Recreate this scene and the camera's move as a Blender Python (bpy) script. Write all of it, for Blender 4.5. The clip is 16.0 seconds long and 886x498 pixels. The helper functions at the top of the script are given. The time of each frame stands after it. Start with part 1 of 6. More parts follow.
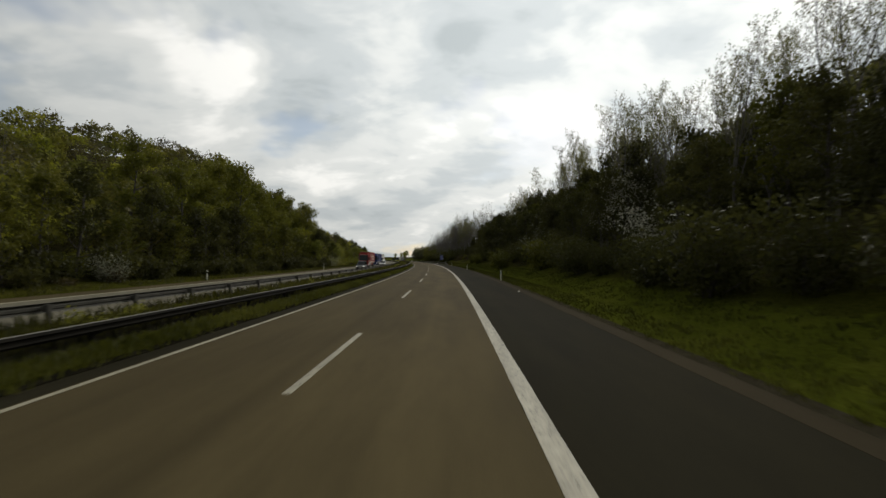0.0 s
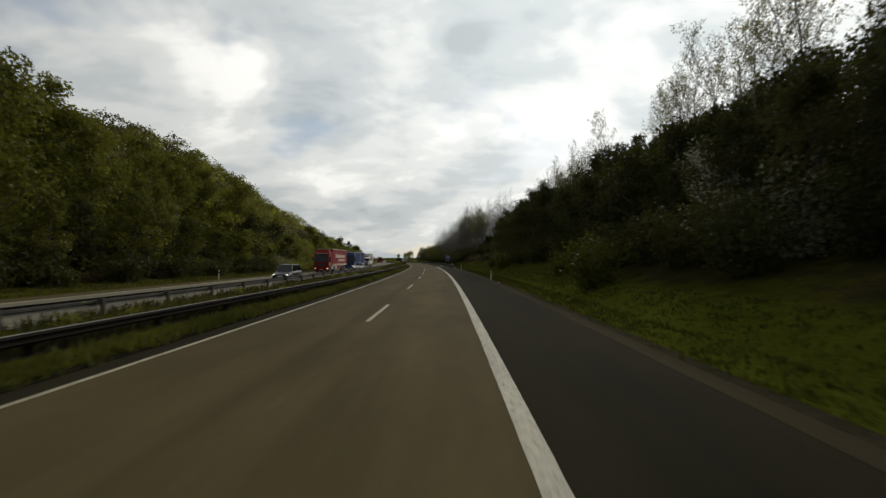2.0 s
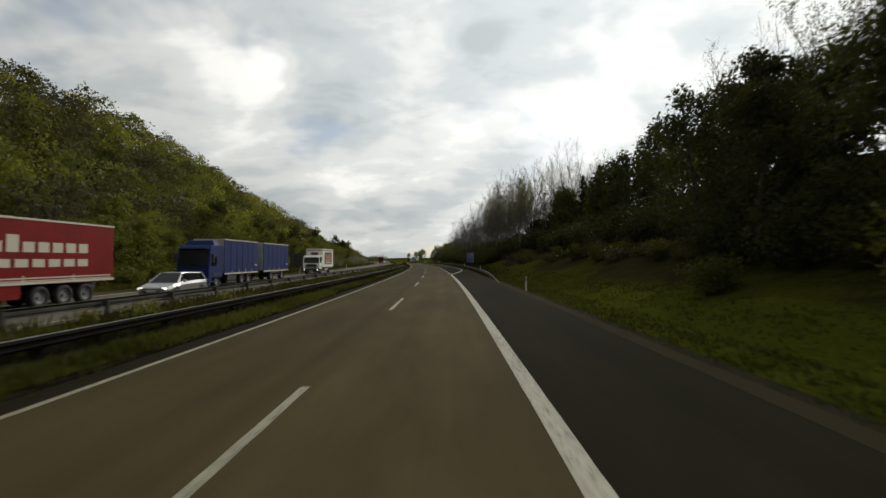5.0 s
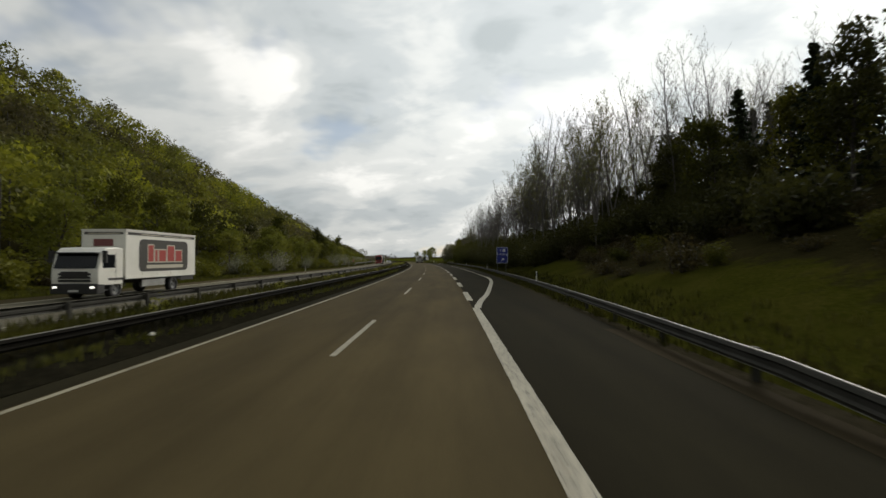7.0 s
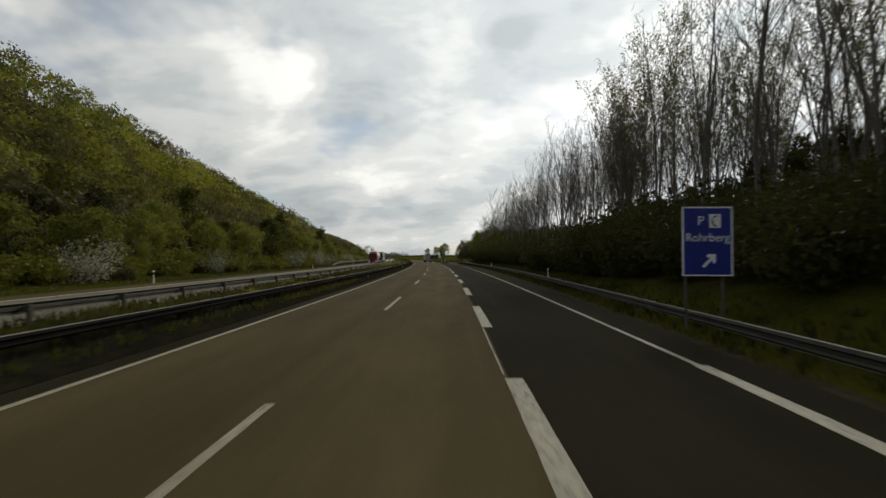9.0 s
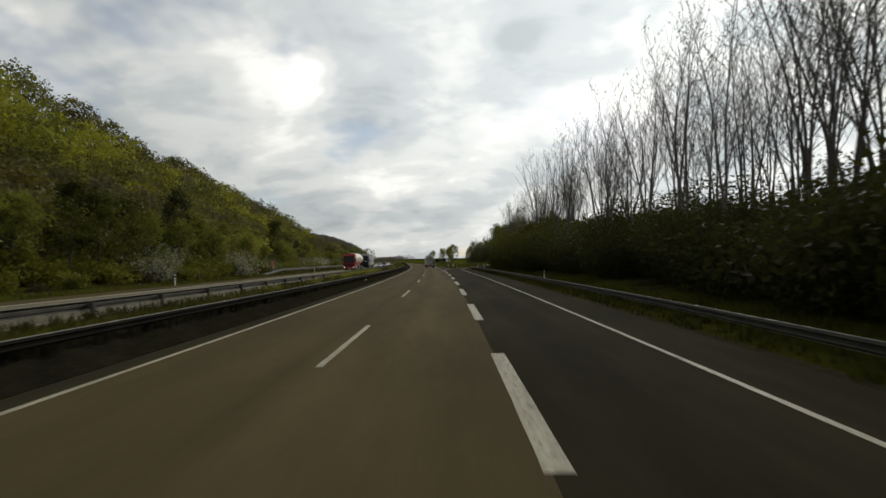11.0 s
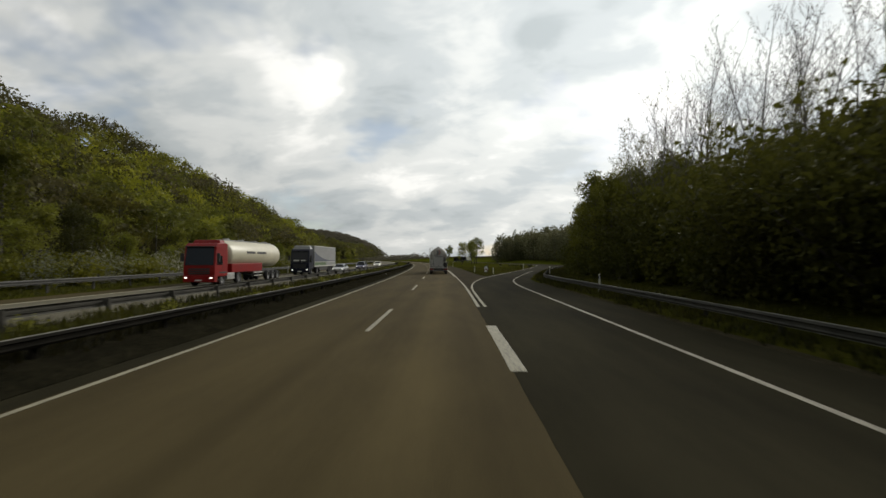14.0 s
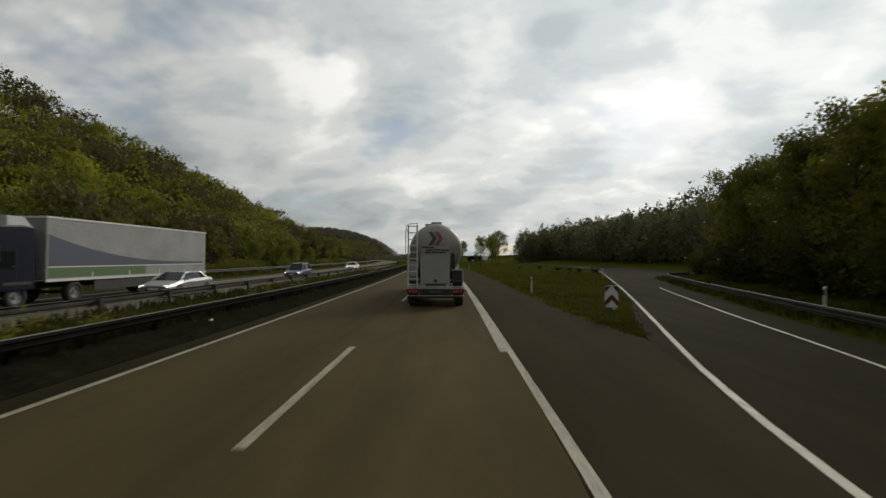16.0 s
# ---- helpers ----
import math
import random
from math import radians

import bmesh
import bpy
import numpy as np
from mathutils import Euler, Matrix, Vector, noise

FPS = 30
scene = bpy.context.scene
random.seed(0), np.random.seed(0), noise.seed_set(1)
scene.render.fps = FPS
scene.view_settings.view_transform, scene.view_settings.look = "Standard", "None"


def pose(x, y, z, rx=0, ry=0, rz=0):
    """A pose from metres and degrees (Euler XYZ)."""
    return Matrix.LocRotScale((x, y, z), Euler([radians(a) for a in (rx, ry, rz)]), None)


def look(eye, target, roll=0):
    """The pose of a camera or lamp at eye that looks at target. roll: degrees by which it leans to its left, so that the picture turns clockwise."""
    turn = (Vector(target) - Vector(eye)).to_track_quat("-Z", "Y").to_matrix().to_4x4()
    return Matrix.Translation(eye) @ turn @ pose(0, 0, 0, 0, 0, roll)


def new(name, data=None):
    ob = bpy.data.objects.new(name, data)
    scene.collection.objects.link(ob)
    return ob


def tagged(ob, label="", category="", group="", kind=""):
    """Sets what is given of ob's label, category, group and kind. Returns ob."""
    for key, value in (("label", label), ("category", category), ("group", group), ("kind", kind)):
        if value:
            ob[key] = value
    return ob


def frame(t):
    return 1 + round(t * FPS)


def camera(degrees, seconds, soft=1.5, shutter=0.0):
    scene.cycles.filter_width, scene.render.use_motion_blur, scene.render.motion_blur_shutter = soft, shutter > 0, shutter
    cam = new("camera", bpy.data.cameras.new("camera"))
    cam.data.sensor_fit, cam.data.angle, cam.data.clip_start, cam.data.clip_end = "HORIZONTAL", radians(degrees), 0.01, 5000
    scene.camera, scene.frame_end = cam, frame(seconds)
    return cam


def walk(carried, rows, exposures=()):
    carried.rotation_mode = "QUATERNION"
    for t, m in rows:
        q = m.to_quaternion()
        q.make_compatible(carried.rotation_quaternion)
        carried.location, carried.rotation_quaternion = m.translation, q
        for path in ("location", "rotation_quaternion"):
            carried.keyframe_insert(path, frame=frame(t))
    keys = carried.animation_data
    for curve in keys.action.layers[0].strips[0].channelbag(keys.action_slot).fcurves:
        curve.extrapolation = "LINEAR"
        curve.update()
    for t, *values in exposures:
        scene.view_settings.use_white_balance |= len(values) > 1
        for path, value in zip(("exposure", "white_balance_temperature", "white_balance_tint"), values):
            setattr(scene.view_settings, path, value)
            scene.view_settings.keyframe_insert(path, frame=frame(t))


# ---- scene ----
R_ROAD = 1800.0      # the motorway bends gently to the left


def P(s, d, z=0.0):
    """World place at s metres along the road, d metres to the right of the lane divider."""
    a = s / R_ROAD
    return Vector((-R_ROAD + (R_ROAD + d) * math.cos(a), (R_ROAD + d) * math.sin(a), z))


def on_road(s, d, z=0.0, turn=0.0):
    """Pose of a thing whose +y runs along the road."""
    return Matrix.Translation(P(s, d, z)) @ Matrix.Rotation(s / R_ROAD + radians(turn), 4, "Z")


def lerp_table(table, x):
    if x <= table[0][0]:
        return table[0][1]
    for (x0, y0), (x1, y1) in zip(table, table[1:]):
        if x <= x1:
            return y0 + (y1 - y0) * (x - x0) / (x1 - x0)
    return table[-1][1]


def smooth(x, a, b):
    u = min(1.0, max(0.0, (x - a) / (b - a)))
    return u * u * (3 - 2 * u)


# camera: seconds, place along the lane, offset from the divider, yaw against the road, pitch
EYE = 2.15
cam = camera(87.4, 16.0, soft=1.5, shutter=0.2)
ROWS = [
    (0, -13.34, 2.639, 1.33, 1.20, -0.08),
    (0.5, -2.06, 2.658, 1.07, 1.22, -0.07),
    (1, 9.25, 2.719, 0.86, 1.25, -0.06),
    (1.5, 20.57, 2.787, 0.83, 1.28, -0.07),
    (2, 31.90, 2.816, 0.92, 1.31, -0.07),
    (2.5, 43.25, 2.780, 1.02, 1.32, -0.06),
    (3, 54.61, 2.706, 1.07, 1.31, -0.02),
    (3.5, 65.99, 2.608, 1.06, 1.29, 0.03),
    (4, 77.37, 2.49, 1.00, 1.29, 0.08),
    (6.3, 129.78, 2.540, 0.82, 1.28, 0.08),
    (6.5, 134.34, 2.553, 0.86, 1.26, 0.08),
    (7, 145.73, 2.590, 0.95, 1.21, 0.06),
    (7.5, 157.13, 2.600, 0.98, 1.15, 0.01),
    (8, 168.51, 2.610, 1.05, 1.09, -0.04),
    (8.5, 179.90, 2.643, 1.20, 1.14, -0.08),
    (9, 191.27, 2.661, 1.31, 0.97, -0.11),
    (11.5, 247.80, 2.617, 0.92, 1.47, 0.18),
    (12, 259.00, 2.584, 1.06, 1.46, 0.15),
    (12.5, 270.54, 2.578, 1.33, 1.26, 0.13),
    (13, 281.79, 2.554, 1.37, 1.24, 0.13),
    (13.5, 293.02, 2.516, 1.26, 1.22, 0.11),
    (14, 304.23, 2.491, 1.17, 1.20, 0.06),
    (14.5, 315.41, 2.475, 1.22, 1.16, -0.01),
    (15, 326.57, 2.461, 1.36, 1.13, -0.04),
    (15.5, 337.70, 2.436, 1.39, 1.11, -0.06),
    (16, 348.80, 2.404, 1.31, 1.12, -0.09),
]
walk(cam, [(t, Matrix.Translation(P(s, d, EYE)) @ pose(0, 0, 0, 90 + pitch, roll, math.degrees(s / R_ROAD) + yaw))
           for t, s, d, yaw, pitch, roll in ROWS],
     exposures=[(0.0, -0.08), (4.0, -0.04), (9.0, -0.03), (12.0, 0.06), (14.5, 0.0), (16.0, -0.2)])

# ---- light ----
SUN_AZ, SUN_EL = 27.0, 30.0      # degrees to the right of the first heading, above the horizon
sun_dir = Vector((math.sin(radians(SUN_AZ)) * math.cos(radians(SUN_EL)),
                  math.cos(radians(SUN_AZ)) * math.cos(radians(SUN_EL)), math.sin(radians(SUN_EL))))
world = bpy.data.worlds.new("overcast_sky")
scene.world = world
world.use_nodes = True
wt = world.node_tree
wt.nodes.clear()


def wnode(kind, **inputs):
    n = wt.nodes.new(kind)
    for k, v in inputs.items():
        n.inputs[k.replace("_", " ")].default_value = v
    return n


def wmath(op, a, b=None, c=None, clamp=False):
    n = wt.nodes.new("ShaderNodeMath")
    n.operation, n.use_clamp = op, clamp
    for i, v in enumerate((a, b, c)):
        if v is None:
            continue
        if isinstance(v, (int, float)):
            n.inputs[i].default_value = v
        else:
            wt.links.new(v, n.inputs[i])
    return n.outputs[0]


coord = wt.nodes.new("ShaderNodeTexCoord").outputs["Generated"]
sep = wt.nodes.new("ShaderNodeSeparateXYZ")
wt.links.new(coord, sep.inputs[0])
up = wmath("ADD", wmath("MAXIMUM", sep.outputs[2], 0.0), 0.34)
flat = wt.nodes.new("ShaderNodeCombineXYZ")
wt.links.new(wmath("DIVIDE", sep.outputs[0], up), flat.inputs[0])
wt.links.new(wmath("DIVIDE", sep.outputs[1], up), flat.inputs[1])


def wnoise(scale, detail, rough, shift, stretch=(1.0, 1.0, 1.0), warp=0.0):
    m = wt.nodes.new("ShaderNodeMapping")
    m.inputs["Location"].default_value = shift
    m.inputs["Scale"].default_value = stretch
    wt.links.new(flat.outputs[0], m.inputs[0])
    n = wnode("ShaderNodeTexNoise", Scale=scale, Detail=detail, Roughness=rough, Distortion=warp)
    wt.links.new(m.outputs[0], n.inputs["Vector"])
    return n.outputs["Fac"]


def wramp(fac, stops):
    n = wt.nodes.new("ShaderNodeValToRGB")
    n.color_ramp.interpolation = "EASE"
    els = n.color_ramp.elements
    while len(els) < len(stops):
        els.new(0.5)
    for e, (p, c) in zip(els, stops):
        e.position, e.color = p, (*c, 1)
    wt.links.new(fac, n.inputs[0])
    return n.outputs[0]


big = wnoise(1.7, 2, 0.4, (5.3, 2.9, 0), (1.0, 1.0, 1.0), 0.2)
mid = wnoise(4.8, 4, 0.52, (0.4, 5.2, 2.0), (0.75, 1.0, 1.0), 0.25)
# thin and thick places of the cloud deck: azimuth to the right of north, height, width, amount
warp = wt.nodes.new("ShaderNodeTexNoise")
warp.inputs["Scale"].default_value, warp.inputs["Detail"].default_value = 3.2, 3.0
wt.links.new(coord, warp.inputs["Vector"])
bend = wt.nodes.new("ShaderNodeVectorMath")
bend.operation = "MULTIPLY_ADD"
wt.links.new(warp.outputs["Color"], bend.inputs[0])
bend.inputs[1].default_value = (0.34, 0.34, 0.22)
wt.links.new(coord, bend.inputs[2])
drawn = wt.nodes.new("ShaderNodeVectorMath")
drawn.operation = "ADD"
drawn.inputs[1].default_value = (-0.17, -0.17, -0.11)
wt.links.new(bend.outputs[0], drawn.inputs[0])
unit = wt.nodes.new("ShaderNodeVectorMath")
unit.operation = "NORMALIZE"
wt.links.new(drawn.outputs[0], unit.inputs[0])
shade = wmath("ADD", wmath("MULTIPLY", big, 0.40), wmath("ADD", wmath("MULTIPLY", mid, 0.50), 0.035))
for az, el, wide, amount in ((-26, 21, 5.5, 0.13), (-36, 14, 4.5, 0.07), (14, 18, 7.0, 0.08), (31, 22, 7.0, 0.07), (-14, 11, 5.0, 0.06), (5, 7, 5.0, 0.05), (-4, 15, 4.0, 0.05),
                             (-17, 19, 5.0, -0.07), (4, 25, 6.0, -0.13), (-46, 20, 10.0, -0.10), (-10, 30, 8.0, 0.08), (12, 32, 4.0, -0.08), (26, 11, 6.0, -0.06), (42, 14, 6.0, -0.05), (-2, 10, 4.0, -0.04)):
    spot = wt.nodes.new("ShaderNodeVectorMath")
    spot.operation = "DOT_PRODUCT"
    wt.links.new(unit.outputs[0], spot.inputs[0])
    spot.inputs[1].default_value = (math.sin(radians(az)) * math.cos(radians(el)), math.cos(radians(az)) * math.cos(radians(el)), math.sin(radians(el)))
    fall = wmath("POWER", wmath("MAXIMUM", spot.outputs["Value"], 0.0), 2.0 / radians(wide) ** 2)
    shade = wmath("ADD", shade, wmath("MULTIPLY", fall, amount))
cloud = wramp(shade, [(0.34, (0.55, 0.60, 0.61)), (0.44, (0.70, 0.745, 0.75)), (0.54, (0.92, 0.94, 0.91)), (0.64, (1.26, 1.25, 1.19))])
# a bright patch where the sun stands behind the cloud
dot = wt.nodes.new("ShaderNodeVectorMath")
dot.operation = "DOT_PRODUCT"
wt.links.new(coord, dot.inputs[0])
dot.inputs[1].default_value = sun_dir
glow = wmath("POWER", wmath("MAXIMUM", dot.outputs["Value"], 0.0), 2.0)
gain = wmath("ADD", wmath("MULTIPLY", glow, 0.60), 0.56)
# thicker, duller cloud towards the horizon
gain = wmath("MULTIPLY", gain, wmath("ADD", wmath("MINIMUM", wmath("MULTIPLY", wmath("MAXIMUM", sep.outputs[2], 0.0), 0.75), 0.22), 0.84))
lit = wt.nodes.new("ShaderNodeVectorMath")
lit.operation = "SCALE"
wt.links.new(cloud, lit.inputs[0])
wt.links.new(gain, lit.inputs["Scale"])
sky = wt.nodes.new("ShaderNodeTexSky")
sky.sky_type, sky.sun_disc = "NISHITA", False
sky.sun_elevation, sky.sun_rotation = radians(SUN_EL), radians(SUN_AZ)
blue = wt.nodes.new("ShaderNodeBackground")
blue.inputs["Strength"].default_value = 0.09
wt.links.new(sky.outputs[0], blue.inputs[0])
grey = wt.nodes.new("ShaderNodeBackground")
grey.inputs["Strength"].default_value = 0.96
wt.links.new(lit.outputs[0], grey.inputs[0])
gaps = wramp(wnoise(1.6, 4, 0.6, (7.0, 2.4, 0)), [(0.55, (1, 1, 1)), (0.68, (0.45, 0.45, 0.45))])
both = wt.nodes.new("ShaderNodeMixShader")
wt.links.new(gaps, both.inputs[0])
wt.links.new(blue.outputs[0], both.inputs[1])
wt.links.new(grey.outputs[0], both.inputs[2])
wo = wt.nodes.new("ShaderNodeOutputWorld")
wt.links.new(both.outputs[0], wo.inputs[0])

sun = new("sun", bpy.data.lights.new("sun", "SUN"))
sun.data.energy, sun.data.angle, sun.data.color = 2.1, radians(20), (1.0, 0.95, 0.86)
sun.matrix_world = look((0, 0, 80), Vector((0, 0, 80)) - sun_dir)
scene.view_settings.exposure = 0.0

# ---- materials ----
def shader(name):
    m = bpy.data.materials.new(name)
    m.use_nodes = True
    return m, m.node_tree, m.node_tree.nodes["Principled BSDF"]


def link_noise(nt, vec, scale, detail=4.0, rough=0.55, stretch=None):
    if stretch:
        mp = nt.nodes.new("ShaderNodeMapping")
        mp.inputs["Scale"].default_value = stretch
        nt.links.new(vec, mp.inputs[0])
        vec = mp.outputs[0]
    n = nt.nodes.new("ShaderNodeTexNoise")
    n.inputs["Scale"].default_value, n.inputs["Detail"].default_value, n.inputs["Roughness"].default_value = scale, detail, rough
    nt.links.new(vec, n.inputs["Vector"])
    return n.outputs["Fac"]


def link_ramp(nt, fac, stops):
    n = nt.nodes.new("ShaderNodeValToRGB")
    els = n.color_ramp.elements
    while len(els) < len(stops):
        els.new(0.5)
    for e, (p, c) in zip(els, stops):
        e.position, e.color = p, (*c, 1)
    nt.links.new(fac, n.inputs[0])
    return n.outputs[0]


def link_mix(nt, fac, a, b, mode="MIX"):
    n = nt.nodes.new("ShaderNodeMix")
    n.data_type, n.blend_type = "RGBA", mode
    for sock, v in ((n.inputs[0], fac), (n.inputs[6], a), (n.inputs[7], b)):
        if isinstance(v, (float, int)):
            sock.default_value = v
        elif isinstance(v, tuple):
            sock.default_value = (*v, 1) if len(v) == 3 else v
        else:
            nt.links.new(v, sock)
    return n.outputs[2]


def link_bump(nt, bsdf, height, strength, distance):
    n = nt.nodes.new("ShaderNodeBump")
    n.inputs["Strength"].default_value, n.inputs["Distance"].default_value = strength, distance
    nt.links.new(height, n.inputs["Height"])
    nt.links.new(n.outputs[0], bsdf.inputs["Normal"])


def worn(name, a, b, scale=3.0, rough=(0.5, 0.7), metal=0.0, fine=40.0, bump=0.15, vary=0.0, coat=0.0, spec=0.5):
    """A surface that drifts between two colours, with fine grain and relief."""
    m, nt, p = shader(name)
    vec = nt.nodes.new("ShaderNodeTexCoord").outputs["Object"]
    n1, n2 = link_noise(nt, vec, scale, 5), link_noise(nt, vec, fine, 3)
    col = link_ramp(nt, n1, [(0.35, a), (0.65, b)])
    col = link_mix(nt, 0.35, col, link_ramp(nt, n2, [(0.3, tuple(c * 0.7 for c in a)), (0.7, tuple(min(1, c * 1.2) for c in b))]))
    if vary:
        rnd = nt.nodes.new("ShaderNodeObjectInfo").outputs["Random"]
        col = link_mix(nt, vary, col, link_ramp(nt, rnd, [(0.0, tuple(c * 0.5 for c in a)), (1.0, tuple(min(1, c * 1.6) for c in b))]))
    nt.links.new(col, p.inputs["Base Color"])
    r = nt.nodes.new("ShaderNodeMapRange")
    r.inputs["To Min"].default_value, r.inputs["To Max"].default_value = rough
    nt.links.new(n1, r.inputs["Value"])
    nt.links.new(r.outputs[0], p.inputs["Roughness"])
    p.inputs["Metallic"].default_value = metal
    p.inputs["Coat Weight"].default_value = coat
    p.inputs["Specular IOR Level"].default_value = spec
    if bump:
        link_bump(nt, p, n2, bump, 0.01)
    return m


def road_surface(name, dark, light, rough, track_gain=0.35, gloss=0.12, lanes=None, along=None):
    """Rolled asphalt with wheel tracks and patches along the lane; the map runs across (u) and along (v) in metres."""
    m, nt, p = shader(name)
    uv = nt.nodes.new("ShaderNodeUVMap").outputs[0]
    streak = link_noise(nt, uv, 1.0, 4, 0.6, (0.75, 0.010, 1.0))
    patch = link_noise(nt, uv, 1.0, 6, 0.65, (0.45, 0.10, 1.0))
    grain = link_noise(nt, uv, 60.0, 3, 0.7)
    col = link_ramp(nt, streak, [(0.36, dark), (0.64, light)])
    col = link_mix(nt, track_gain, col, link_ramp(nt, patch, [(0.35, tuple(c * 0.6 for c in dark)), (0.65, tuple(c * 1.25 for c in light))]))
    if lanes:
        # sky glare put into one lane's tone; a dark joint along the divider
        u = nt.nodes.new("ShaderNodeSeparateXYZ")
        nt.links.new(uv, u.inputs[0])
        r = nt.nodes.new("ShaderNodeMapRange")
        r.inputs["From Min"].default_value, r.inputs["From Max"].default_value = -4.0, 4.0
        nt.links.new(u.outputs[0], r.inputs["Value"])
        tone = link_ramp(nt, r.outputs[0], lanes)
        col = link_mix(nt, 1.0, col, tone, "MULTIPLY")
    if along:
        # sky sheen of the exit lane put into its colour as paler stretches
        v = nt.nodes.new("ShaderNodeSeparateXYZ")
        nt.links.new(uv, v.inputs[0])
        r = nt.nodes.new("ShaderNodeMapRange")
        r.inputs["From Min"].default_value, r.inputs["From Max"].default_value = 200.0, 400.0
        nt.links.new(v.outputs[1], r.inputs["Value"])
        col = link_mix(nt, 1.0, col, link_ramp(nt, r.outputs[0], [((q - 200) / 200, (g, g, g)) for q, g in along]), "MULTIPLY")
    col = link_mix(nt, 0.45, col, link_ramp(nt, grain, [(0.25, tuple(c * 0.35 for c in dark)), (0.5, light), (0.8, tuple(c * 1.7 for c in light))]))
    nt.links.new(col, p.inputs["Base Color"])
    r = nt.nodes.new("ShaderNodeMapRange")
    r.inputs["To Min"].default_value, r.inputs["To Max"].default_value = rough
    nt.links.new(patch, r.inputs["Value"])
    nt.links.new(r.outputs[0], p.inputs["Roughness"])
    p.inputs["Specular IOR Level"].default_value = gloss
    link_bump(nt, p, grain, 0.4, 0.006)
    return m


def marking_paint(name):
    m, nt, p = shader(name)
    uv = nt.nodes.new("ShaderNodeUVMap").outputs[0]
    wear = link_noise(nt, uv, 1.0, 6, 0.7, (14.0, 3.0, 1.0))
    dirt = link_noise(nt, uv, 1.0, 5, 0.6, (3.0, 0.35, 1.0))
    col = link_ramp(nt, wear, [(0.34, (0.08, 0.070, 0.042)), (0.44, (0.21, 0.191, 0.128)), (0.7, (0.305, 0.280, 0.192))])
    col = link_mix(nt, 1.0, col, link_ramp(nt, dirt, [(0.3, (0.62, 0.60, 0.55)), (0.6, (1.0, 1.0, 1.0))]), "MULTIPLY")
    nt.links.new(col, p.inputs["Base Color"])
    p.inputs["Roughness"].default_value = 0.65
    link_bump(nt, p, wear, 0.3, 0.004)
    return m


def foliage(name, tones, gloss=0.55, trans=0.45, own=0.5, drift=None):
    """Leaves: a tone for each clump and for each plant, some light through the blade."""
    m, nt, p = shader(name)
    rnd = nt.nodes.new("ShaderNodeNewGeometry").outputs["Random Per Island"]
    obj = nt.nodes.new("ShaderNodeObjectInfo").outputs["Random"]
    vec = nt.nodes.new("ShaderNodeTexCoord").outputs["Object"]
    n = link_noise(nt, vec, 0.16, 3)
    a = link_ramp(nt, rnd, [(0.0, tones[0]), (0.5, tones[1]), (1.0, tones[2])])
    b = link_ramp(nt, n, [(0.35, tones[0]), (0.65, tones[2])])
    c = link_ramp(nt, obj, [(0.0, tones[0]), (0.55, tones[1]), (1.0, tones[2])])
    col = link_mix(nt, own, link_mix(nt, 0.75, a, b), c)
    if drift:
        # stands of other species, some thirty metres wide
        stand = link_noise(nt, vec, 0.030, 3, 0.5)
        tint = link_ramp(nt, stand, [(0.42, drift[0]), (0.50, (1.0, 1.0, 1.0)), (0.58, drift[1])])
        col = link_mix(nt, 1.0, col, tint, "MULTIPLY")
    nt.links.new(col, p.inputs["Base Color"])
    p.inputs["Roughness"].default_value = gloss
    p.inputs["Specular IOR Level"].default_value = 0.12
    if trans:
        out = nt.nodes["Material Output"]
        t = nt.nodes.new("ShaderNodeBsdfTranslucent")
        nt.links.new(col, t.inputs[0])
        mx = nt.nodes.new("ShaderNodeMixShader")
        mx.inputs[0].default_value = trans
        nt.links.new(p.outputs[0], mx.inputs[1])
        nt.links.new(t.outputs[0], mx.inputs[2])
        nt.links.new(mx.outputs[0], out.inputs[0])
    return m


def ground_cover(name, stops, scale, fine=9.0):
    m, nt, p = shader(name)
    vec = nt.nodes.new("ShaderNodeTexCoord").outputs["Object"]
    a, b = link_noise(nt, vec, scale, 5, 0.6), link_noise(nt, vec, fine, 5, 0.7)
    col = link_ramp(nt, a, stops)
    col = link_mix(nt, 0.5, col, link_ramp(nt, b, [(q, tuple(c * g for c in k)) for (q, k), g in zip(stops, (0.5, 1.0, 1.4))]))
    nt.links.new(col, p.inputs["Base Color"])
    p.inputs["Roughness"].default_value = 0.95
    p.inputs["Specular IOR Level"].default_value = 0.0
    link_bump(nt, p, b, 0.8, 0.08)
    return m


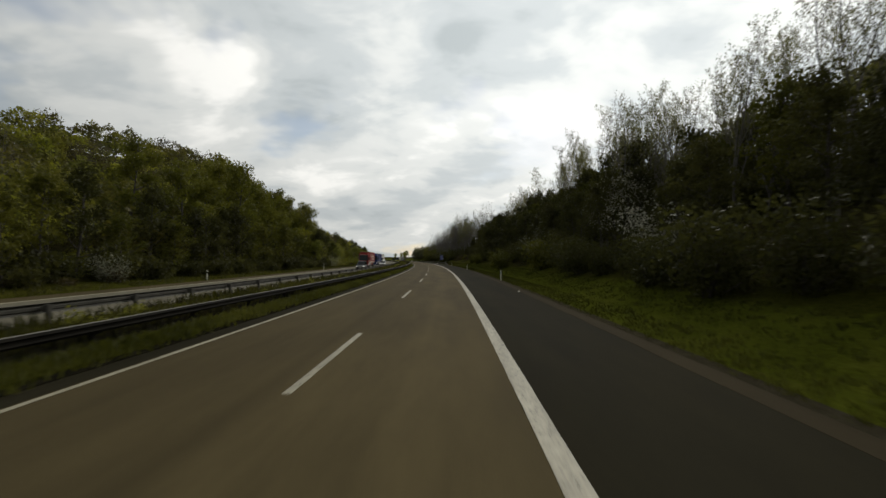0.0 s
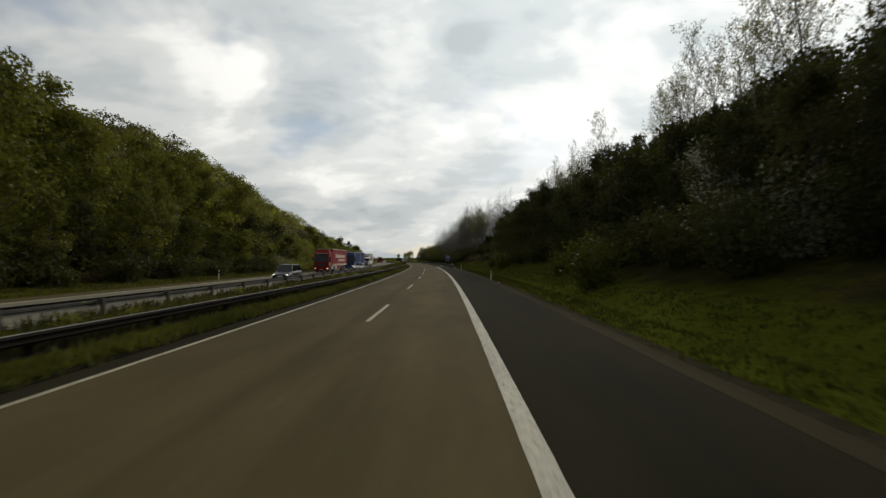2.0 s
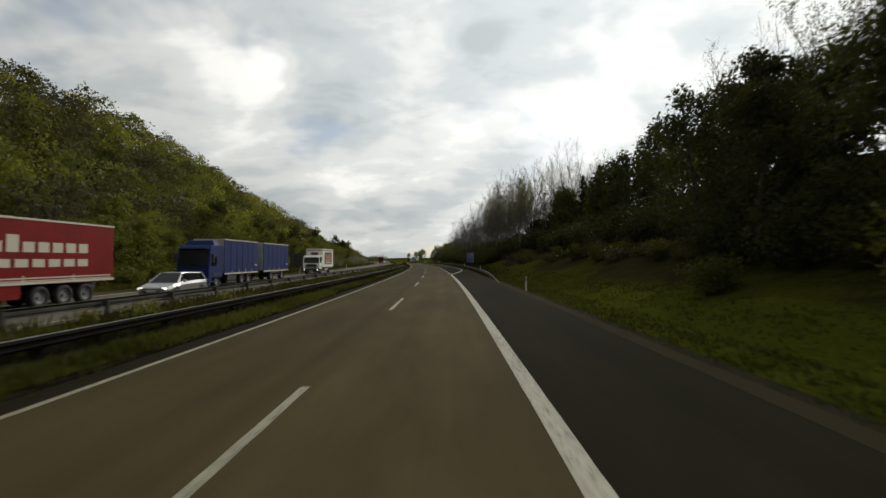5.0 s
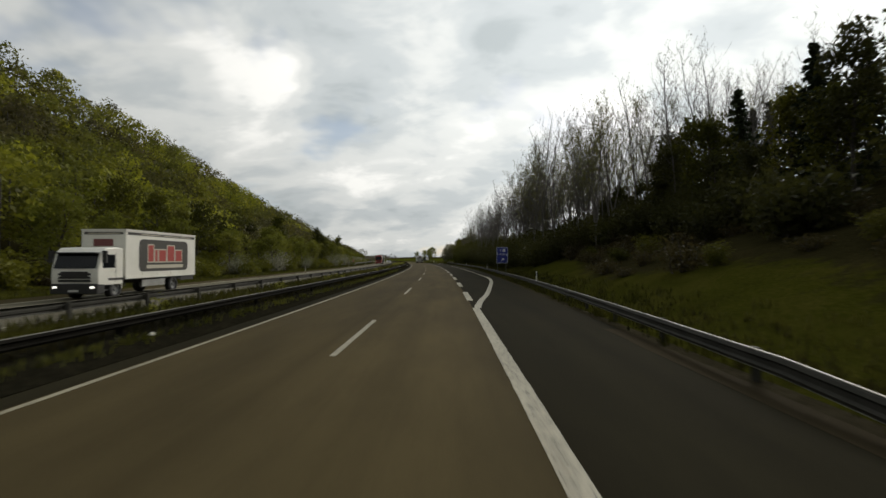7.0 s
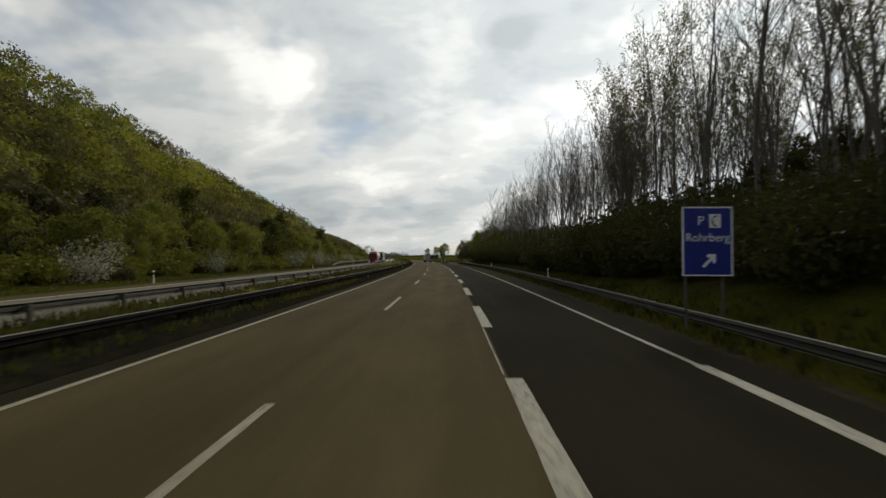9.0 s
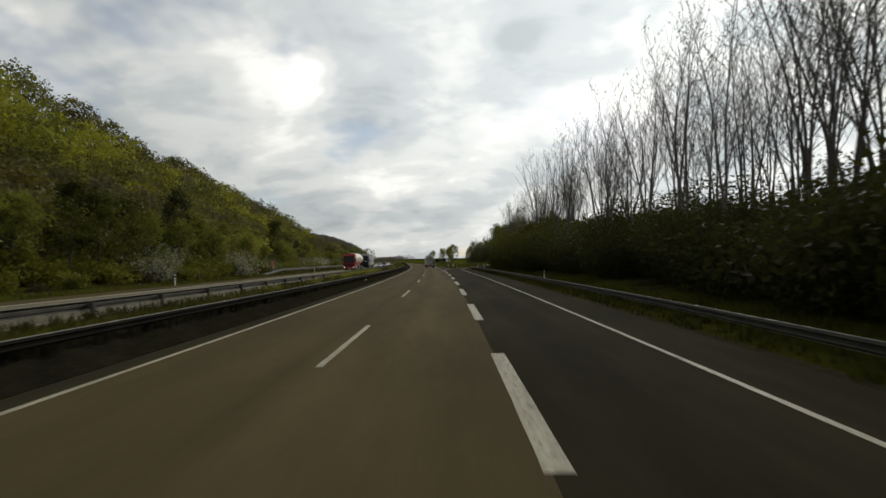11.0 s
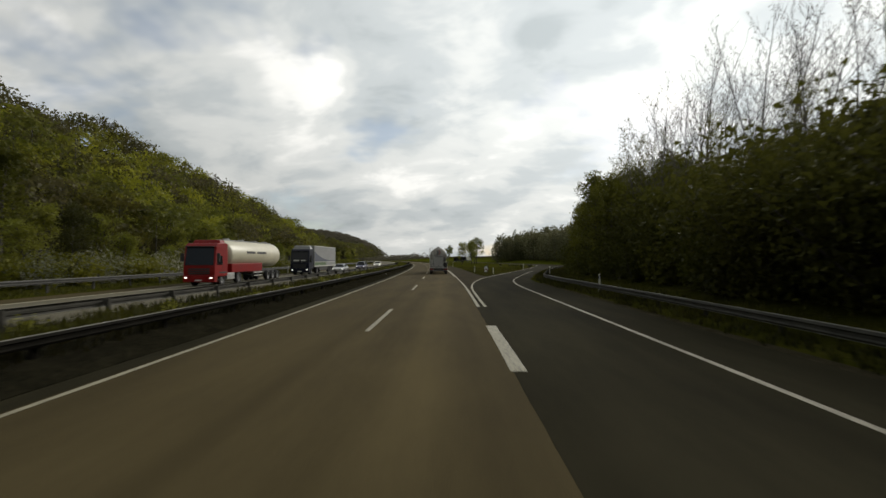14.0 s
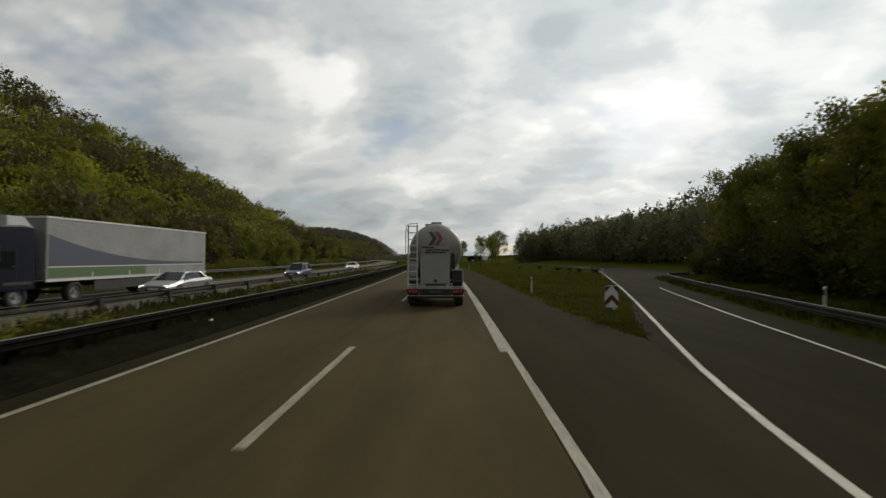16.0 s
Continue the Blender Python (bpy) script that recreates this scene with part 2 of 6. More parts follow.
def blended_ground(name, turf, lush, litter):
    """Turf that turns into brighter mown grass or into forest floor by the land's own cover values, with ragged borders."""
    m, nt, p = shader(name)
    vec = nt.nodes.new("ShaderNodeTexCoord").outputs["Object"]
    a, b = link_noise(nt, vec, 0.35, 5, 0.6), link_noise(nt, vec, 9.0, 5, 0.7)
    rag = link_noise(nt, vec, 0.8, 5, 0.65)

    def tones(stops):
        col = link_ramp(nt, a, stops)
        return link_mix(nt, 0.5, col, link_ramp(nt, b, [(q, tuple(c * g for c in k)) for (q, k), g in zip(stops, (0.5, 1.0, 1.4))]))

    col = tones(turf)
    for layer, stops in (("mown", lush), ("wood", litter)):
        at = nt.nodes.new("ShaderNodeAttribute")
        at.attribute_name = layer
        mx = nt.nodes.new("ShaderNodeMath")
        mx.operation = "ADD"
        nt.links.new(at.outputs["Fac"], mx.inputs[0])
        nt.links.new(rag, mx.inputs[1])
        fac = link_ramp(nt, mx.outputs[0], [(0.85, (0, 0, 0)), (1.0, (1, 1, 1))])
        col = link_mix(nt, fac, col, tones(stops))
    nt.links.new(col, p.inputs["Base Color"])
    p.inputs["Roughness"].default_value = 0.95
    p.inputs["Specular IOR Level"].default_value = 0.0
    link_bump(nt, p, b, 0.8, 0.08)
    return m


def plain(name, col, rough=0.5, metal=0.0, emit=0.0, coat=0.0):
    m, nt, p = shader(name)
    p.inputs["Base Color"].default_value = (*col, 1)
    p.inputs["Roughness"].default_value, p.inputs["Metallic"].default_value = rough, metal
    p.inputs["Coat Weight"].default_value = coat
    if emit:
        p.inputs["Emission Color"].default_value = (*col, 1)
        p.inputs["Emission Strength"].default_value = emit
    return m


# Tones across the lanes: painted sky glare on the right, dimmer left, dark joint.
LANE_TONES = [(q, (g, g, g)) for q, g in ((0.0, 0.62), (0.12, 0.70), (0.22, 0.66), (0.36, 0.76), (0.405, 0.72), (0.443, 0.50), (0.475, 0.80), (0.56, 0.98), (0.66, 0.92), (0.75, 1.16), (0.84, 0.94), (0.90, 1.0), (0.96, 0.8))]
ASPHALT = road_surface("brown_grey_asphalt", (0.027, 0.0206, 0.0094), (0.078, 0.0606, 0.0284), (0.8, 0.95), 0.6, 0.03, LANE_TONES)
# The along values brighten the exit stretch in place of grazing sky reflection.
ASPHALT_DARK = road_surface("dark_damp_asphalt", (0.0069, 0.0061, 0.0035), (0.0218, 0.0193, 0.0112), (0.8, 0.98), 0.6, 0.012, along=((202, 1.0), (255, 1.75), (326, 1.75), (340, 1.42), (354, 1.35), (370, 1.7)))
ASPHALT_BROWN = road_surface("brown_damp_asphalt", (0.0155, 0.0122, 0.0068), (0.0400, 0.0322, 0.0188), (0.8, 0.98), 0.5, 0.01)
CONCRETE = road_surface("light_concrete_road", (0.070, 0.063, 0.044), (0.118, 0.107, 0.076), (0.8, 0.95), gloss=0.05)
PAINT = marking_paint("worn_white_marking")
TURF_TONES = [(0.3, (0.015, 0.0155, 0.003)), (0.5, (0.033, 0.035, 0.005)), (0.7, (0.054, 0.048, 0.011))]
LITTER_TONES = [(0.3, (0.010, 0.009, 0.004)), (0.5, (0.022, 0.020, 0.008)), (0.7, (0.036, 0.030, 0.012))]
MOWN_TONES = [(0.3, (0.026, 0.031, 0.004)), (0.5, (0.048, 0.056, 0.006)), (0.7, (0.075, 0.074, 0.012))]
GRASS = ground_cover("verge_turf", TURF_TONES, 0.35)
LITTER = ground_cover("forest_floor", LITTER_TONES, 0.35)
LAND = blended_ground("verges_and_forest_floor", TURF_TONES, MOWN_TONES, LITTER_TONES)
# Dark soil, blackened to include the shade below the rail.
SOIL = ground_cover("soil_with_rail_shade", [(0.3, (0.006, 0.006, 0.004)), (0.5, (0.012, 0.011, 0.007)), (0.7, (0.022, 0.020, 0.012))], 1.5)
# Pale steel for beam edges; the sky's highlight is painted into it.
STEEL_EDGE = worn("sky_lit_steel_edge", (0.14, 0.135, 0.11), (0.24, 0.23, 0.19), 2.0, (0.5, 0.7), 0.2, 30.0, spec=0.3)
GRAVEL = ground_cover("gravel_edge", [(0.3, (0.020, 0.017, 0.010)), (0.5, (0.038, 0.033, 0.020)), (0.7, (0.070, 0.061, 0.040))], 2.0, 30.0)
# Weathered steel, darkened further so the shaded beam face is in its colour.
STEEL = worn("weathered_steel_with_shade", (0.0050, 0.0046, 0.0034), (0.0120, 0.0110, 0.0084), 1.2, (0.75, 0.92), 0.0, 25.0, spec=0.03)
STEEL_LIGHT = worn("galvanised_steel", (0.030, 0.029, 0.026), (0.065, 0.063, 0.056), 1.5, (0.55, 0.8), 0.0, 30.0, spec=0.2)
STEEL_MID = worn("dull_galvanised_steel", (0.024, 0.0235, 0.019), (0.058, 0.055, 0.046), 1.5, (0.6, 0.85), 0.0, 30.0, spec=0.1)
BARK = worn("dark_bark", (0.025, 0.021, 0.016), (0.060, 0.050, 0.040), 2.0, (0.85, 0.95), 0.0, 18.0, 0.5)
BARK_GREY = worn("grey_bark", (0.055, 0.048, 0.042), (0.11, 0.10, 0.09), 2.0, (0.85, 0.95), 0.0, 18.0, 0.5)
LEAF = foliage("spring_leaf", ((0.032, 0.036, 0.004), (0.068, 0.072, 0.008), (0.115, 0.110, 0.014)))
LEAF_TALL = foliage("tall_tree_leaf", ((0.060, 0.066, 0.007), (0.108, 0.112, 0.012), (0.170, 0.160, 0.020)))
LEAF_THIN = foliage("thin_young_leaf", ((0.075, 0.077, 0.024), (0.130, 0.130, 0.042), (0.200, 0.190, 0.070)), 0.55, 0.55)
# Darker leaf tones; the right bank's shaded side is put into these two colours.
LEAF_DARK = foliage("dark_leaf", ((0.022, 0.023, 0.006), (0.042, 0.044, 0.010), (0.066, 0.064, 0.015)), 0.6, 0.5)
LEAF_MID = foliage("shade_tinted_green_leaf", ((0.032, 0.034, 0.006), (0.060, 0.063, 0.011), (0.095, 0.092, 0.017)), 0.6, 0.5)
LEAF_BRIGHT = foliage("fresh_leaf", ((0.085, 0.098, 0.012), (0.142, 0.150, 0.018), (0.21, 0.200, 0.030)))
HILL_LEAF = foliage("hillside_leaf", ((0.085, 0.090, 0.012), (0.145, 0.148, 0.018), (0.215, 0.205, 0.026)), own=0.0, drift=((0.44, 0.40, 0.62), (1.5, 1.55, 1.1)))
HILL_DARK = foliage("hillside_dark_leaf", ((0.055, 0.058, 0.012), (0.086, 0.090, 0.018), (0.125, 0.122, 0.026)), own=0.0, drift=((0.85, 0.75, 1.5), (1.3, 1.35, 1.0)))
NEEDLE = foliage("spruce_needle", ((0.014, 0.021, 0.009), (0.024, 0.034, 0.014), (0.038, 0.048, 0.020)), 0.6, 0.1)
BUD = foliage("opening_bud", ((0.06, 0.055, 0.03), (0.10, 0.095, 0.045), (0.15, 0.14, 0.07)))
BLOSSOM = foliage("white_blossom", ((0.05, 0.06, 0.02), (0.20, 0.195, 0.13), (0.46, 0.44, 0.35)), 0.6, 0.3)
BLADE = foliage("grass_blade", ((0.020, 0.0215, 0.003), (0.041, 0.043, 0.005), (0.074, 0.069, 0.013)), own=0.0)
BLADE_VERGE = foliage("verge_blade", ((0.028, 0.031, 0.004), (0.043, 0.048, 0.006), (0.064, 0.064, 0.011)), own=0.0)
BLADE_GREEN = foliage("short_green_blade", ((0.030, 0.034, 0.004), (0.060, 0.066, 0.008), (0.100, 0.100, 0.016)), own=0.0)
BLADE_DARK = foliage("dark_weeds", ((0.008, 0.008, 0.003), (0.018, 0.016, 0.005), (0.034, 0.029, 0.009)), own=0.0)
SCRUB_LEAF = foliage("dry_scrub", ((0.022, 0.017, 0.006), (0.046, 0.038, 0.012), (0.085, 0.068, 0.024)))
FAR_WOOD = foliage("far_bare_wood", ((0.072, 0.066, 0.046), (0.105, 0.096, 0.068), (0.145, 0.130, 0.092)), own=0.0)
REST_LEAF = foliage("grey_green_leaf", ((0.060, 0.062, 0.027), (0.100, 0.101, 0.045), (0.150, 0.146, 0.070)), own=0.0)

# ---- kit ----
class Shape:
    """Verts and faces gathered for one mesh."""

    def __init__(self):
        self.v, self.f, self.uv = [], [], None

    def add(self, verts, faces):
        n = len(self.v)
        self.v.extend(verts)
        self.f.extend([tuple(i + n for i in f) for f in faces])
        return self

    def box(self, x0, x1, y0, y1, z0, z1, taper=0.0):
        t = taper
        v = [(x0, y0, z0), (x1, y0, z0), (x1, y1, z0), (x0, y1, z0),
             (x0 + t, y0 + t, z1), (x1 - t, y0 + t, z1), (x1 - t, y1 - t, z1), (x0 + t, y1 - t, z1)]
        return self.add(v, [(3, 2, 1, 0), (4, 5, 6, 7), (0, 1, 5, 4), (1, 2, 6, 5), (2, 3, 7, 6), (3, 0, 4, 7)])

    def tube(self, pts, radii, sides=6, cap=True):
        pts = [Vector(p) for p in pts]
        n0, rings = len(self.v), len(pts)
        for i, (p, r) in enumerate(zip(pts, radii)):
            t = (pts[min(i + 1, rings - 1)] - pts[max(i - 1, 0)]).normalized()
            a = t.cross(Vector((0, 0, 1)) if abs(t.z) < 0.9 else Vector((1, 0, 0))).normalized()
            b = t.cross(a)
            for k in range(sides):
                w = 2 * math.pi * k / sides
                self.v.append(tuple(p + (a * math.cos(w) + b * math.sin(w)) * r))
        for i in range(rings - 1):
            for k in range(sides):
                q = n0 + i * sides
                self.f.append((q + k, q + (k + 1) % sides, q + sides + (k + 1) % sides, q + sides + k))
        if cap:
            self.f.append(tuple(n0 + k for k in range(sides))[::-1])
            self.f.append(tuple(n0 + (rings - 1) * sides + k for k in range(sides)))
        return self

    def loft(self, rings, closed=True, caps=True):
        n0, m = len(self.v), len(rings[0])
        for r in rings:
            self.v.extend([tuple(p) for p in r])
        for i in range(len(rings) - 1):
            for k in range(m if closed else m - 1):
                q = n0 + i * m
                self.f.append((q + k, q + (k + 1) % m, q + m + (k + 1) % m, q + m + k))
        if caps and closed:
            self.f.append(tuple(n0 + k for k in range(m))[::-1])
            self.f.append(tuple(n0 + (len(rings) - 1) * m + k for k in range(m)))
        return self

    def mesh(self, name, mats, smooth=False, bevel=0.0):
        me = bpy.data.meshes.new(name)
        me.from_pydata([tuple(p) for p in self.v], [], self.f)
        for m in (mats if isinstance(mats, (list, tuple)) else [mats]):
            me.materials.append(m)
        if bevel:
            bm = bmesh.new()
            bm.from_mesh(me)
            bmesh.ops.recalc_face_normals(bm, faces=bm.faces)
            bmesh.ops.bevel(bm, geom=[e for e in bm.edges if e.calc_face_angle(0) > 0.5], offset=bevel, segments=2, affect="EDGES", profile=0.6)
            bm.to_mesh(me)
            bm.free()
        if self.uv:
            layer = me.uv_layers.new(name="UVMap")
            idx = np.empty(len(me.loops), dtype=np.int32)
            me.loops.foreach_get("vertex_index", idx)
            layer.data.foreach_set("uv", np.array(self.uv, dtype=np.float32)[idx].ravel())
        if smooth:
            me.shade_smooth()
        me.update()
        return me


def part(name, shape, mat, parent=None, label="", smooth=False, bevel=0.0):
    ob = new(name, shape.mesh(name, mat, smooth, bevel))
    if parent:
        ob.parent = parent
    return tagged(ob, label)


def share(name, mesh, parent, m):
    ob = new(name, mesh)
    ob.parent = parent
    ob.matrix_basis = m
    return ob


def thing(name, m, label, category, group=""):
    ob = new(name)
    ob.empty_display_size = 0.3
    ob.matrix_basis = m
    return tagged(ob, label, category, group)


def steps(a, b, gap):
    n = max(1, int(math.ceil((b - a) / gap)))
    return [a + (b - a) * i / n for i in range(n + 1)]


def ribbon(s0, s1, left, right, z=0.0, thick=0.05, gap=4.0, cross=1):
    """A slab that follows the road between two edges, numbers or functions of s."""
    lf = left if callable(left) else (lambda s: left)
    rf = right if callable(right) else (lambda s: right)
    sh = Shape()
    sh.uv = []
    rows = steps(s0, s1, gap)
    m = cross + 1
    for s in rows:
        a, b = lf(s), rf(s)
        for k in range(m):
            d = a + (b - a) * k / cross
            sh.v.append(tuple(P(s, d, z)))
            sh.uv.append((d, s))
        for d in (b, a):
            sh.v.append(tuple(P(s, d, z - thick)))
            sh.uv.append((d, s))
    w = m + 2
    for i in range(len(rows) - 1):
        for k in range(w):
            sh.f.append((i * w + k, i * w + (k + 1) % w, (i + 1) * w + (k + 1) % w, (i + 1) * w + k))
    sh.f.append(tuple(range(w))[::-1])
    sh.f.append(tuple((len(rows) - 1) * w + k for k in range(w)))
    return sh

# ---- ground ----
RAMP_LEFT = [(325, 4.13), (331, 4.13), (338, 4.24), (342, 4.51), (346, 4.92), (350, 5.58), (353, 6.10), (356.3, 6.80), (361.5, 8.38), (375, 12.6), (405, 21.9),
             (422, 27.3), (440, 33), (455, 35.5), (480, 36.3), (520, 35), (560, 33), (700, 32)]
RAMP_RIGHT = [(200, 7.55), (320, 7.88), (334, 8.0), (342, 8.13), (346, 8.5), (353, 9.5), (358, 11.0), (366, 12.9), (381, 17.2), (400, 23.5), (422, 31), (450, 41),
              (480, 42.3), (520, 41), (560, 39), (700, 38)]
EDGE = [(-100, 7.72), (150, 7.72), (165, 7.85), (200, 8.7), (250, 9.8), (320, 10.1), (345, 10.5), (353, 11.3), (358, 12.6), (366, 14.4),
        (381, 18.8), (400, 25), (404, 29), (410, 37), (425, 42), (450, 45), (480, 44.5), (520, 43), (560, 41), (700, 40)]
RIDGE = [(-100, 24), (105, 31), (160, 39), (223, 46), (268, 49.5), (330, 49), (392, 45), (440, 39), (490, 43), (530, 41), (570, 38), (610, 36), (700, 24), (900, 13), (1100, 10), (1500, 7)]

NOSE_LEFT = [(331, 4.12), (338, 4.22), (342, 4.48), (347, 5.0), (361.5, 7.65), (364.5, 7.2), (370, 6.9), (900, 6.9)]
NOSE_RIGHT = [(331, 4.12), (338, 4.22), (342, 4.48), (347, 5.0), (361.5, 7.65), (364.5, 8.6), (372, 11.4)] + [(s, d - 0.3) for s, d in RAMP_LEFT[9:]]


BERM = [(-10.6, -0.03), (-9.6, 0.16), (-7.3, 0.24), (-6.3, 0.30), (-5.5, 0.30), (-5.1, 0.21), (-4.6, 0.10), (-4.38, -0.03)]


def edge_right(s):
    return lerp_table(EDGE, s)


def ground_z(s, d):
    """Height of the land: flat along the road, a long hillside to the left, a bank to the right."""
    n = noise.noise(Vector((s * 0.03, d * 0.05, 1.7)))
    if d < -26.5:
        u = (-26.5 - d) / 90.0
        top = lerp_table(RIDGE, s)
        rise = top * (u ** 1.5 if u < 1 else 1 + 0.12 * min(u - 1, 3))
        rise = rise * (0.75 + 0.25 * smooth(-d, 26, 50))
        return rise + n * min(2.5, 0.05 * (-26.5 - d)) - 0.03
    if -10.6 < d < -4.38:
        return lerp_table(BERM, d) + 0.03 * noise.noise(Vector((s * 0.35, d * 0.9, 6.0))) * smooth(-d, 4.4, 5.0)
    foot = edge_right(s) + 2.6
    if d > foot:
        slope = 0.36 - 0.19 * smooth(s, 195, 235) - 0.08 * smooth(s, 325, 375)
        far = d - foot
        rise = slope * (far if far < 45 else 45 + 12 * (1 - math.exp(-(far - 45) / 40)))
        return rise + n * min(1.5, 0.06 * far) - 0.03
    return -0.03


def build_ground():
    ss = steps(-400, -60, 60)[:-1] + steps(-60, 520, 4)[:-1] + steps(520, 900, 12)[:-1] + steps(900, 3200, 115)
    ds = (steps(-1500, -160, 150)[:-1] + steps(-160, -60, 6)[:-1] + steps(-60, -28, 2.5)[:-1] + [-27.5, -26.5, -24, -21.5, -10.7, -10.3, -9.8, -8.9, -7.3, -6.3, -5.5, -5.1, -4.6, -4.38, 3, 7]
          + steps(8, 16, 1)[:-1] + steps(16, 70, 3)[:-1] + steps(70, 160, 12)[:-1] + steps(160, 1500, 150))
    sh = Shape()
    wood, mown = [], []
    for s in ss:
        for d in ds:
            sh.v.append(tuple(P(s, d, ground_z(s, d))))
            wild = noise.noise(Vector((s * 0.11, d * 0.17, 4.0)))
            far = max(-30 + 2 * wild - d, d - edge_right(s) - 7 - 5 * wild if s < 440 else d - 75)
            wood.append(min(1.0, max(0.0, 0.45 + 0.12 * far)))
            lush = edge_right(s) + 5.5 - d if 7 < d < 40 else 0.0
            mown.append(min(1.0, max(0.0, 0.3 + 0.25 * lush)) * (1 - smooth(s, 118, 140)) if lush else (0.75 if s > 350 and 6 < d < 60 else 0.0))
    w = len(ds)
    for i in range(len(ss) - 1):
        for k in range(w - 1):
            sh.f.append((i * w + k, i * w + k + 1, (i + 1) * w + k + 1, (i + 1) * w + k))
    me = sh.mesh("ground", LAND, smooth=True)
    for layer, values in (("wood", wood), ("mown", mown)):
        me.attributes.new(layer, "FLOAT", "POINT").data.foreach_set("value", values)
    tagged(new("ground", me), "grassy verges rising into wooded hillsides beside the motorway", "ground", kind="structure")


build_ground()

# ---- carriageways ----
def seam(s):
    """Ragged joint between the lane and the shoulder."""
    return 3.67 + 0.030 * noise.noise(Vector((s * 0.9, 0.3, 7.0))) + 0.03 * noise.noise(Vector((s * 0.2, 5.0, 2.0)))


def eased(table, s, reach=3.0):
    return sum(lerp_table(table, s + reach * k) for k in (-1, -0.5, 0, 0.5, 1)) / 5


S0, S1 = -60, 900
tagged(part("road", ribbon(S0, S1, -3.80, seam, 0.0, 0.12, 0.8, 4), ASPHALT), "worn brown-grey asphalt of two motorway lanes", "road", kind="structure")
tagged(part("road_shoulder", ribbon(S0, 331, seam, edge_right, 0.0, 0.12, 0.8, 3), ASPHALT_DARK), "dark damp asphalt of the hard shoulder and exit lane", "road", kind="structure")
tagged(part("road_shoulder", ribbon(331, S1, seam, lambda s: lerp_table(NOSE_LEFT, s), 0.0, 0.12, 1.5, 2), ASPHALT_BROWN),
       "dark asphalt hard shoulder beside the grass island", "road", kind="structure")
tagged(part("road_ramp", ribbon(331, 700, lambda s: lerp_table(NOSE_RIGHT, s), edge_right, 0.0, 0.12, 1.5, 3), ASPHALT_DARK),
       "dark damp asphalt slip road curving to the rest area", "road", kind="structure")
tagged(part("road_oncoming", ribbon(S0, S1, -18.6, -10.7, 0.0, 0.12, 6, 4), CONCRETE), "light grey concrete oncoming carriageway", "road", kind="structure")
tagged(part("road_oncoming_shoulder", ribbon(S0, S1, -20.9, -18.6, 0.0, 0.12, 6, 2), ASPHALT), "darker asphalt shoulder of the oncoming carriageway", "road", kind="structure")
tagged(part("road_edge", ribbon(S0, 160, lambda s: edge_right(s) - 0.5 + 0.08 * noise.noise(Vector((s * 0.4, 4.0, 1.0))), lambda s: edge_right(s) + 0.02, 0.004, 0.03, 1.5), ASPHALT_BROWN),
       "paler dusty margin of the hard shoulder", "road", kind="structure")
tagged(part("road_edge", ribbon(S0, 345, edge_right, lambda s: edge_right(s) + 0.45, -0.012, 0.06, 3), GRAVEL), "gravel strip along the shoulder", "verge", kind="structure")
tagged(part("road_edge", ribbon(S0, S1, -4.35, -3.80, -0.004, 0.12, 3, 2), ASPHALT_DARK), "dark grey asphalt margin beside the edge line", "road", kind="structure")


def draped(s0, s1, ds, lift, gap=2.0):
    """A thin layer that lies on the land, with a ragged near edge."""
    sh = Shape()
    rows = steps(s0, s1, gap)
    for s in rows:
        for k, d in enumerate(ds):
            q = d + (0.05 * noise.noise(Vector((s * 0.6, 2.0, 9.0))) if k == len(ds) - 1 else 0.0)
            sh.v.append(tuple(P(s, q, max(ground_z(s, q), -0.02) + lift)))
        for d in (ds[-1], ds[0]):
            sh.v.append(tuple(P(s, d, -0.1)))
    w = len(ds) + 2
    for i in range(len(rows) - 1):
        sh.f.extend([(i * w + k, i * w + (k + 1) % w, (i + 1) * w + (k + 1) % w, (i + 1) * w + k) for k in range(w)])
    sh.f.append(tuple(range(w))[::-1])
    sh.f.append(tuple((len(rows) - 1) * w + k for k in range(w)))
    return sh


# Soil bank whose black colour also stands for the rail's shade.
tagged(part("road_edge", draped(S0, S1, (-6.4, -5.9, -5.5, -5.3, -5.1, -4.85, -4.6, -4.45, -4.36), 0.03), SOIL), "low bank of dark soil, shade under the median rail in its colour", "verge", kind="structure")
tagged(part("grass_strip", draped(-20, 130, (-5.15, -5.0, -4.8, -4.62, -4.5), 0.045), GRASS), "thin green turf strip at the foot of the median rail", "verge", kind="structure")

# ---- lane markings ----
Z_MARK = 0.005


def line(s0, s1, centre, width, label, gap=4.0):
    cf = centre if callable(centre) else (lambda s: centre)
    def frayed(s, seed):
        return 0.012 * noise.noise(Vector((s * 1.9, seed, 3.0))) + 0.008 * noise.noise(Vector((s * 0.35, seed, 8.0)))

    return tagged(part("road_line", ribbon(s0, s1, lambda s: cf(s) - width / 2 + frayed(s, 1.0), lambda s: cf(s) + width / 2 + frayed(s, 5.0), Z_MARK, 0.004, gap), PAINT), label, "road marking", kind="structure")


line(S0, S1, -3.68, 0.125, "narrow white edge line beside the median", 0.8)
EXIT_LINE = [(160, 3.8), (166, 3.83), (170, 4.35), (172.7, 4.85), (176, 5.3), (182, 6.05), (188, 6.8), (193, 7.3), (196.5, 7.53), (200.6, 7.6), (206, 7.56)]
line(S0, 166, 3.8, 0.30, "broad worn white edge line", 0.5)
line(166, 200.6, lambda s: eased(EXIT_LINE, s, 1.5), 0.30, "broad white edge line swinging out to the exit lane", 0.5)
line(200.6, 345, lambda s: eased(RAMP_RIGHT, s, 4.0), 0.14, "narrow white edge line of the exit lane", 0.8)
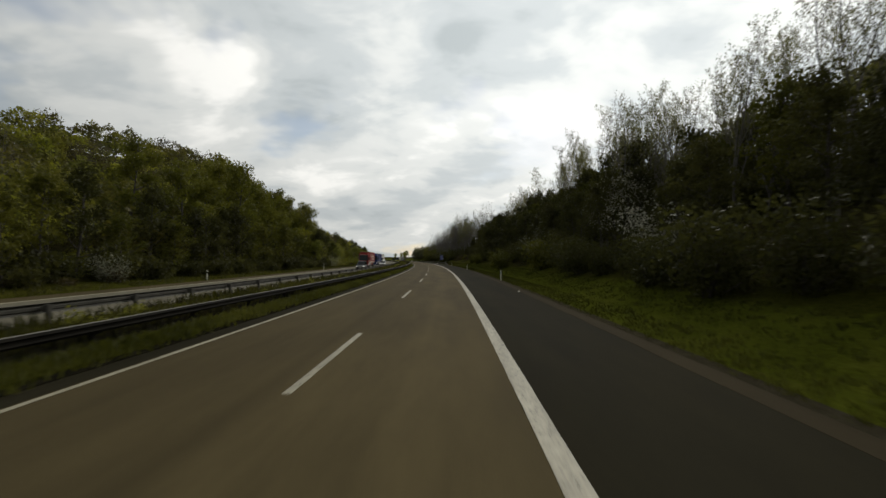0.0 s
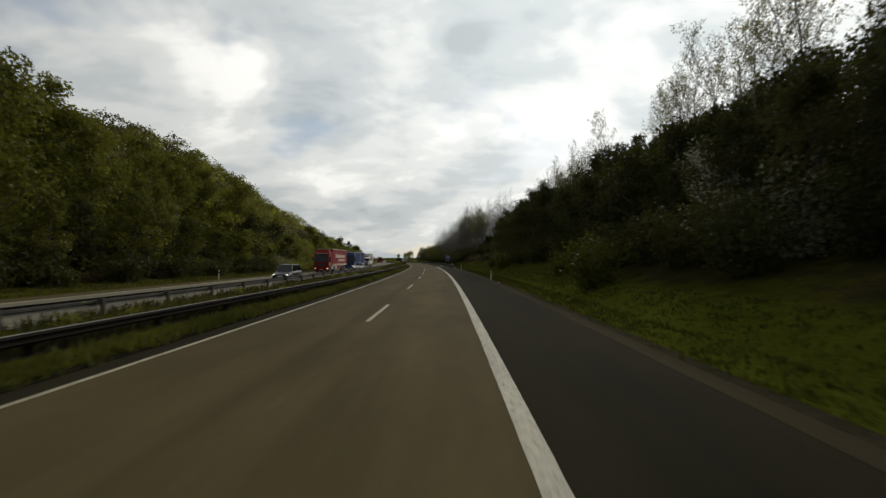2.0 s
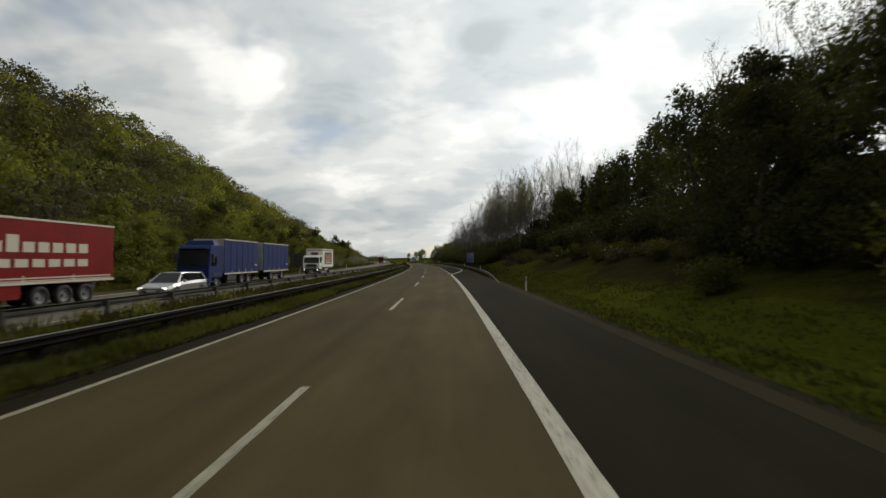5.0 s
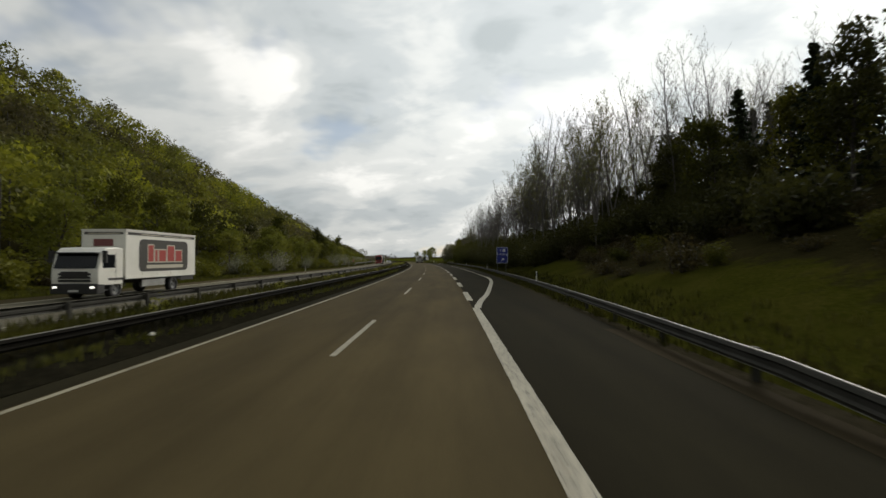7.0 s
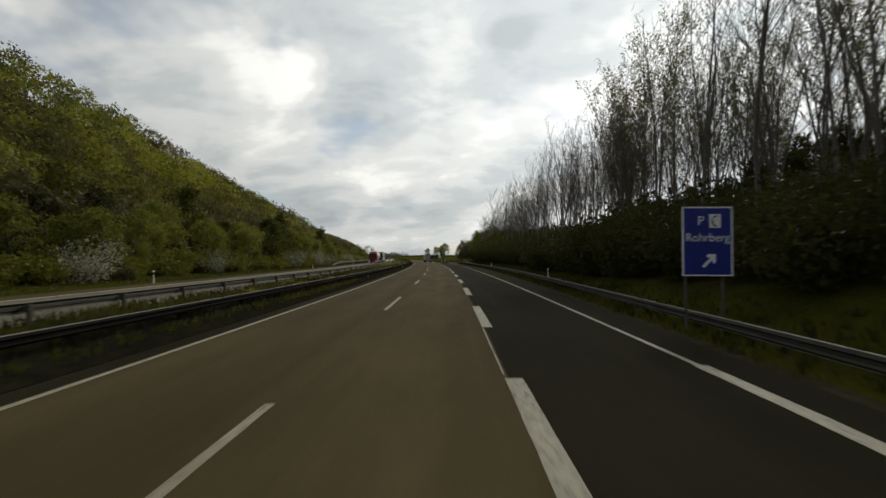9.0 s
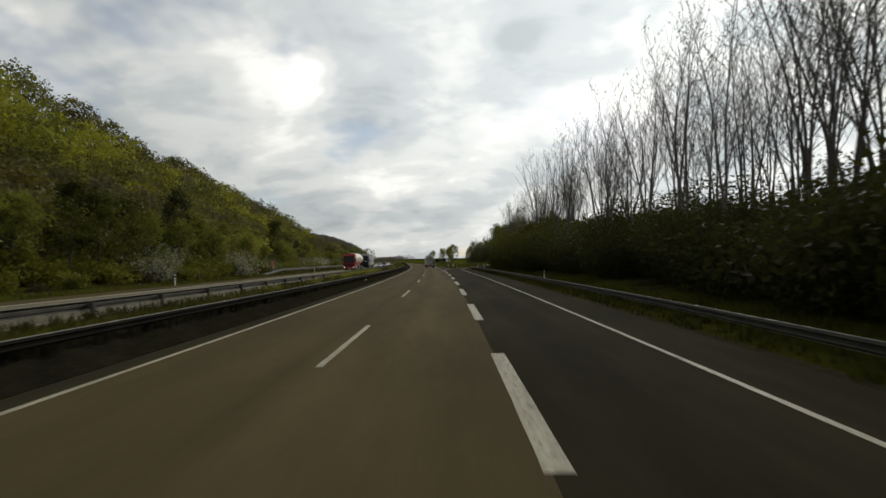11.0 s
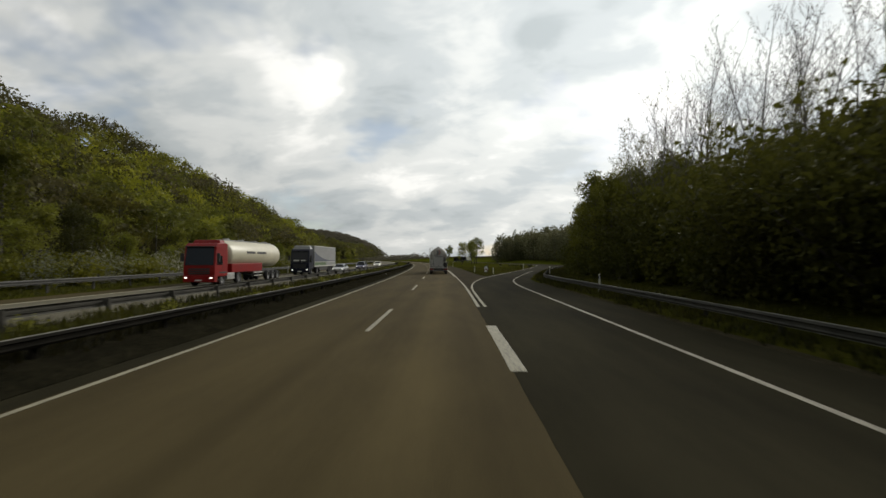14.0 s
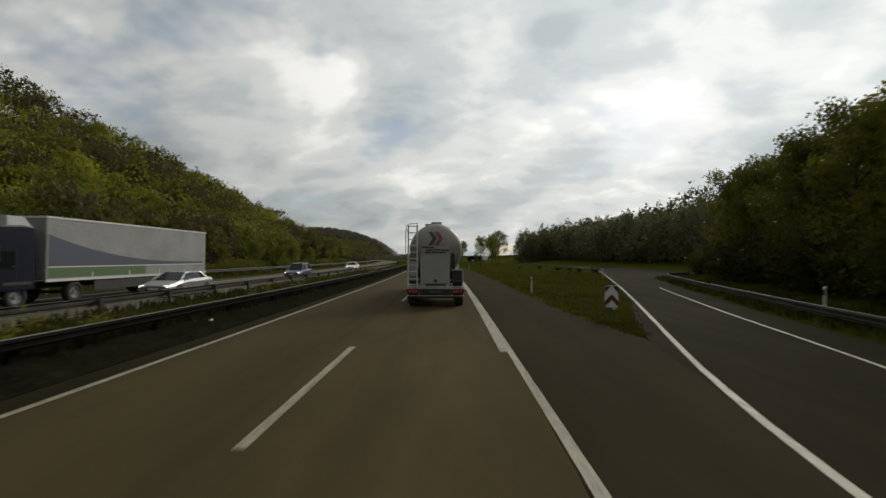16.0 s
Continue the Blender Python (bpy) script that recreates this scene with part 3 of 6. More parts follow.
line(345, 383, lambda s: eased(RAMP_RIGHT, s, 4.0), 0.10, "narrow white edge line of the slip road", 2.0)
line(325, 359.5, lambda s: lerp_table([(325, 3.77), (341, 3.83), (352, 3.76), (360, 3.74)], s), 0.15, "white edge line beginning at the exit nose", 0.5)
line(359.5, S1, 3.66, 0.32, "broad white edge line beside the grass island")
line(325, 640, lambda s: eased(RAMP_LEFT, s, 2.5) - 0.05, 0.14, "white edge line curving off with the slip road", 1.5)
line(S0, S1, -11.3, 0.15, "white edge line of the oncoming carriageway")
line(S0, S1, -18.55, 0.30, "broad white edge line of the oncoming carriageway")


def dash_run(first, count, pitch, length, d, width, label, group):
    for i in range(count):
        s = first + i * pitch
        tagged(part("lane_dash", ribbon(s, s + length, lambda q: d - width / 2 + 0.012 * noise.noise(Vector((q * 1.7, d, 2.0))),
                                         lambda q: d + width / 2 + 0.012 * noise.noise(Vector((q * 1.7, d, 6.0))), Z_MARK, 0.004, 0.5), PAINT), label, "road marking", group)


line(199.8, 205.2, 3.60, 0.035, "faint remnant of an older white line", 0.4)
dash_run(-24, 34, 18.0, 6.0, 0.0, 0.15, "worn white lane dash on brown asphalt", "lane dashes")
dash_run(169.6, 9, 11.96, 6.0, 3.75, 0.32, "broad white dash beside the exit lane", "exit lane dashes")
dash_run(277.24, 4, 11.96, 6.0, 3.78, 0.32, "broad white dash beside the exit lane", "exit lane dashes")
dash_run(-20, 30, 18.0, 6.0, -15.1, 0.15, "white lane dash on the concrete carriageway", "oncoming lane dashes")

# ---- guard rails ----
def w_beam(s0, s1, df, zf, side, ramp_start=False, deep=1.0):
    """A corrugated steel beam; side +1: its face looks to the right."""
    prof = [(0.0, 0.0), (0.05, -0.015), (0.08, -0.075), (0.04, -0.115), (0.04, -0.195), (0.08, -0.235), (0.05, -0.295), (0.0, -0.31)]
    rings = []
    for s in steps(s0, s1, 3.0):
        z = zf(s)
        if ramp_start:
            z -= 0.62 * (1 - smooth(s, s0, s0 + 9))
        ring = [P(s, df(s) + side * x, z + y * deep) for x, y in prof]
        back = [P(s, df(s) + side * (x - 0.006), z + y * deep) for x, y in reversed(prof)]
        rings.append(ring + back)
    return Shape().loft(rings)


def guard_rail(s0, s1, df, top, side, label, steel, post_gap=4.0, ramp_start=False, spacer=0.18, deep=1.0):
    tf = top if callable(top) else (lambda s: top)
    root = thing("guard_rail", Matrix.Identity(4), label, "guard rail", "motorway guard rails")
    part("beam", w_beam(s0, s1, df, tf, side, ramp_start, deep), steel, root, "corrugated steel beam")
    # Thin lips along the beam edges draw the sky highlight as pale colour.
    w = 0.014 if steel == STEEL else 0.032
    lip = [(-0.006, 0.0), (w, -0.004), (w, 0.006), (-0.006, 0.012)]
    for drop in (0.0, -0.30 * deep):
        rings = []
        for s in steps(s0, s1, 3.0):
            z = tf(s) + drop - (0.62 * (1 - smooth(s, s0, s0 + 9)) if ramp_start else 0)
            rings.append([P(s, df(s) + side * (x if drop == 0 else x + 0.025), z + y) for x, y in lip])
        part("beam_lip", Shape().loft(rings), STEEL_EDGE if drop == 0 or steel != STEEL else steel, root, "edge lip of the beam, sky highlight painted where pale")
    post = Shape().box(-0.05, 0.05, -0.07, 0.07, -1.15, -0.02).mesh("post", steel)
    arm = Shape().box(-0.14, 0.0, -0.035, 0.035, -0.26, -0.06).mesh("spacer", steel)
    n = int((s1 - s0 - (6 if ramp_start else 1)) / post_gap)
    for i in range(n):
        s = s0 + (6 if ramp_start else 0.8) + i * post_gap
        share("post", post, root, on_road(s, df(s) - side * spacer, tf(s)))
        share("spacer", arm, root, on_road(s, df(s) - side * (0 if side > 0 else 0.14), tf(s)))
    return root


RAIL_RIGHT = [(140, 7.9), (152, 7.95), (188, 9.9), (255, 12.0), (325, 12.3), (345, 12.4), (354, 13.2), (360, 14.8), (368, 16.8), (383, 21.2), (398, 26.2), (403, 28.6), (405, 30.6), (406, 33)]
guard_rail(-20, 520, lambda s: -5.15, 0.75, 1, "weathered steel guard rail along the median, shade in its dark colour", STEEL, deep=0.72)
guard_rail(-20, 520, lambda s: -10.0, 0.75, -1, "steel guard rail backing the oncoming carriageway", STEEL_MID)
guard_rail(144, 406, lambda s: lerp_table(RAIL_RIGHT, s) - 0.25, lambda s: 0.61 - 0.14 * smooth(s, 160, 200) + 0.06 * smooth(s, 306, 322) - 0.12 * smooth(s, 348, 362), -1, "galvanised guard rail beside the exit lane", STEEL_MID, 4.0, True)
guard_rail(304, 640, lambda s: -23.2, 0.85, 1, "galvanised guard rail below the wooded hillside", STEEL_LIGHT, 4.0, True)

# ---- plants ----
rng = np.random.default_rng(11)


def leaf_blades(shape, centres, sizes, flat=0.0):
    """Small pointed leaves, one face each, turned at random."""
    n = len(centres)
    a = rng.normal(size=(n, 3))
    if flat:
        a[:, 2] *= (1 - flat)
    a /= np.linalg.norm(a, axis=1)[:, None]
    b = np.cross(a, rng.normal(size=(n, 3)))
    b /= np.linalg.norm(b, axis=1)[:, None]
    z = np.asarray(sizes)[:, None]
    pts = np.stack([centres - a * z * 0.5 - b * z * 0.42, centres + a * z * 0.6, centres - a * z * 0.4 + b * z * 0.42], axis=1).reshape(-1, 3)
    base = len(shape.v)
    shape.v.extend(map(tuple, pts.tolist()))
    shape.f.extend([(base + 3 * i, base + 3 * i + 1, base + 3 * i + 2) for i in range(n)])


def leaf_fans(shape, centres, sizes, flat=0.0):
    """Small folded diamonds, one for each leaf clump, turned at random."""
    n = len(centres)
    a = rng.normal(size=(n, 3))
    if flat:
        a[:, 2] *= (1 - flat)
    a /= np.linalg.norm(a, axis=1)[:, None]
    b = np.cross(a, rng.normal(size=(n, 3)))
    b /= np.linalg.norm(b, axis=1)[:, None]
    c = np.cross(a, b)
    z = np.asarray(sizes)[:, None]
    pts = np.stack([centres - a * z * 0.5, centres + b * z * 0.36 + c * z * 0.12, centres + a * z * 0.55, centres - b * z * 0.36 + c * z * 0.12], axis=1).reshape(-1, 3)
    base = len(shape.v)
    shape.v.extend(map(tuple, pts.tolist()))
    shape.f.extend([(base + 4 * i, base + 4 * i + 1, base + 4 * i + 2, base + 4 * i + 3) for i in range(n)])


def bent(start, way, length, n, wob, lift=0.0):
    """A wandering line of n steps."""
    p, w, out = Vector(start), Vector(way).normalized(), [Vector(start)]
    for _ in range(n):
        w = (w + Vector(rng.normal(0, wob, 3)) + Vector((0, 0, lift))).normalized()
        p = p + w * (length / n)
        out.append(p.copy())
    return out


def around(angle, tilt):
    return Vector((math.cos(angle) * math.sin(tilt), math.sin(angle) * math.sin(tilt), math.cos(tilt)))


def leafy_shapes(h, spread, leaves, size, low=0.12, trunk=0.16):
    """Broadleaf tree: tapered trunk, rising limbs, leaf clumps gathered round their ends."""
    wood, crown = Shape(), Shape()
    spine = bent((0, 0, -0.3), (0, 0, 1), h * 0.9, 6, 0.06)
    wood.tube(spine, [trunk * (1 - 0.14 * i) for i in range(7)], 6)
    ends = [(spine[-1], 0.8), (spine[-2], 1.0)]
    n_limb = 11
    for i in range(n_limb):
        u = low + 0.1 + (0.78 - low) * i / (n_limb - 1)
        p = spine[min(5, int(u * 6))].lerp(spine[min(6, int(u * 6) + 1)], u * 6 % 1)
        reach = spread * (0.55 + 0.5 * math.sin(math.pi * min(1, 0.25 + u * 0.85))) * rng.uniform(0.75, 1.15)
        limb = bent(p, around(i * 2.4 + rng.uniform(-0.4, 0.4), rng.uniform(0.9, 1.25)), reach, 3, 0.15, 0.18)
        wood.tube(limb, [trunk * 0.42, trunk * 0.3, trunk * 0.18, trunk * 0.07], 4, False)
        ends += [(limb[-1], 1.0), (limb[-2], 0.9)]
        for k in range(2):
            tw = bent(limb[1 + k], around(rng.uniform(0, 6.28), rng.uniform(0.5, 1.3)), reach * 0.5, 2, 0.2, 0.1)
            wood.tube(tw, [trunk * 0.16, trunk * 0.1, trunk * 0.04], 3, False)
            ends.append((tw[-1], 0.75))
    per = int(leaves * 2.5) // len(ends)
    pts = []
    for p, r in ends:
        q = rng.normal(size=(per, 3))
        q /= np.linalg.norm(q, axis=1)[:, None]
        q *= (rng.uniform(0.1, 1, per) ** 0.5)[:, None] * np.array([1.0, 1.0, 0.8]) * r * spread * 0.36
        pts.append(q + np.array(p))
    pts = np.concatenate(pts)
    leaf_blades(crown, pts, rng.uniform(0.6, 1.3, len(pts)) * size * 0.64)
    return wood, crown


def bare_shapes(h, buds, trunk=0.15, stems=2, leaf=0.11, fluff=0.12):
    """Tall tree before its leaves: upright leaders, steep branches, fine twigs, sparse buds."""
    wood, crown = Shape(), Shape()
    tips = []
    fork = h * rng.uniform(0.12, 0.3)
    base = bent((0, 0, -0.3), (0, 0, 1), fork + 0.3, 2, 0.04)
    wood.tube(base, [trunk, trunk * 0.92, trunk * 0.85], 6, False)
    for j in range(stems):
        a0 = j * 6.28 / stems + rng.uniform(0, 1)
        lead = bent(base[-1], around(a0, 0.17 if stems > 1 else 0.03), h - fork, 7, 0.055, 0.05)
        wood.tube(lead, [trunk * 0.75 * (1 - 0.13 * i) for i in range(8)], 5, False)
        for i in range(15):
            u = 0.22 + 0.74 * i / 14
            p = lead[int(u * 7)].lerp(lead[min(7, int(u * 7) + 1)], u * 7 % 1)
            reach = h * 0.24 * (1.15 - u) + 0.7
            br = bent(p, around(i * 2.4 + j, rng.uniform(0.5, 0.85)), reach, 3, 0.1, 0.14)
            r = trunk * 0.26 * (1.15 - u) + 0.008
            wood.tube(br, [r, r * 0.75, r * 0.5, r * 0.2], 3, False)
            for k in range(5):
                q = br[1 + k % 3]
                tw = bent(q, around(rng.uniform(0, 6.28), rng.uniform(0.3, 0.9)), reach * rng.uniform(0.3, 0.6), 2, 0.12, 0.12)
                wood.tube(tw, [0.013, 0.010, 0.005], 3, False)
                tips += [tw[-1], tw[-2]]
    if buds:
        t = np.array([tuple(tips[i]) for i in rng.integers(0, len(tips), buds)]) + rng.normal(0, fluff, (buds, 3))
        leaf_blades(crown, t, rng.uniform(0.6, 1.4, buds) * leaf)
    return wood, crown


def spruce_shapes(h, spread):
    wood, crown = Shape(), Shape()
    wood.tube([(0, 0, -0.3), (0.05, 0, h * 0.5), (0, 0.04, h)], [0.2, 0.12, 0.02], 6)
    rows = int(h * 1.5)
    for i in range(rows):
        u = 0.08 + 0.9 * i / rows
        reach = spread * (1.02 - u) + 0.15
        for k in range(8):
            a = k * 6.28 / 8 + i * 0.7 + rng.uniform(-0.2, 0.2)
            line_ = bent((0, 0, h * u + rng.uniform(-0.35, 0.35)), around(a, 1.55 + 0.25 * (1 - u)), reach * rng.uniform(0.6, 1.2), 4, 0.05, -0.02)
            pts = []
            for p, q in zip(line_, line_[1:]):
                for w in (0.2, 0.6, 0.95):
                    pts.append(tuple(p.lerp(q, w) + Vector(rng.normal(0, 0.06 + reach * 0.05, 3)) - Vector((0, 0, 0.08))))
            leaf_fans(crown, np.array(pts), rng.uniform(0.35, 0.65, len(pts)), 0.55)
    return wood, crown


def shrub_shapes(h, spread, leaves, size):
    wood, crown = Shape(), Shape()
    pts = []
    for i in range(9):
        br = bent((rng.normal(0, 0.15), rng.normal(0, 0.15), -0.1), around(i * 0.7, rng.uniform(0.1, 0.9)), h * rng.uniform(0.55, 0.85), 3, 0.15, 0.05)
        wood.tube(br, [0.05, 0.035, 0.02, 0.008], 4, False)
        for p in br[1:]:
            q = rng.normal(size=(int(leaves * 2.3) // 27, 3))
            q /= np.linalg.norm(q, axis=1)[:, None]
            q *= rng.uniform(0.05, 1, (len(q), 1)) ** 0.45
            pts.append(np.array(p) + q * np.array([spread * 0.46, spread * 0.46, h * 0.22]))
    pts = np.concatenate(pts)
    pts[:, 2] = np.abs(pts[:, 2])
    leaf_blades(crown, pts, rng.uniform(0.6, 1.4, len(pts)) * size * 0.66)
    return wood, crown


def species(name, makers, bark, leaf, label, category, group):
    """One plant of each form, set up once; plant() then copies it."""
    out = []
    for wood, crown in makers:
        out.append((wood.mesh("trunk", bark, True), crown.mesh("crown", leaf) if crown.f else None))
    return dict(name=name, forms=out, label=label, category=category, group=group)


def plant(kind, s, d, scale=1.0, tall=1.0, label=""):
    k = rng.integers(0, len(kind["forms"]))
    wood, crown = kind["forms"][k]
    root = thing(kind["name"], on_road(s, d, ground_z(s, d), rng.uniform(0, 360)) @ Matrix.Diagonal((scale, scale, scale * tall, 1)),
                 label or kind["label"], kind["category"], kind["group"])
    share("trunk", wood, root, Matrix.Identity(4))
    if crown:
        share("crown", crown, root, Matrix.Identity(4))
    return root


OAK = species("broadleaf_tree", [leafy_shapes(12, 3.2, 950, 0.48), leafy_shapes(13, 2.8, 950, 0.47), leafy_shapes(11, 3.6, 950, 0.49)], BARK, LEAF,
              "broadleaf tree in young green leaf on the wooded bank", "tree", "bank trees")
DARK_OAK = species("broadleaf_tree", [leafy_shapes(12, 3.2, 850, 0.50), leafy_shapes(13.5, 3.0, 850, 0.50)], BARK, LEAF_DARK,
                   "dark broadleaf tree on the bank, shade put into its leaf colour", "tree", "bank trees")
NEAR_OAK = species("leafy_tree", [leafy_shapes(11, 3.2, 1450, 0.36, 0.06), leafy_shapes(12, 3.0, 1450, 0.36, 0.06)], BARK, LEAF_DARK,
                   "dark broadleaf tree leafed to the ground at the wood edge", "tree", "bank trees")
NEAR_GREEN = species("leafy_tree", [leafy_shapes(11, 3.2, 2500, 0.28, 0.06), leafy_shapes(12, 2.9, 2500, 0.28, 0.06)], BARK, LEAF_TALL,
                     "green broadleaf tree leafed to the ground beside the slip road", "tree", "bank trees")
FRESH = species("young_tree", [leafy_shapes(9, 2.8, 900, 0.40), leafy_shapes(8, 3.0, 900, 0.40)], BARK, LEAF_BRIGHT,
                "young tree in fresh yellow-green leaf", "tree", "bank trees")
TALL = species("broadleaf_tree", [leafy_shapes(18, 4.0, 2000, 0.47, 0.1, 0.22), leafy_shapes(17, 4.4, 2000, 0.47, 0.1, 0.22), leafy_shapes(19, 3.6, 2000, 0.47, 0.1, 0.2)], BARK, LEAF_TALL,
               "tall broadleaf tree in young leaf at the foot of the hillside", "tree", "bank trees")
BARE = species("bare_tree", [bare_shapes(18, 240, 0.12, 2), bare_shapes(19, 240, 0.13, 1), bare_shapes(17, 220, 0.11, 3), bare_shapes(20, 220, 0.13, 2)], BARK_GREY, BUD,
               "tall bare tree with steep grey branches and buds", "tree", "bare trees")
THIN = species("thin_leafed_tree", [bare_shapes(17, 2600, 0.14, 2, 0.125, 0.17), bare_shapes(16, 2900, 0.13, 3, 0.125, 0.17), bare_shapes(18, 2300, 0.14, 1, 0.125, 0.2)], BARK_GREY, LEAF_THIN,
               "tall tree just coming into thin leaf", "tree", "bare trees")
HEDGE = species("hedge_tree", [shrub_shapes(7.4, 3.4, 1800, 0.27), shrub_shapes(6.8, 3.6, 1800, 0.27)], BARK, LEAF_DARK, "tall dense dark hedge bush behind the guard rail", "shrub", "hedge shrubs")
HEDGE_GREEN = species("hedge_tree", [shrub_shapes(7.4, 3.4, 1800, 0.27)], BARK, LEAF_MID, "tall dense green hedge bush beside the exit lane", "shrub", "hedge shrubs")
SPRUCE = species("spruce_tree", [spruce_shapes(17, 3.3), spruce_shapes(15, 3.0)], BARK, NEEDLE, "dark green spruce on the bank", "tree", "spruces")
SHRUB = species("shrub", [shrub_shapes(3.6, 2.6, 800, 0.28), shrub_shapes(3.0, 2.8, 800, 0.28)], BARK, LEAF, "rounded green shrub on the grassy bank", "shrub", "shrubs")
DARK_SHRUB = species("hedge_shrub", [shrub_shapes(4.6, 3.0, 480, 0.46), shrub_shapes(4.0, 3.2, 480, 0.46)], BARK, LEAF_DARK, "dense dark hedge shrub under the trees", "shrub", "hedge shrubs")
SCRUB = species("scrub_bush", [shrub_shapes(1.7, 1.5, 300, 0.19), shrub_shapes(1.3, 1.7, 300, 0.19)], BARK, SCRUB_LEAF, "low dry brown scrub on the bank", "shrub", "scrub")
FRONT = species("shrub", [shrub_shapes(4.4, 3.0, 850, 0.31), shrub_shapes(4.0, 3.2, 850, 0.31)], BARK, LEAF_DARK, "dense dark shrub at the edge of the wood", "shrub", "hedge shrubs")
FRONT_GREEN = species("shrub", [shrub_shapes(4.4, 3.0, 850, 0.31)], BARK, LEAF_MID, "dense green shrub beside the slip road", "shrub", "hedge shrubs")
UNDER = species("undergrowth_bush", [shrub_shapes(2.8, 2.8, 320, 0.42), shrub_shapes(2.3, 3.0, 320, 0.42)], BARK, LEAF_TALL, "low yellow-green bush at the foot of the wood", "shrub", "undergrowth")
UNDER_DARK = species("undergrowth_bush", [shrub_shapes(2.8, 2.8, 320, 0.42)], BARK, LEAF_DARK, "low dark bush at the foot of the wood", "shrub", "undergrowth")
THICKET = dict(UNDER, name="thicket_bush", label="dense yellow-green bush between the trees of the wood", group="thicket")
BLOOM = species("blossom_shrub", [shrub_shapes(3.8, 2.2, 700, 0.20)], BARK, BLOSSOM, "wild cherry shrub in white blossom", "shrub", "blossom shrubs")

BLOOM_TREE = species("blossom_tree", [leafy_shapes(9, 2.8, 1000, 0.17, 0.1, 0.12), leafy_shapes(8.5, 3.0, 1000, 0.17, 0.1, 0.12)], BARK, BLOSSOM, "wild cherry tree with sparse white blossom at the wood edge", "tree", "blossom shrubs")


def lower(s):
    """The bare wood stands lower towards the exit."""
    return 1 - 0.10 * smooth(s, 264, 284) - 0.14 * smooth(s, 328, 344) - 0.18 * (1 - smooth(s, 190, 199))


def slim(s):
    """Thin trees on the first bank are lower where it turns green."""
    return lerp_table([(0, 0.74), (28, 0.76), (44, 0.80), (80, 0.80), (128, 0.76)], s)


def bank(s):
    return edge_right(s) + 2.6


# right bank, first stretch: green wood close to the road
for s in steps(-12, 128, 4.4):
    thick = smooth(s, 60, 90)
    plant(NEAR_OAK, s + rng.uniform(-2, 2), bank(s) + rng.uniform(6, 9), rng.uniform(0.55, 0.75) + 0.25 * thick)
    plant((DARK_OAK if rng.random() < 0.6 else OAK) if rng.random() < 0.25 + 0.75 * smooth(s, 30, 70) else THIN, s + rng.uniform(-2, 2), bank(s) + rng.uniform(10, 15), rng.uniform(0.95, 1.1) * slim(s))
    if 40 < s < 95:
        plant(OAK if rng.random() < 0.5 else DARK_OAK, s + rng.uniform(-2, 2), bank(s) + rng.uniform(11, 15), rng.uniform(0.7, 0.9))
    plant((BARE if rng.random() < 0.4 else OAK) if rng.random() < 0.15 + 0.75 * thick else THIN, s + rng.uniform(-2, 2), bank(s) + rng.uniform(16, 22), rng.uniform(0.9, 1.1) * slim(s))
for s in steps(-6, 125, 3.6):
    plant(FRONT, s + rng.uniform(-1, 1), bank(s) + rng.uniform(4.0, 6.5) - 2.2 * (1 - smooth(s, 22, 46)), rng.uniform(0.6, 0.95))
    plant(DARK_SHRUB, s + rng.uniform(-1, 1), bank(s) + rng.uniform(9, 18), rng.uniform(0.8, 1.2))
for s in steps(-6, 128, 4.0):
    plant(DARK_OAK, s + rng.uniform(-1.5, 1.5), bank(s) + rng.uniform(17, 22), rng.uniform(0.8, 0.95) - 0.2 * (1 - smooth(s, 50, 62)))
    if s < 62:
        plant(DARK_SHRUB, s + rng.uniform(-1.5, 1.5), bank(s) + rng.uniform(18, 26), rng.uniform(1.1, 1.4))
        plant(DARK_SHRUB, s + rng.uniform(-1.5, 1.5), bank(s) + rng.uniform(24, 32), rng.uniform(1.2, 1.6))
        plant(THIN if rng.random() < 0.5 else BARE, s + rng.uniform(-1.5, 1.5), bank(s) + rng.uniform(13, 20), rng.uniform(0.9, 1.05) * slim(s))
for s in steps(102, 128, 3.2):
    plant(THIN, s + rng.uniform(-1.5, 1.5), bank(s) + rng.uniform(13, 19), rng.uniform(0.74, 0.86))
for s in steps(44, 110, 3.4):
    plant(DARK_OAK if rng.random() < 0.6 else THIN, s + rng.uniform(-1.5, 1.5), bank(s) + rng.uniform(14, 20), rng.uniform(0.92, 1.06) - 0.12 * math.exp(-((s - 80) / 8) ** 2))
for s, d, k in ((37, 12.9, 1.15), (40, 14.0, 1.0), (60, 11.6, 1.05), (72, 13.0, 0.8), (104, 12.5, 0.75), (110, 13.5, 0.85), (118, 12.6, 0.6)):
    plant(SHRUB, s, d, k)
for s, d, k in ((26, 17.2, 0.9), (31, 18.0, 0.8), (58, 18.4, 0.8)):
    plant(BLOOM_TREE, s, d, k)
for s, d, k in ((20, 17.5, 1.3), (50, 16.5, 1.35)):
    plant(BLOOM, s, d, k)
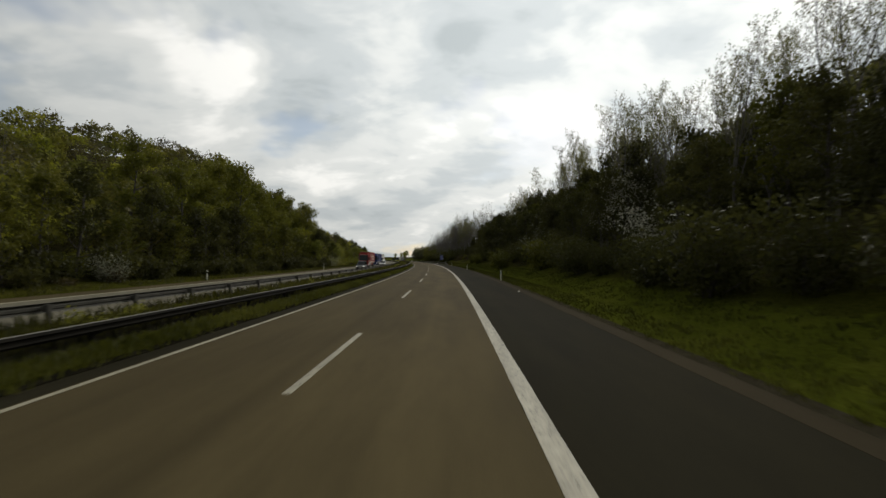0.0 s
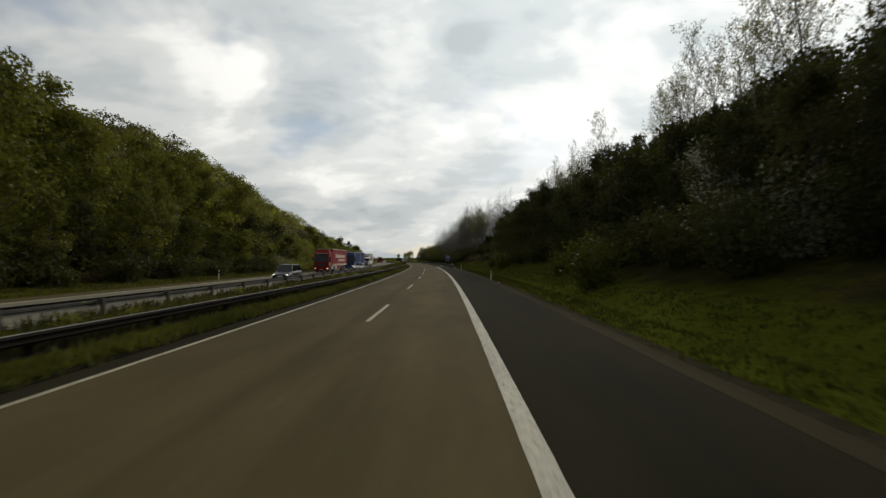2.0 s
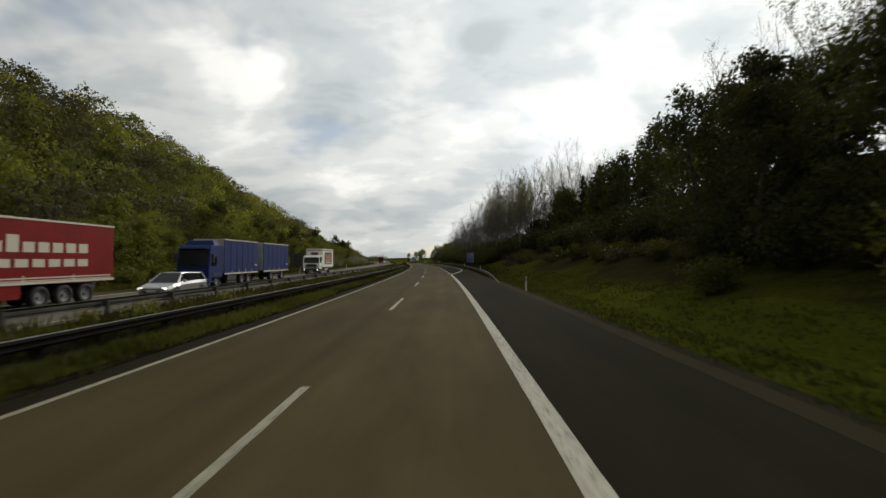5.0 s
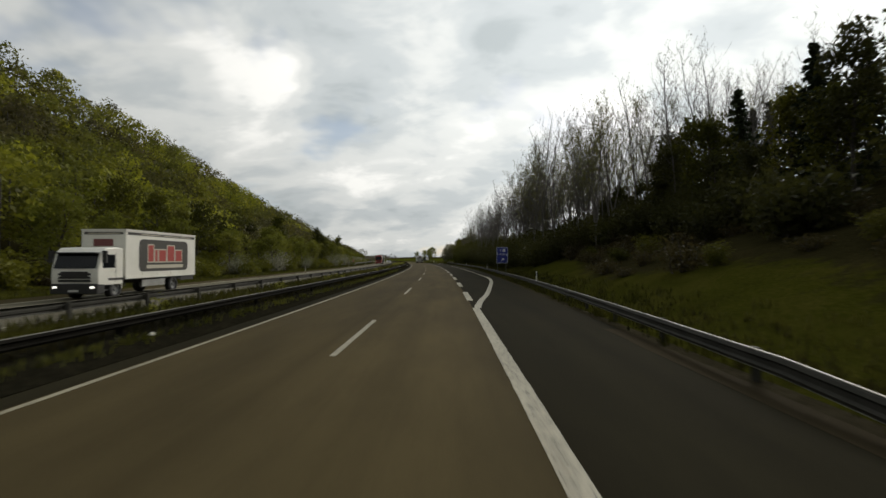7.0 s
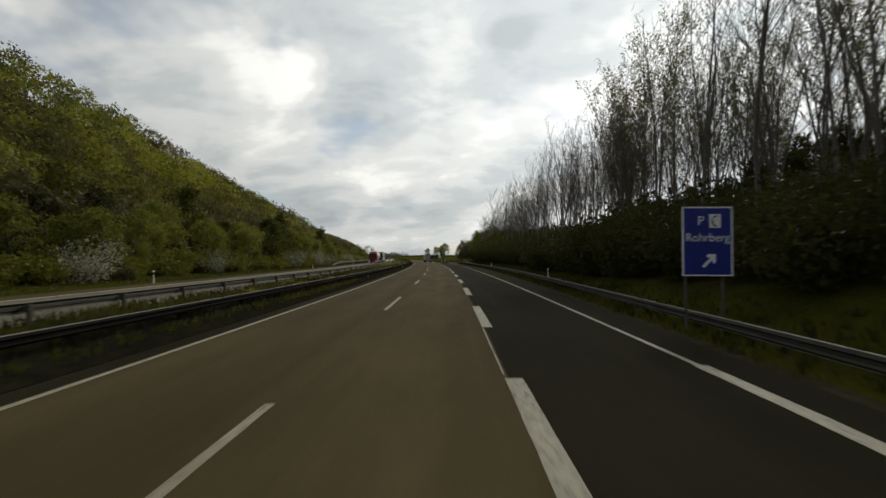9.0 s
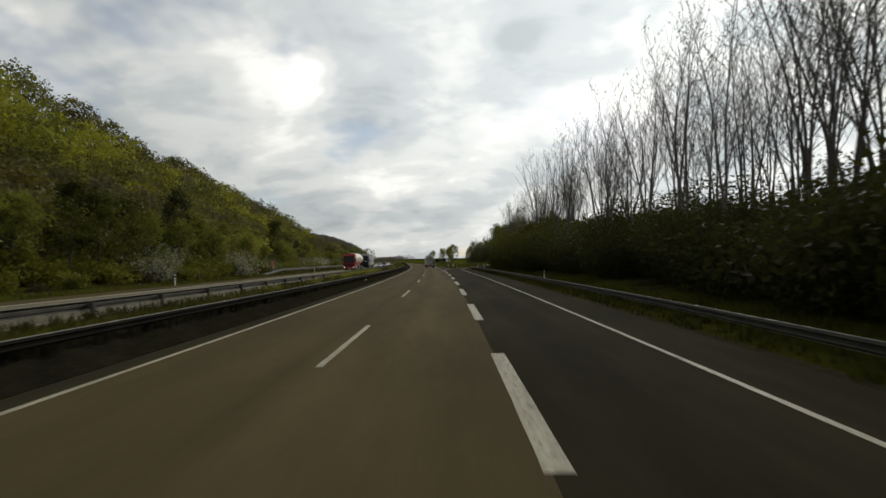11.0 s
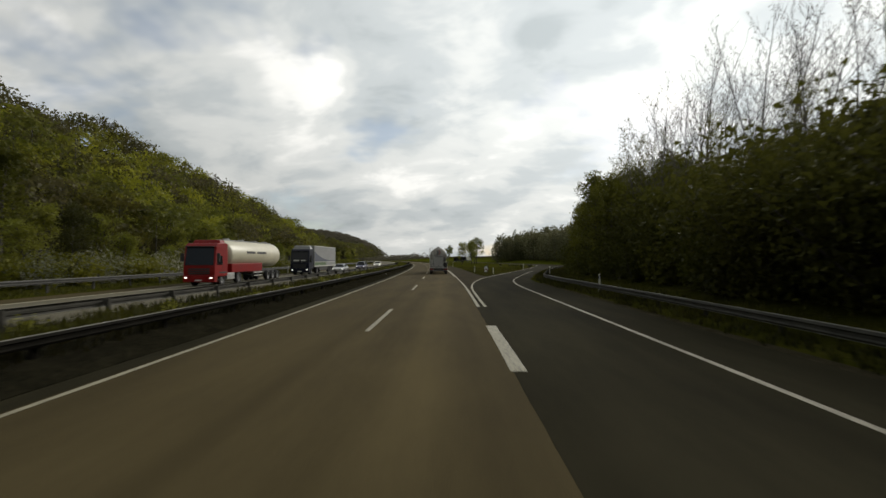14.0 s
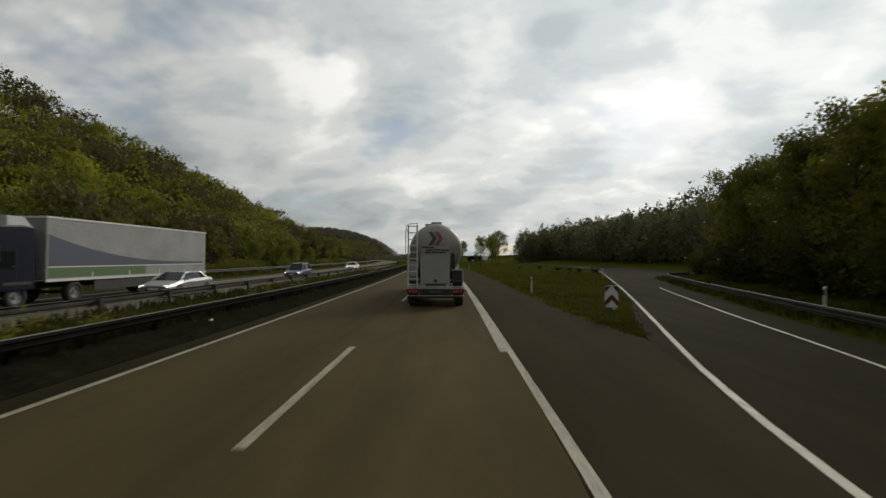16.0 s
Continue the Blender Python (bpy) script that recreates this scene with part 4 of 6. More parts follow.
# open bank, then spruces, then the tall bare wood
for s in steps(128, 205, 4.5):
    plant(OAK if rng.random() < 0.5 else DARK_OAK, s + rng.uniform(-2, 2), bank(s) + rng.uniform(15, 20), rng.uniform(0.8, 1.0))
    plant(BARE, s + rng.uniform(-2, 2), bank(s) + rng.uniform(22, 29), rng.uniform(0.7, 0.9))
    plant(DARK_SHRUB, s + rng.uniform(-2, 2), bank(s) + rng.uniform(9, 13), rng.uniform(0.7, 1.0))
    plant(DARK_SHRUB, s + rng.uniform(-2, 2), bank(s) + rng.uniform(13, 22), rng.uniform(0.9, 1.2))
    if rng.random() < 0.5:
        plant(SHRUB, s + rng.uniform(-2, 2), bank(s) + rng.uniform(5, 8), rng.uniform(0.35, 0.6), 1.0, "low green bush on the open bank")
    for _ in range(3):
        plant(SCRUB, s + rng.uniform(-2.5, 2.5), bank(s) + rng.uniform(3, 15), rng.uniform(0.6, 1.3))
for s, d in ((178, 42), (182, 36), (186, 44), (190, 39), (194, 44), (198, 40), (202, 36), (194, 34), (186, 33), (205, 43), (181, 31), (190, 31)):
    plant(SPRUCE, s, d, rng.uniform(0.70, 0.86))
for s in steps(204, 344, 3.4):
    plant(THIN if rng.random() < (0.5 if s > 222 else 0.2) and s < 242 else BARE, s + rng.uniform(-1.5, 1.5), bank(s) + rng.uniform(5.5, 9), rng.uniform(0.85, 1.1) * lower(s))
    plant(BARE if rng.random() < 0.8 or s > 242 else THIN, s + rng.uniform(-1.5, 1.5), bank(s) + rng.uniform(10, 17), rng.uniform(0.85, 1.1) * lower(s))
for s in steps(196, 300, 3.2):
    plant(BARE, s + rng.uniform(-1.5, 1.5), bank(s) + rng.uniform(18, 28), rng.uniform(0.85, 1.1) * lower(s) * (0.84 if s < 248 else 1.0))
    plant(DARK_SHRUB, s + rng.uniform(-1.5, 1.5), bank(s) + rng.uniform(10, 13), rng.uniform(0.9, 1.15))
    if s < 262:
        plant(DARK_SHRUB, s + rng.uniform(-1.5, 1.5), bank(s) + rng.uniform(15, 21), rng.uniform(0.9, 1.2))
for s in steps(180, 262, 4.2):
    plant(HEDGE, s + rng.uniform(-1.5, 1.5), bank(s) + rng.uniform(8, 11) + 5 * (1 - smooth(s, 186, 206)), rng.uniform(0.6, 0.75))
    plant(DARK_OAK, s + rng.uniform(-1.5, 1.5), bank(s) + rng.uniform(14, 20), rng.uniform(0.5, 0.65))
for s in steps(192, 300, 2.1):
    plant(THIN if rng.random() < 0.35 and s < 242 else BARE, s + rng.uniform(-1.5, 1.5), bank(s) + rng.uniform(11, 24), rng.uniform(0.9, 1.1) * lower(s))
for s in steps(204, 262, 2.8):
    up = 1 + 0.35 * smooth(s, 210, 226) * (1 - smooth(s, 250, 262))
    plant(FRONT, s + rng.uniform(-1, 1), bank(s) + rng.uniform(3.2, 4.5), rng.uniform(0.75, 1.0) * up)
    plant(FRONT, s + rng.uniform(-1, 1), bank(s) + rng.uniform(6, 9), rng.uniform(0.9, 1.1) * up)
    plant(DARK_OAK, s + rng.uniform(-1, 1), bank(s) + rng.uniform(12, 22), rng.uniform(0.42, 0.58))
    if s < 250:
        plant(DARK_OAK, s + rng.uniform(-1, 1), bank(s) + rng.uniform(20, 30), rng.uniform(0.6, 0.78))
        plant(THIN, s + rng.uniform(-1, 1), bank(s) + rng.uniform(24, 38), rng.uniform(0.66, 0.78) * lower(s))
        plant(BARE if rng.random() < 0.5 else THIN, s + rng.uniform(-1, 1), bank(s) + rng.uniform(20, 34), rng.uniform(0.74, 0.86) * lower(s))
        if rng.random() < 0.45:
            plant(THIN, s + rng.uniform(-1, 1), bank(s) + rng.uniform(8, 14), rng.uniform(0.85, 1.0) * lower(s))
for s, d, k in ((199, 9, 0.98), (202, 12, 1.0), (206, 9.5, 0.92), (209, 13, 0.90), (213, 10, 0.86), (237, 9, 1.16), (240, 11.5, 1.24), (244, 9.5, 1.18), (248, 12, 1.1)):
    plant(THIN, s, bank(s) + d, k)
for s in steps(262, 326, 2.8):
    grow = lerp_table([(262, 0.79), (275, 0.84), (298, 0.85), (306, 1.02), (314, 1.26)], s)
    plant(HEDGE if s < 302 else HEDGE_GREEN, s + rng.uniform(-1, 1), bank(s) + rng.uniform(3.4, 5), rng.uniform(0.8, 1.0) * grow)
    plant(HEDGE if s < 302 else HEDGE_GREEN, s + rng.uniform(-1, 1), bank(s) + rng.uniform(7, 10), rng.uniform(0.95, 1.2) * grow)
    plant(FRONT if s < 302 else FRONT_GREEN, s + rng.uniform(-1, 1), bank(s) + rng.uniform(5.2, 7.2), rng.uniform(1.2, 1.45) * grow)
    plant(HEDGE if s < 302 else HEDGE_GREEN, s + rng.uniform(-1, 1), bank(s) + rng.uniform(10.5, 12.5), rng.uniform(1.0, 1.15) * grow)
# by the slip road
for s in steps(326, 347, 2.6):
    plant(HEDGE if s < 302 else HEDGE_GREEN, s + rng.uniform(-1, 1), bank(s) + rng.uniform(6, 8.5), rng.uniform(1.1, 1.25))
for s in steps(296, 350, 3.0):
    plant(FRONT if s < 302 else FRONT_GREEN, s + rng.uniform(-1, 1), bank(s) + rng.uniform(11, 14), rng.uniform(1.3, 1.6))
for s in steps(320, 374, 3.2):
    k = lerp_table([(320, 0.80), (332, 0.80), (340, 0.76), (349, 1.0), (353, 1.14), (357, 1.18), (361, 1.02), (366, 0.88), (370, 0.98), (374, 1.1)], s)
    plant(FRONT if s < 326 else (SHRUB if rng.random() < 0.5 else FRONT_GREEN), s + rng.uniform(-1, 1), bank(s) + rng.uniform(3.2, 4.2), rng.uniform(0.9, 1.2))
    plant(NEAR_OAK if s < 328 else NEAR_GREEN, s + rng.uniform(-1.5, 1.5), bank(s) + rng.uniform(4.5, 6.5), k * rng.uniform(0.75, 0.95))
    plant(NEAR_GREEN, s + rng.uniform(-1.5, 1.5), bank(s) + rng.uniform(8, 12), k * rng.uniform(0.85, 1.05))
    plant(HEDGE_GREEN if s < 342 else NEAR_GREEN, s + rng.uniform(-1.5, 1.5), bank(s) + rng.uniform(6, 9), k * (rng.uniform(1.15, 1.35) if s < 342 else rng.uniform(0.75, 0.88)))
    plant(THIN, s + rng.uniform(-1.5, 1.5), bank(s) + rng.uniform(7, 11), k * rng.uniform(0.62, 0.78))
    plant(DARK_SHRUB, s + rng.uniform(-1, 1), bank(s) + rng.uniform(7, 10), k * rng.uniform(1.1, 1.4))
    if s < 357:
        plant(BARE, s, bank(s) + rng.uniform(12, 17), rng.uniform(0.8, 1.0))
for s in steps(377, 409, 3.4):
    plant(DARK_SHRUB, s + rng.uniform(-1, 1), bank(s) + rng.uniform(3.5, 5), rng.uniform(0.8, 1.1))
    plant(NEAR_GREEN, s + rng.uniform(-1.5, 1.5), bank(s) + rng.uniform(5, 8), rng.uniform(0.95, 1.1))
    plant(OAK, s + rng.uniform(-2, 2), bank(s) + rng.uniform(10, 15), rng.uniform(1.05, 1.2))
    plant(THIN, s + rng.uniform(-2, 2), bank(s) + rng.uniform(16, 22), rng.uniform(0.75, 0.9))
for s, d, k in ((482, 15, 1.0), (490, 20, 0.95), (500, 23.5, 1.25), (494, 21.8, 1.1), (508, 12, 0.9)):
    plant(FRESH, s, d, k, 1.1, "slender young tree on the rest area lawn")
for s, d, k in ((405, 35.5, 1.0), (408, 39, 1.1), (402, 31.5, 0.8)):
    plant(SHRUB, s, d, k, 1.2)
for s, d, k in ((424, 24.5, 0.25), (428, 24, 0.22), (432, 23, 0.25), (437, 25, 0.2), (441, 22, 0.25), (420, 25.8, 0.28), (446, 19, 0.2)):
    plant(DARK_SHRUB, s, d, k, 0.8, "low dark shrub on the grass island")
# left: the front of the wood below the hillside
for s in steps(-10, 520, 4.4):
    kind = (OAK, FRESH, DARK_OAK, SHRUB)[rng.choice(4, p=(0.50, 0.08, 0.30, 0.12) if s < 125 else (0.10, 0.70, 0.03, 0.17))]
    plant(kind, s + rng.uniform(-2, 2), -28.0 - rng.uniform(0.5, 4), rng.uniform(0.6, 0.9) * (1 - 0.3 * smooth(s, 300, 380)))
for s in steps(-8, 400, 3.4):
    plant(UNDER if s > 120 else UNDER_DARK, s + rng.uniform(-1.5, 1.5), -28.6 - rng.uniform(0, 2), rng.uniform(0.8, 1.3))
for s in steps(-8, 520, 3.2):
    plant((UNDER if s > 120 else UNDER_DARK) if rng.random() < 0.75 else SCRUB, s + rng.uniform(-1.5, 1.5), -26.2 - rng.uniform(0, 2.5), rng.uniform(0.6, 1.1))
    if s < 400:
        plant(THICKET, s + rng.uniform(-2, 2), -31 - rng.uniform(0, 5), rng.uniform(0.9, 1.4))
for s in steps(46, 128, 6.0):
    plant(TALL, s + rng.uniform(-2, 2), -33.5 - rng.uniform(0, 7), rng.uniform(0.86, 1.02) + 0.25 * math.exp(-((s - 72) / 6) ** 2) + 0.22 * math.exp(-((s - 107) / 7) ** 2))
for s in steps(142, 500, 6.5):
    plant((OAK, FRESH, DARK_OAK)[rng.choice(3, p=(0.22, 0.73, 0.05))], s + rng.uniform(-2, 2), -33 - rng.uniform(0, 6), rng.uniform(0.7, 1.1) * (1 - 0.25 * smooth(s, 300, 380)))
for s, d, k in ((72, -38, 1.2), (92, -48, 1.25), (104, -44, 1.25), (112, -37, 1.15), (150, -58, 1.1)):
    plant(TALL, s, d, k)
for s, d, k in ((15, -44, 1.0), (22, -52, 0.9), (38, -47, 1.05), (60, -45, 0.9)):
    plant(BARE, s, d, k * 0.7, 1.0, "thin bare tree standing above the hillside wood")
for s, d, k in ((28, -27.5, 0.9), (120, -27.5, 1.0), (212, -27.0, 1.05), (229, -26.8, 1.3), (251, -27.0, 1.0), (285, -27.0, 1.35), (306, -26.8, 1.3), (320, -27.2, 0.9), (338, -27.2, 1.0),
                (345, -27.8, 1.1), (352, -26.8, 1.0), (358, -27.0, 1.2), (362, -27.2, 1.0), (392, -27.5, 1.0)):
    plant(BLOOM, s, d, k)


def land(s, d):
    """Height of the land with the far rounded hill that closes the valley."""
    r2 = ((s - 1453) ** 2 + (d - 30) ** 2) / 172.0 ** 2
    return ground_z(s, d) if r2 >= 1 else 64 * (1 - r2) ** 0.75


# far woods: crowns on slender trunks, gathered into one thing for each hillside
def woods(name, places, mats, label, leaves=150, size=0.62, to_ground=False):
    crowns, stems = Shape(), Shape()
    for s, d, h, w in places:
        z = land(s, d)
        q = rng.normal(size=(leaves, 3))
        q /= np.linalg.norm(q, axis=1)[:, None]
        lump = 1 + 0.25 * np.sin(q[:, :1] * 3 + s) * np.cos(q[:, 1:2] * 4 + d)
        q = q * lump * (rng.uniform(0.35, 1, leaves) ** 0.4)[:, None] * np.array([w, w, h * 0.42])
        q[:, :2] *= np.clip(1.15 - 0.55 * (q[:, 2:] / (h * 0.42)), 0.4, 1.4)
        c = P(s, d, z + h * 0.57)
        if to_ground:
            q[:, 2] = q[:, 2] * 1.3 - h * 0.03
        else:
            q[:, 2] = np.where(q[:, 2] < -h * 0.25, -q[:, 2] * 0.8, q[:, 2])
        leaf_blades(crowns, q + np.array(c), rng.uniform(0.6, 1.35, leaves) * size)
        stems.tube([P(s, d, z - 0.3), P(s, d, z + h * 0.8)], [0.14, 0.05], 3, False)
    root = thing(name, Matrix.Identity(4), label, "woodland")
    root["kind"] = "stuff"
    part("trunk", stems, mats[0], root)["kind"] = "stuff"
    part("crown", crowns, mats[1], root)["kind"] = "stuff"


def scatter(s0, s1, d0, d1, gap, h, w):
    out = []
    for s in steps(s0, s1, gap):
        for d in steps(d0, d1, gap):
            out.append((s + rng.uniform(-0.5, 0.5) * gap, d + rng.uniform(-0.5, 0.5) * gap, rng.uniform(*h), rng.uniform(*w)))
    return out


near_band = scatter(-10, 240, -62, -38, 6.2, (5.5, 12), (2.6, 4.6)) + scatter(240, 330, -62, -38, 7.0, (5, 10), (3.0, 4.8)) + scatter(330, 640, -62, -38, 7.0, (5, 9), (3.0, 4.8))
far_band = scatter(-10, 240, -124, -66, 6.8, (6, 14), (2.8, 5.0)) + scatter(240, 640, -124, -66, 8.0, (6, 14.5), (3.4, 6.0))
for band, leaves, size in ((near_band, 480, 0.52), (far_band, 300, 0.72)):
    rng.shuffle(band)
    cut = len(band) * 11 // 20
    woods("hillside_wood", band[:cut], (BARK, HILL_LEAF), "mixed fresh green wood covering the long hillside", leaves, size)
    woods("hillside_wood", band[cut:], (BARK, HILL_DARK), "darker trees scattered through the hillside wood", leaves, size)
woods("distant_wood", scatter(640, 1300, -135, -28, 12, (9, 15), (5, 7)), (BARK, HILL_DARK), "far wood closing the valley", 180, 0.95)
edge_of_wood = [(430, 55), (470, 57), (520, 60), (565, 58), (600, 60)]
front = [(s, d + lerp_table(edge_of_wood, s), h, w) for s, d, h, w in scatter(424, 606, 0, 16, 5.4, (11, 15.5), (3.0, 4.4))]
back = [(s, d + lerp_table(edge_of_wood, s), h, w) for s, d, h, w in scatter(424, 606, 20, 44, 7, (12, 16), (4.0, 5.2))]
woods("rest_area_wood", front, (BARK, REST_LEAF), "dark grey-green wood behind the rest area", 600, 0.70, True)
woods("rest_area_wood", back, (BARK, REST_LEAF), "dark grey-green trees deeper in the rest area wood", 300, 1.0, True)
woods("rest_area_wood", [(552, 44.5, 11, 2.6), (556, 47.5, 14, 3.0), (561, 46, 11, 2.8), (558, 51, 12, 3.2), (554, 53, 11, 3.2), (563, 54, 12, 3.4), (552, 56, 10, 3.2)],
      (BARK, REST_LEAF), "clump of trees in young leaf beside the rest area road", 1200, 0.46, True)
woods("distant_wood", scatter(905, 1010, -26, 70, 9, (4, 7.5), (3.5, 5)), (BARK, FAR_WOOD), "low far bushes where the road leaves the valley", 150, 0.8, True)
woods("bank_wood", scatter(-10, 200, 42, 62, 7, (8, 11), (2.6, 4)), (BARK, HILL_DARK), "deep wood on top of the bank", 260, 0.62)
far = [(s, d, h, w) for s, d, h, w in scatter(1281, 1500, -140, 202, 13, (6, 9), (7, 9)) if (s - 1453) ** 2 + (d - 30) ** 2 < 168 ** 2]
woods("far_hill_wood", far, (BARK, FAR_WOOD), "grey-brown bare wood covering the far rounded hill", 160, 1.7, True)


def far_hill():
    sh = Shape()
    ss, ds = steps(1281, 1625, 12), steps(-142, 202, 12)
    for s in ss:
        for d in ds:
            sh.v.append(tuple(P(s, d, land(s, d) if (s - 1453) ** 2 + (d - 30) ** 2 < 171.9 ** 2 else -3)))
    w = len(ds)
    sh.f.extend([(i * w + k, i * w + k + 1, (i + 1) * w + k + 1, (i + 1) * w + k) for i in range(len(ss) - 1) for k in range(w - 1)])
    tagged(new("ground", sh.mesh("ground", [LITTER], smooth=True)), "far rounded wooded hill", "hill", kind="structure")


far_hill()

# ---- vehicles ----
RUBBER = worn("tyre_rubber", (0.010, 0.010, 0.010), (0.022, 0.021, 0.020), 6, (0.8, 0.95))
RIM = worn("dusty_wheel_rim", (0.12, 0.12, 0.12), (0.30, 0.30, 0.29), 5, (0.35, 0.6), 0.6)
CHASSIS = worn("road_grimed_chassis", (0.012, 0.012, 0.011), (0.035, 0.033, 0.030), 4, (0.6, 0.9))
GLASS = plain("dark_window_glass", (0.010, 0.011, 0.012), 0.12)
GLASS.node_tree.nodes["Principled BSDF"].inputs["Specular IOR Level"].default_value = 0.22
LAMP_ON = plain("lit_headlamp", (1.0, 0.95, 0.85), 0.2, emit=1.6)
DUSTY_PLATE = worn("dirty_plate", (0.05, 0.048, 0.04), (0.10, 0.095, 0.08), 6, (0.6, 0.8))
TAIL = plain("red_tail_lamp", (0.40, 0.016, 0.012), 0.3, emit=0.16)
TANK_GREY = worn("dull_silo_grey", (0.185, 0.172, 0.145), (0.275, 0.258, 0.22), 0.8, (0.35, 0.6), 0.15, 20.0, 0.05)
PANEL_GREY = worn("dusty_light_panel", (0.25, 0.245, 0.225), (0.34, 0.33, 0.31), 1.0, (0.5, 0.7), 0.0, 30.0, 0.03)
ALU = worn("scuffed_aluminium", (0.28, 0.28, 0.27), (0.45, 0.45, 0.43), 3, (0.35, 0.6), 0.7)
LADDER = worn("bright_aluminium", (0.42, 0.42, 0.38), (0.58, 0.57, 0.52), 3, (0.4, 0.6), 0.1)
DECAL_RED = plain("faded_red_decal", (0.15, 0.045, 0.04), 0.6)
DECAL_DARK = plain("dark_grey_decal", (0.035, 0.033, 0.035), 0.6)
CREAM = worn("cream_paint", (0.42, 0.39, 0.28), (0.52, 0.48, 0.36), 0.7, (0.3, 0.5), 0.0, 30.0, 0.03)
RED = worn("red_paint", (0.15, 0.005, 0.005), (0.21, 0.008, 0.007), 0.8, (0.35, 0.55), 0.0, 30.0, 0.03, spec=0.18)
DARK_RED = worn("dark_red_tarpaulin", (0.120, 0.004, 0.004), (0.185, 0.008, 0.006), 0.6, (0.5, 0.7), 0.0, 12.0, 0.1, spec=0.12)
WHITE = worn("white_paint", (0.66, 0.64, 0.56), (0.78, 0.76, 0.68), 0.8, (0.35, 0.55), 0.0, 30.0, 0.03)
NAVY = worn("navy_paint", (0.004, 0.0045, 0.010), (0.008, 0.009, 0.020), 0.8, (0.3, 0.5), 0.0, 30.0, 0.03, spec=0.15)
GREY_TARP = worn("grey_tarpaulin", (0.16, 0.16, 0.155), (0.24, 0.24, 0.23), 0.6, (0.5, 0.7), 0.0, 12.0, 0.1)
TARP_NAVY = worn("navy_blue_tarpaulin", (0.006, 0.014, 0.075), (0.010, 0.024, 0.115), 0.6, (0.5, 0.7), 0.0, 12.0, 0.1, spec=0.15)
TARP_BLUE = plain("slate_blue_print", (0.045, 0.05, 0.075), 0.6)
TARP_GREEN = plain("green_print", (0.055, 0.10, 0.03), 0.6)
BROWN = plain("dark_brown_print", (0.030, 0.026, 0.018), 0.6)
LOGO_RED = plain("bright_red_print", (0.32, 0.03, 0.02), 0.6)
LETTER = plain("pale_print", (0.46, 0.42, 0.33), 0.6)
PLATE = plain("number_plate", (0.50, 0.49, 0.44), 0.5)


def wheel_meshes(r, w):
    tyre, rim = Shape(), Shape()
    prof = [(-w / 2, r * 0.6), (-w / 2, r * 0.92), (-w * 0.36, r), (w * 0.36, r), (w / 2, r * 0.92), (w / 2, r * 0.6)]
    rings = []
    for k in range(20):
        a = 2 * math.pi * k / 20
        rings.append([(x, math.cos(a) * q, math.sin(a) * q) for x, q in prof])
    rings.append(rings[0])
    tyre.loft(rings, True, False)
    disc = [(-w * 0.40, 0.62), (-w * 0.40, 0.5), (-w * 0.22, 0.42), (-w * 0.22, 0.2), (-w * 0.45, 0.16), (-w * 0.45, 0.0)]
    rr = [[(sx * x, math.cos(2 * math.pi * k / 16) * q * r, math.sin(2 * math.pi * k / 16) * q * r) for x, q in disc] for k in range(17) for sx in (1,)]
    rim.loft(rr, False, False)
    rr = [[(-x, p, q) for x, p, q in ring] for ring in rr]
    rim.loft(rr, False, False)
    return tyre.mesh("tyre", RUBBER, True), rim.mesh("rim", RIM)


TRUCK_WHEEL, CAR_WHEEL = wheel_meshes(0.5, 0.34), wheel_meshes(0.32, 0.21)


def add_wheel(root, meshes, x, y, r):
    w = share("wheel", meshes[0], root, Matrix.Translation((x, y, r)))
    share("rim", meshes[1], w, Matrix.Identity(4))


def bar_row(root, name, mat, x, y0, y1, z0, z1, count, side, rise=0.0, tall=()):
    """A row of plain bars standing for lettering on a side wall."""
    step = (y1 - y0) / count
    for i in range(count):
        a = y0 + i * step
        h = z1 + rise if i in tall else z1
        part(name, Shape().box(min(x, x + side * 0.006), max(x, x + side * 0.006), a, a + step * 0.74, z0, h), mat, root)


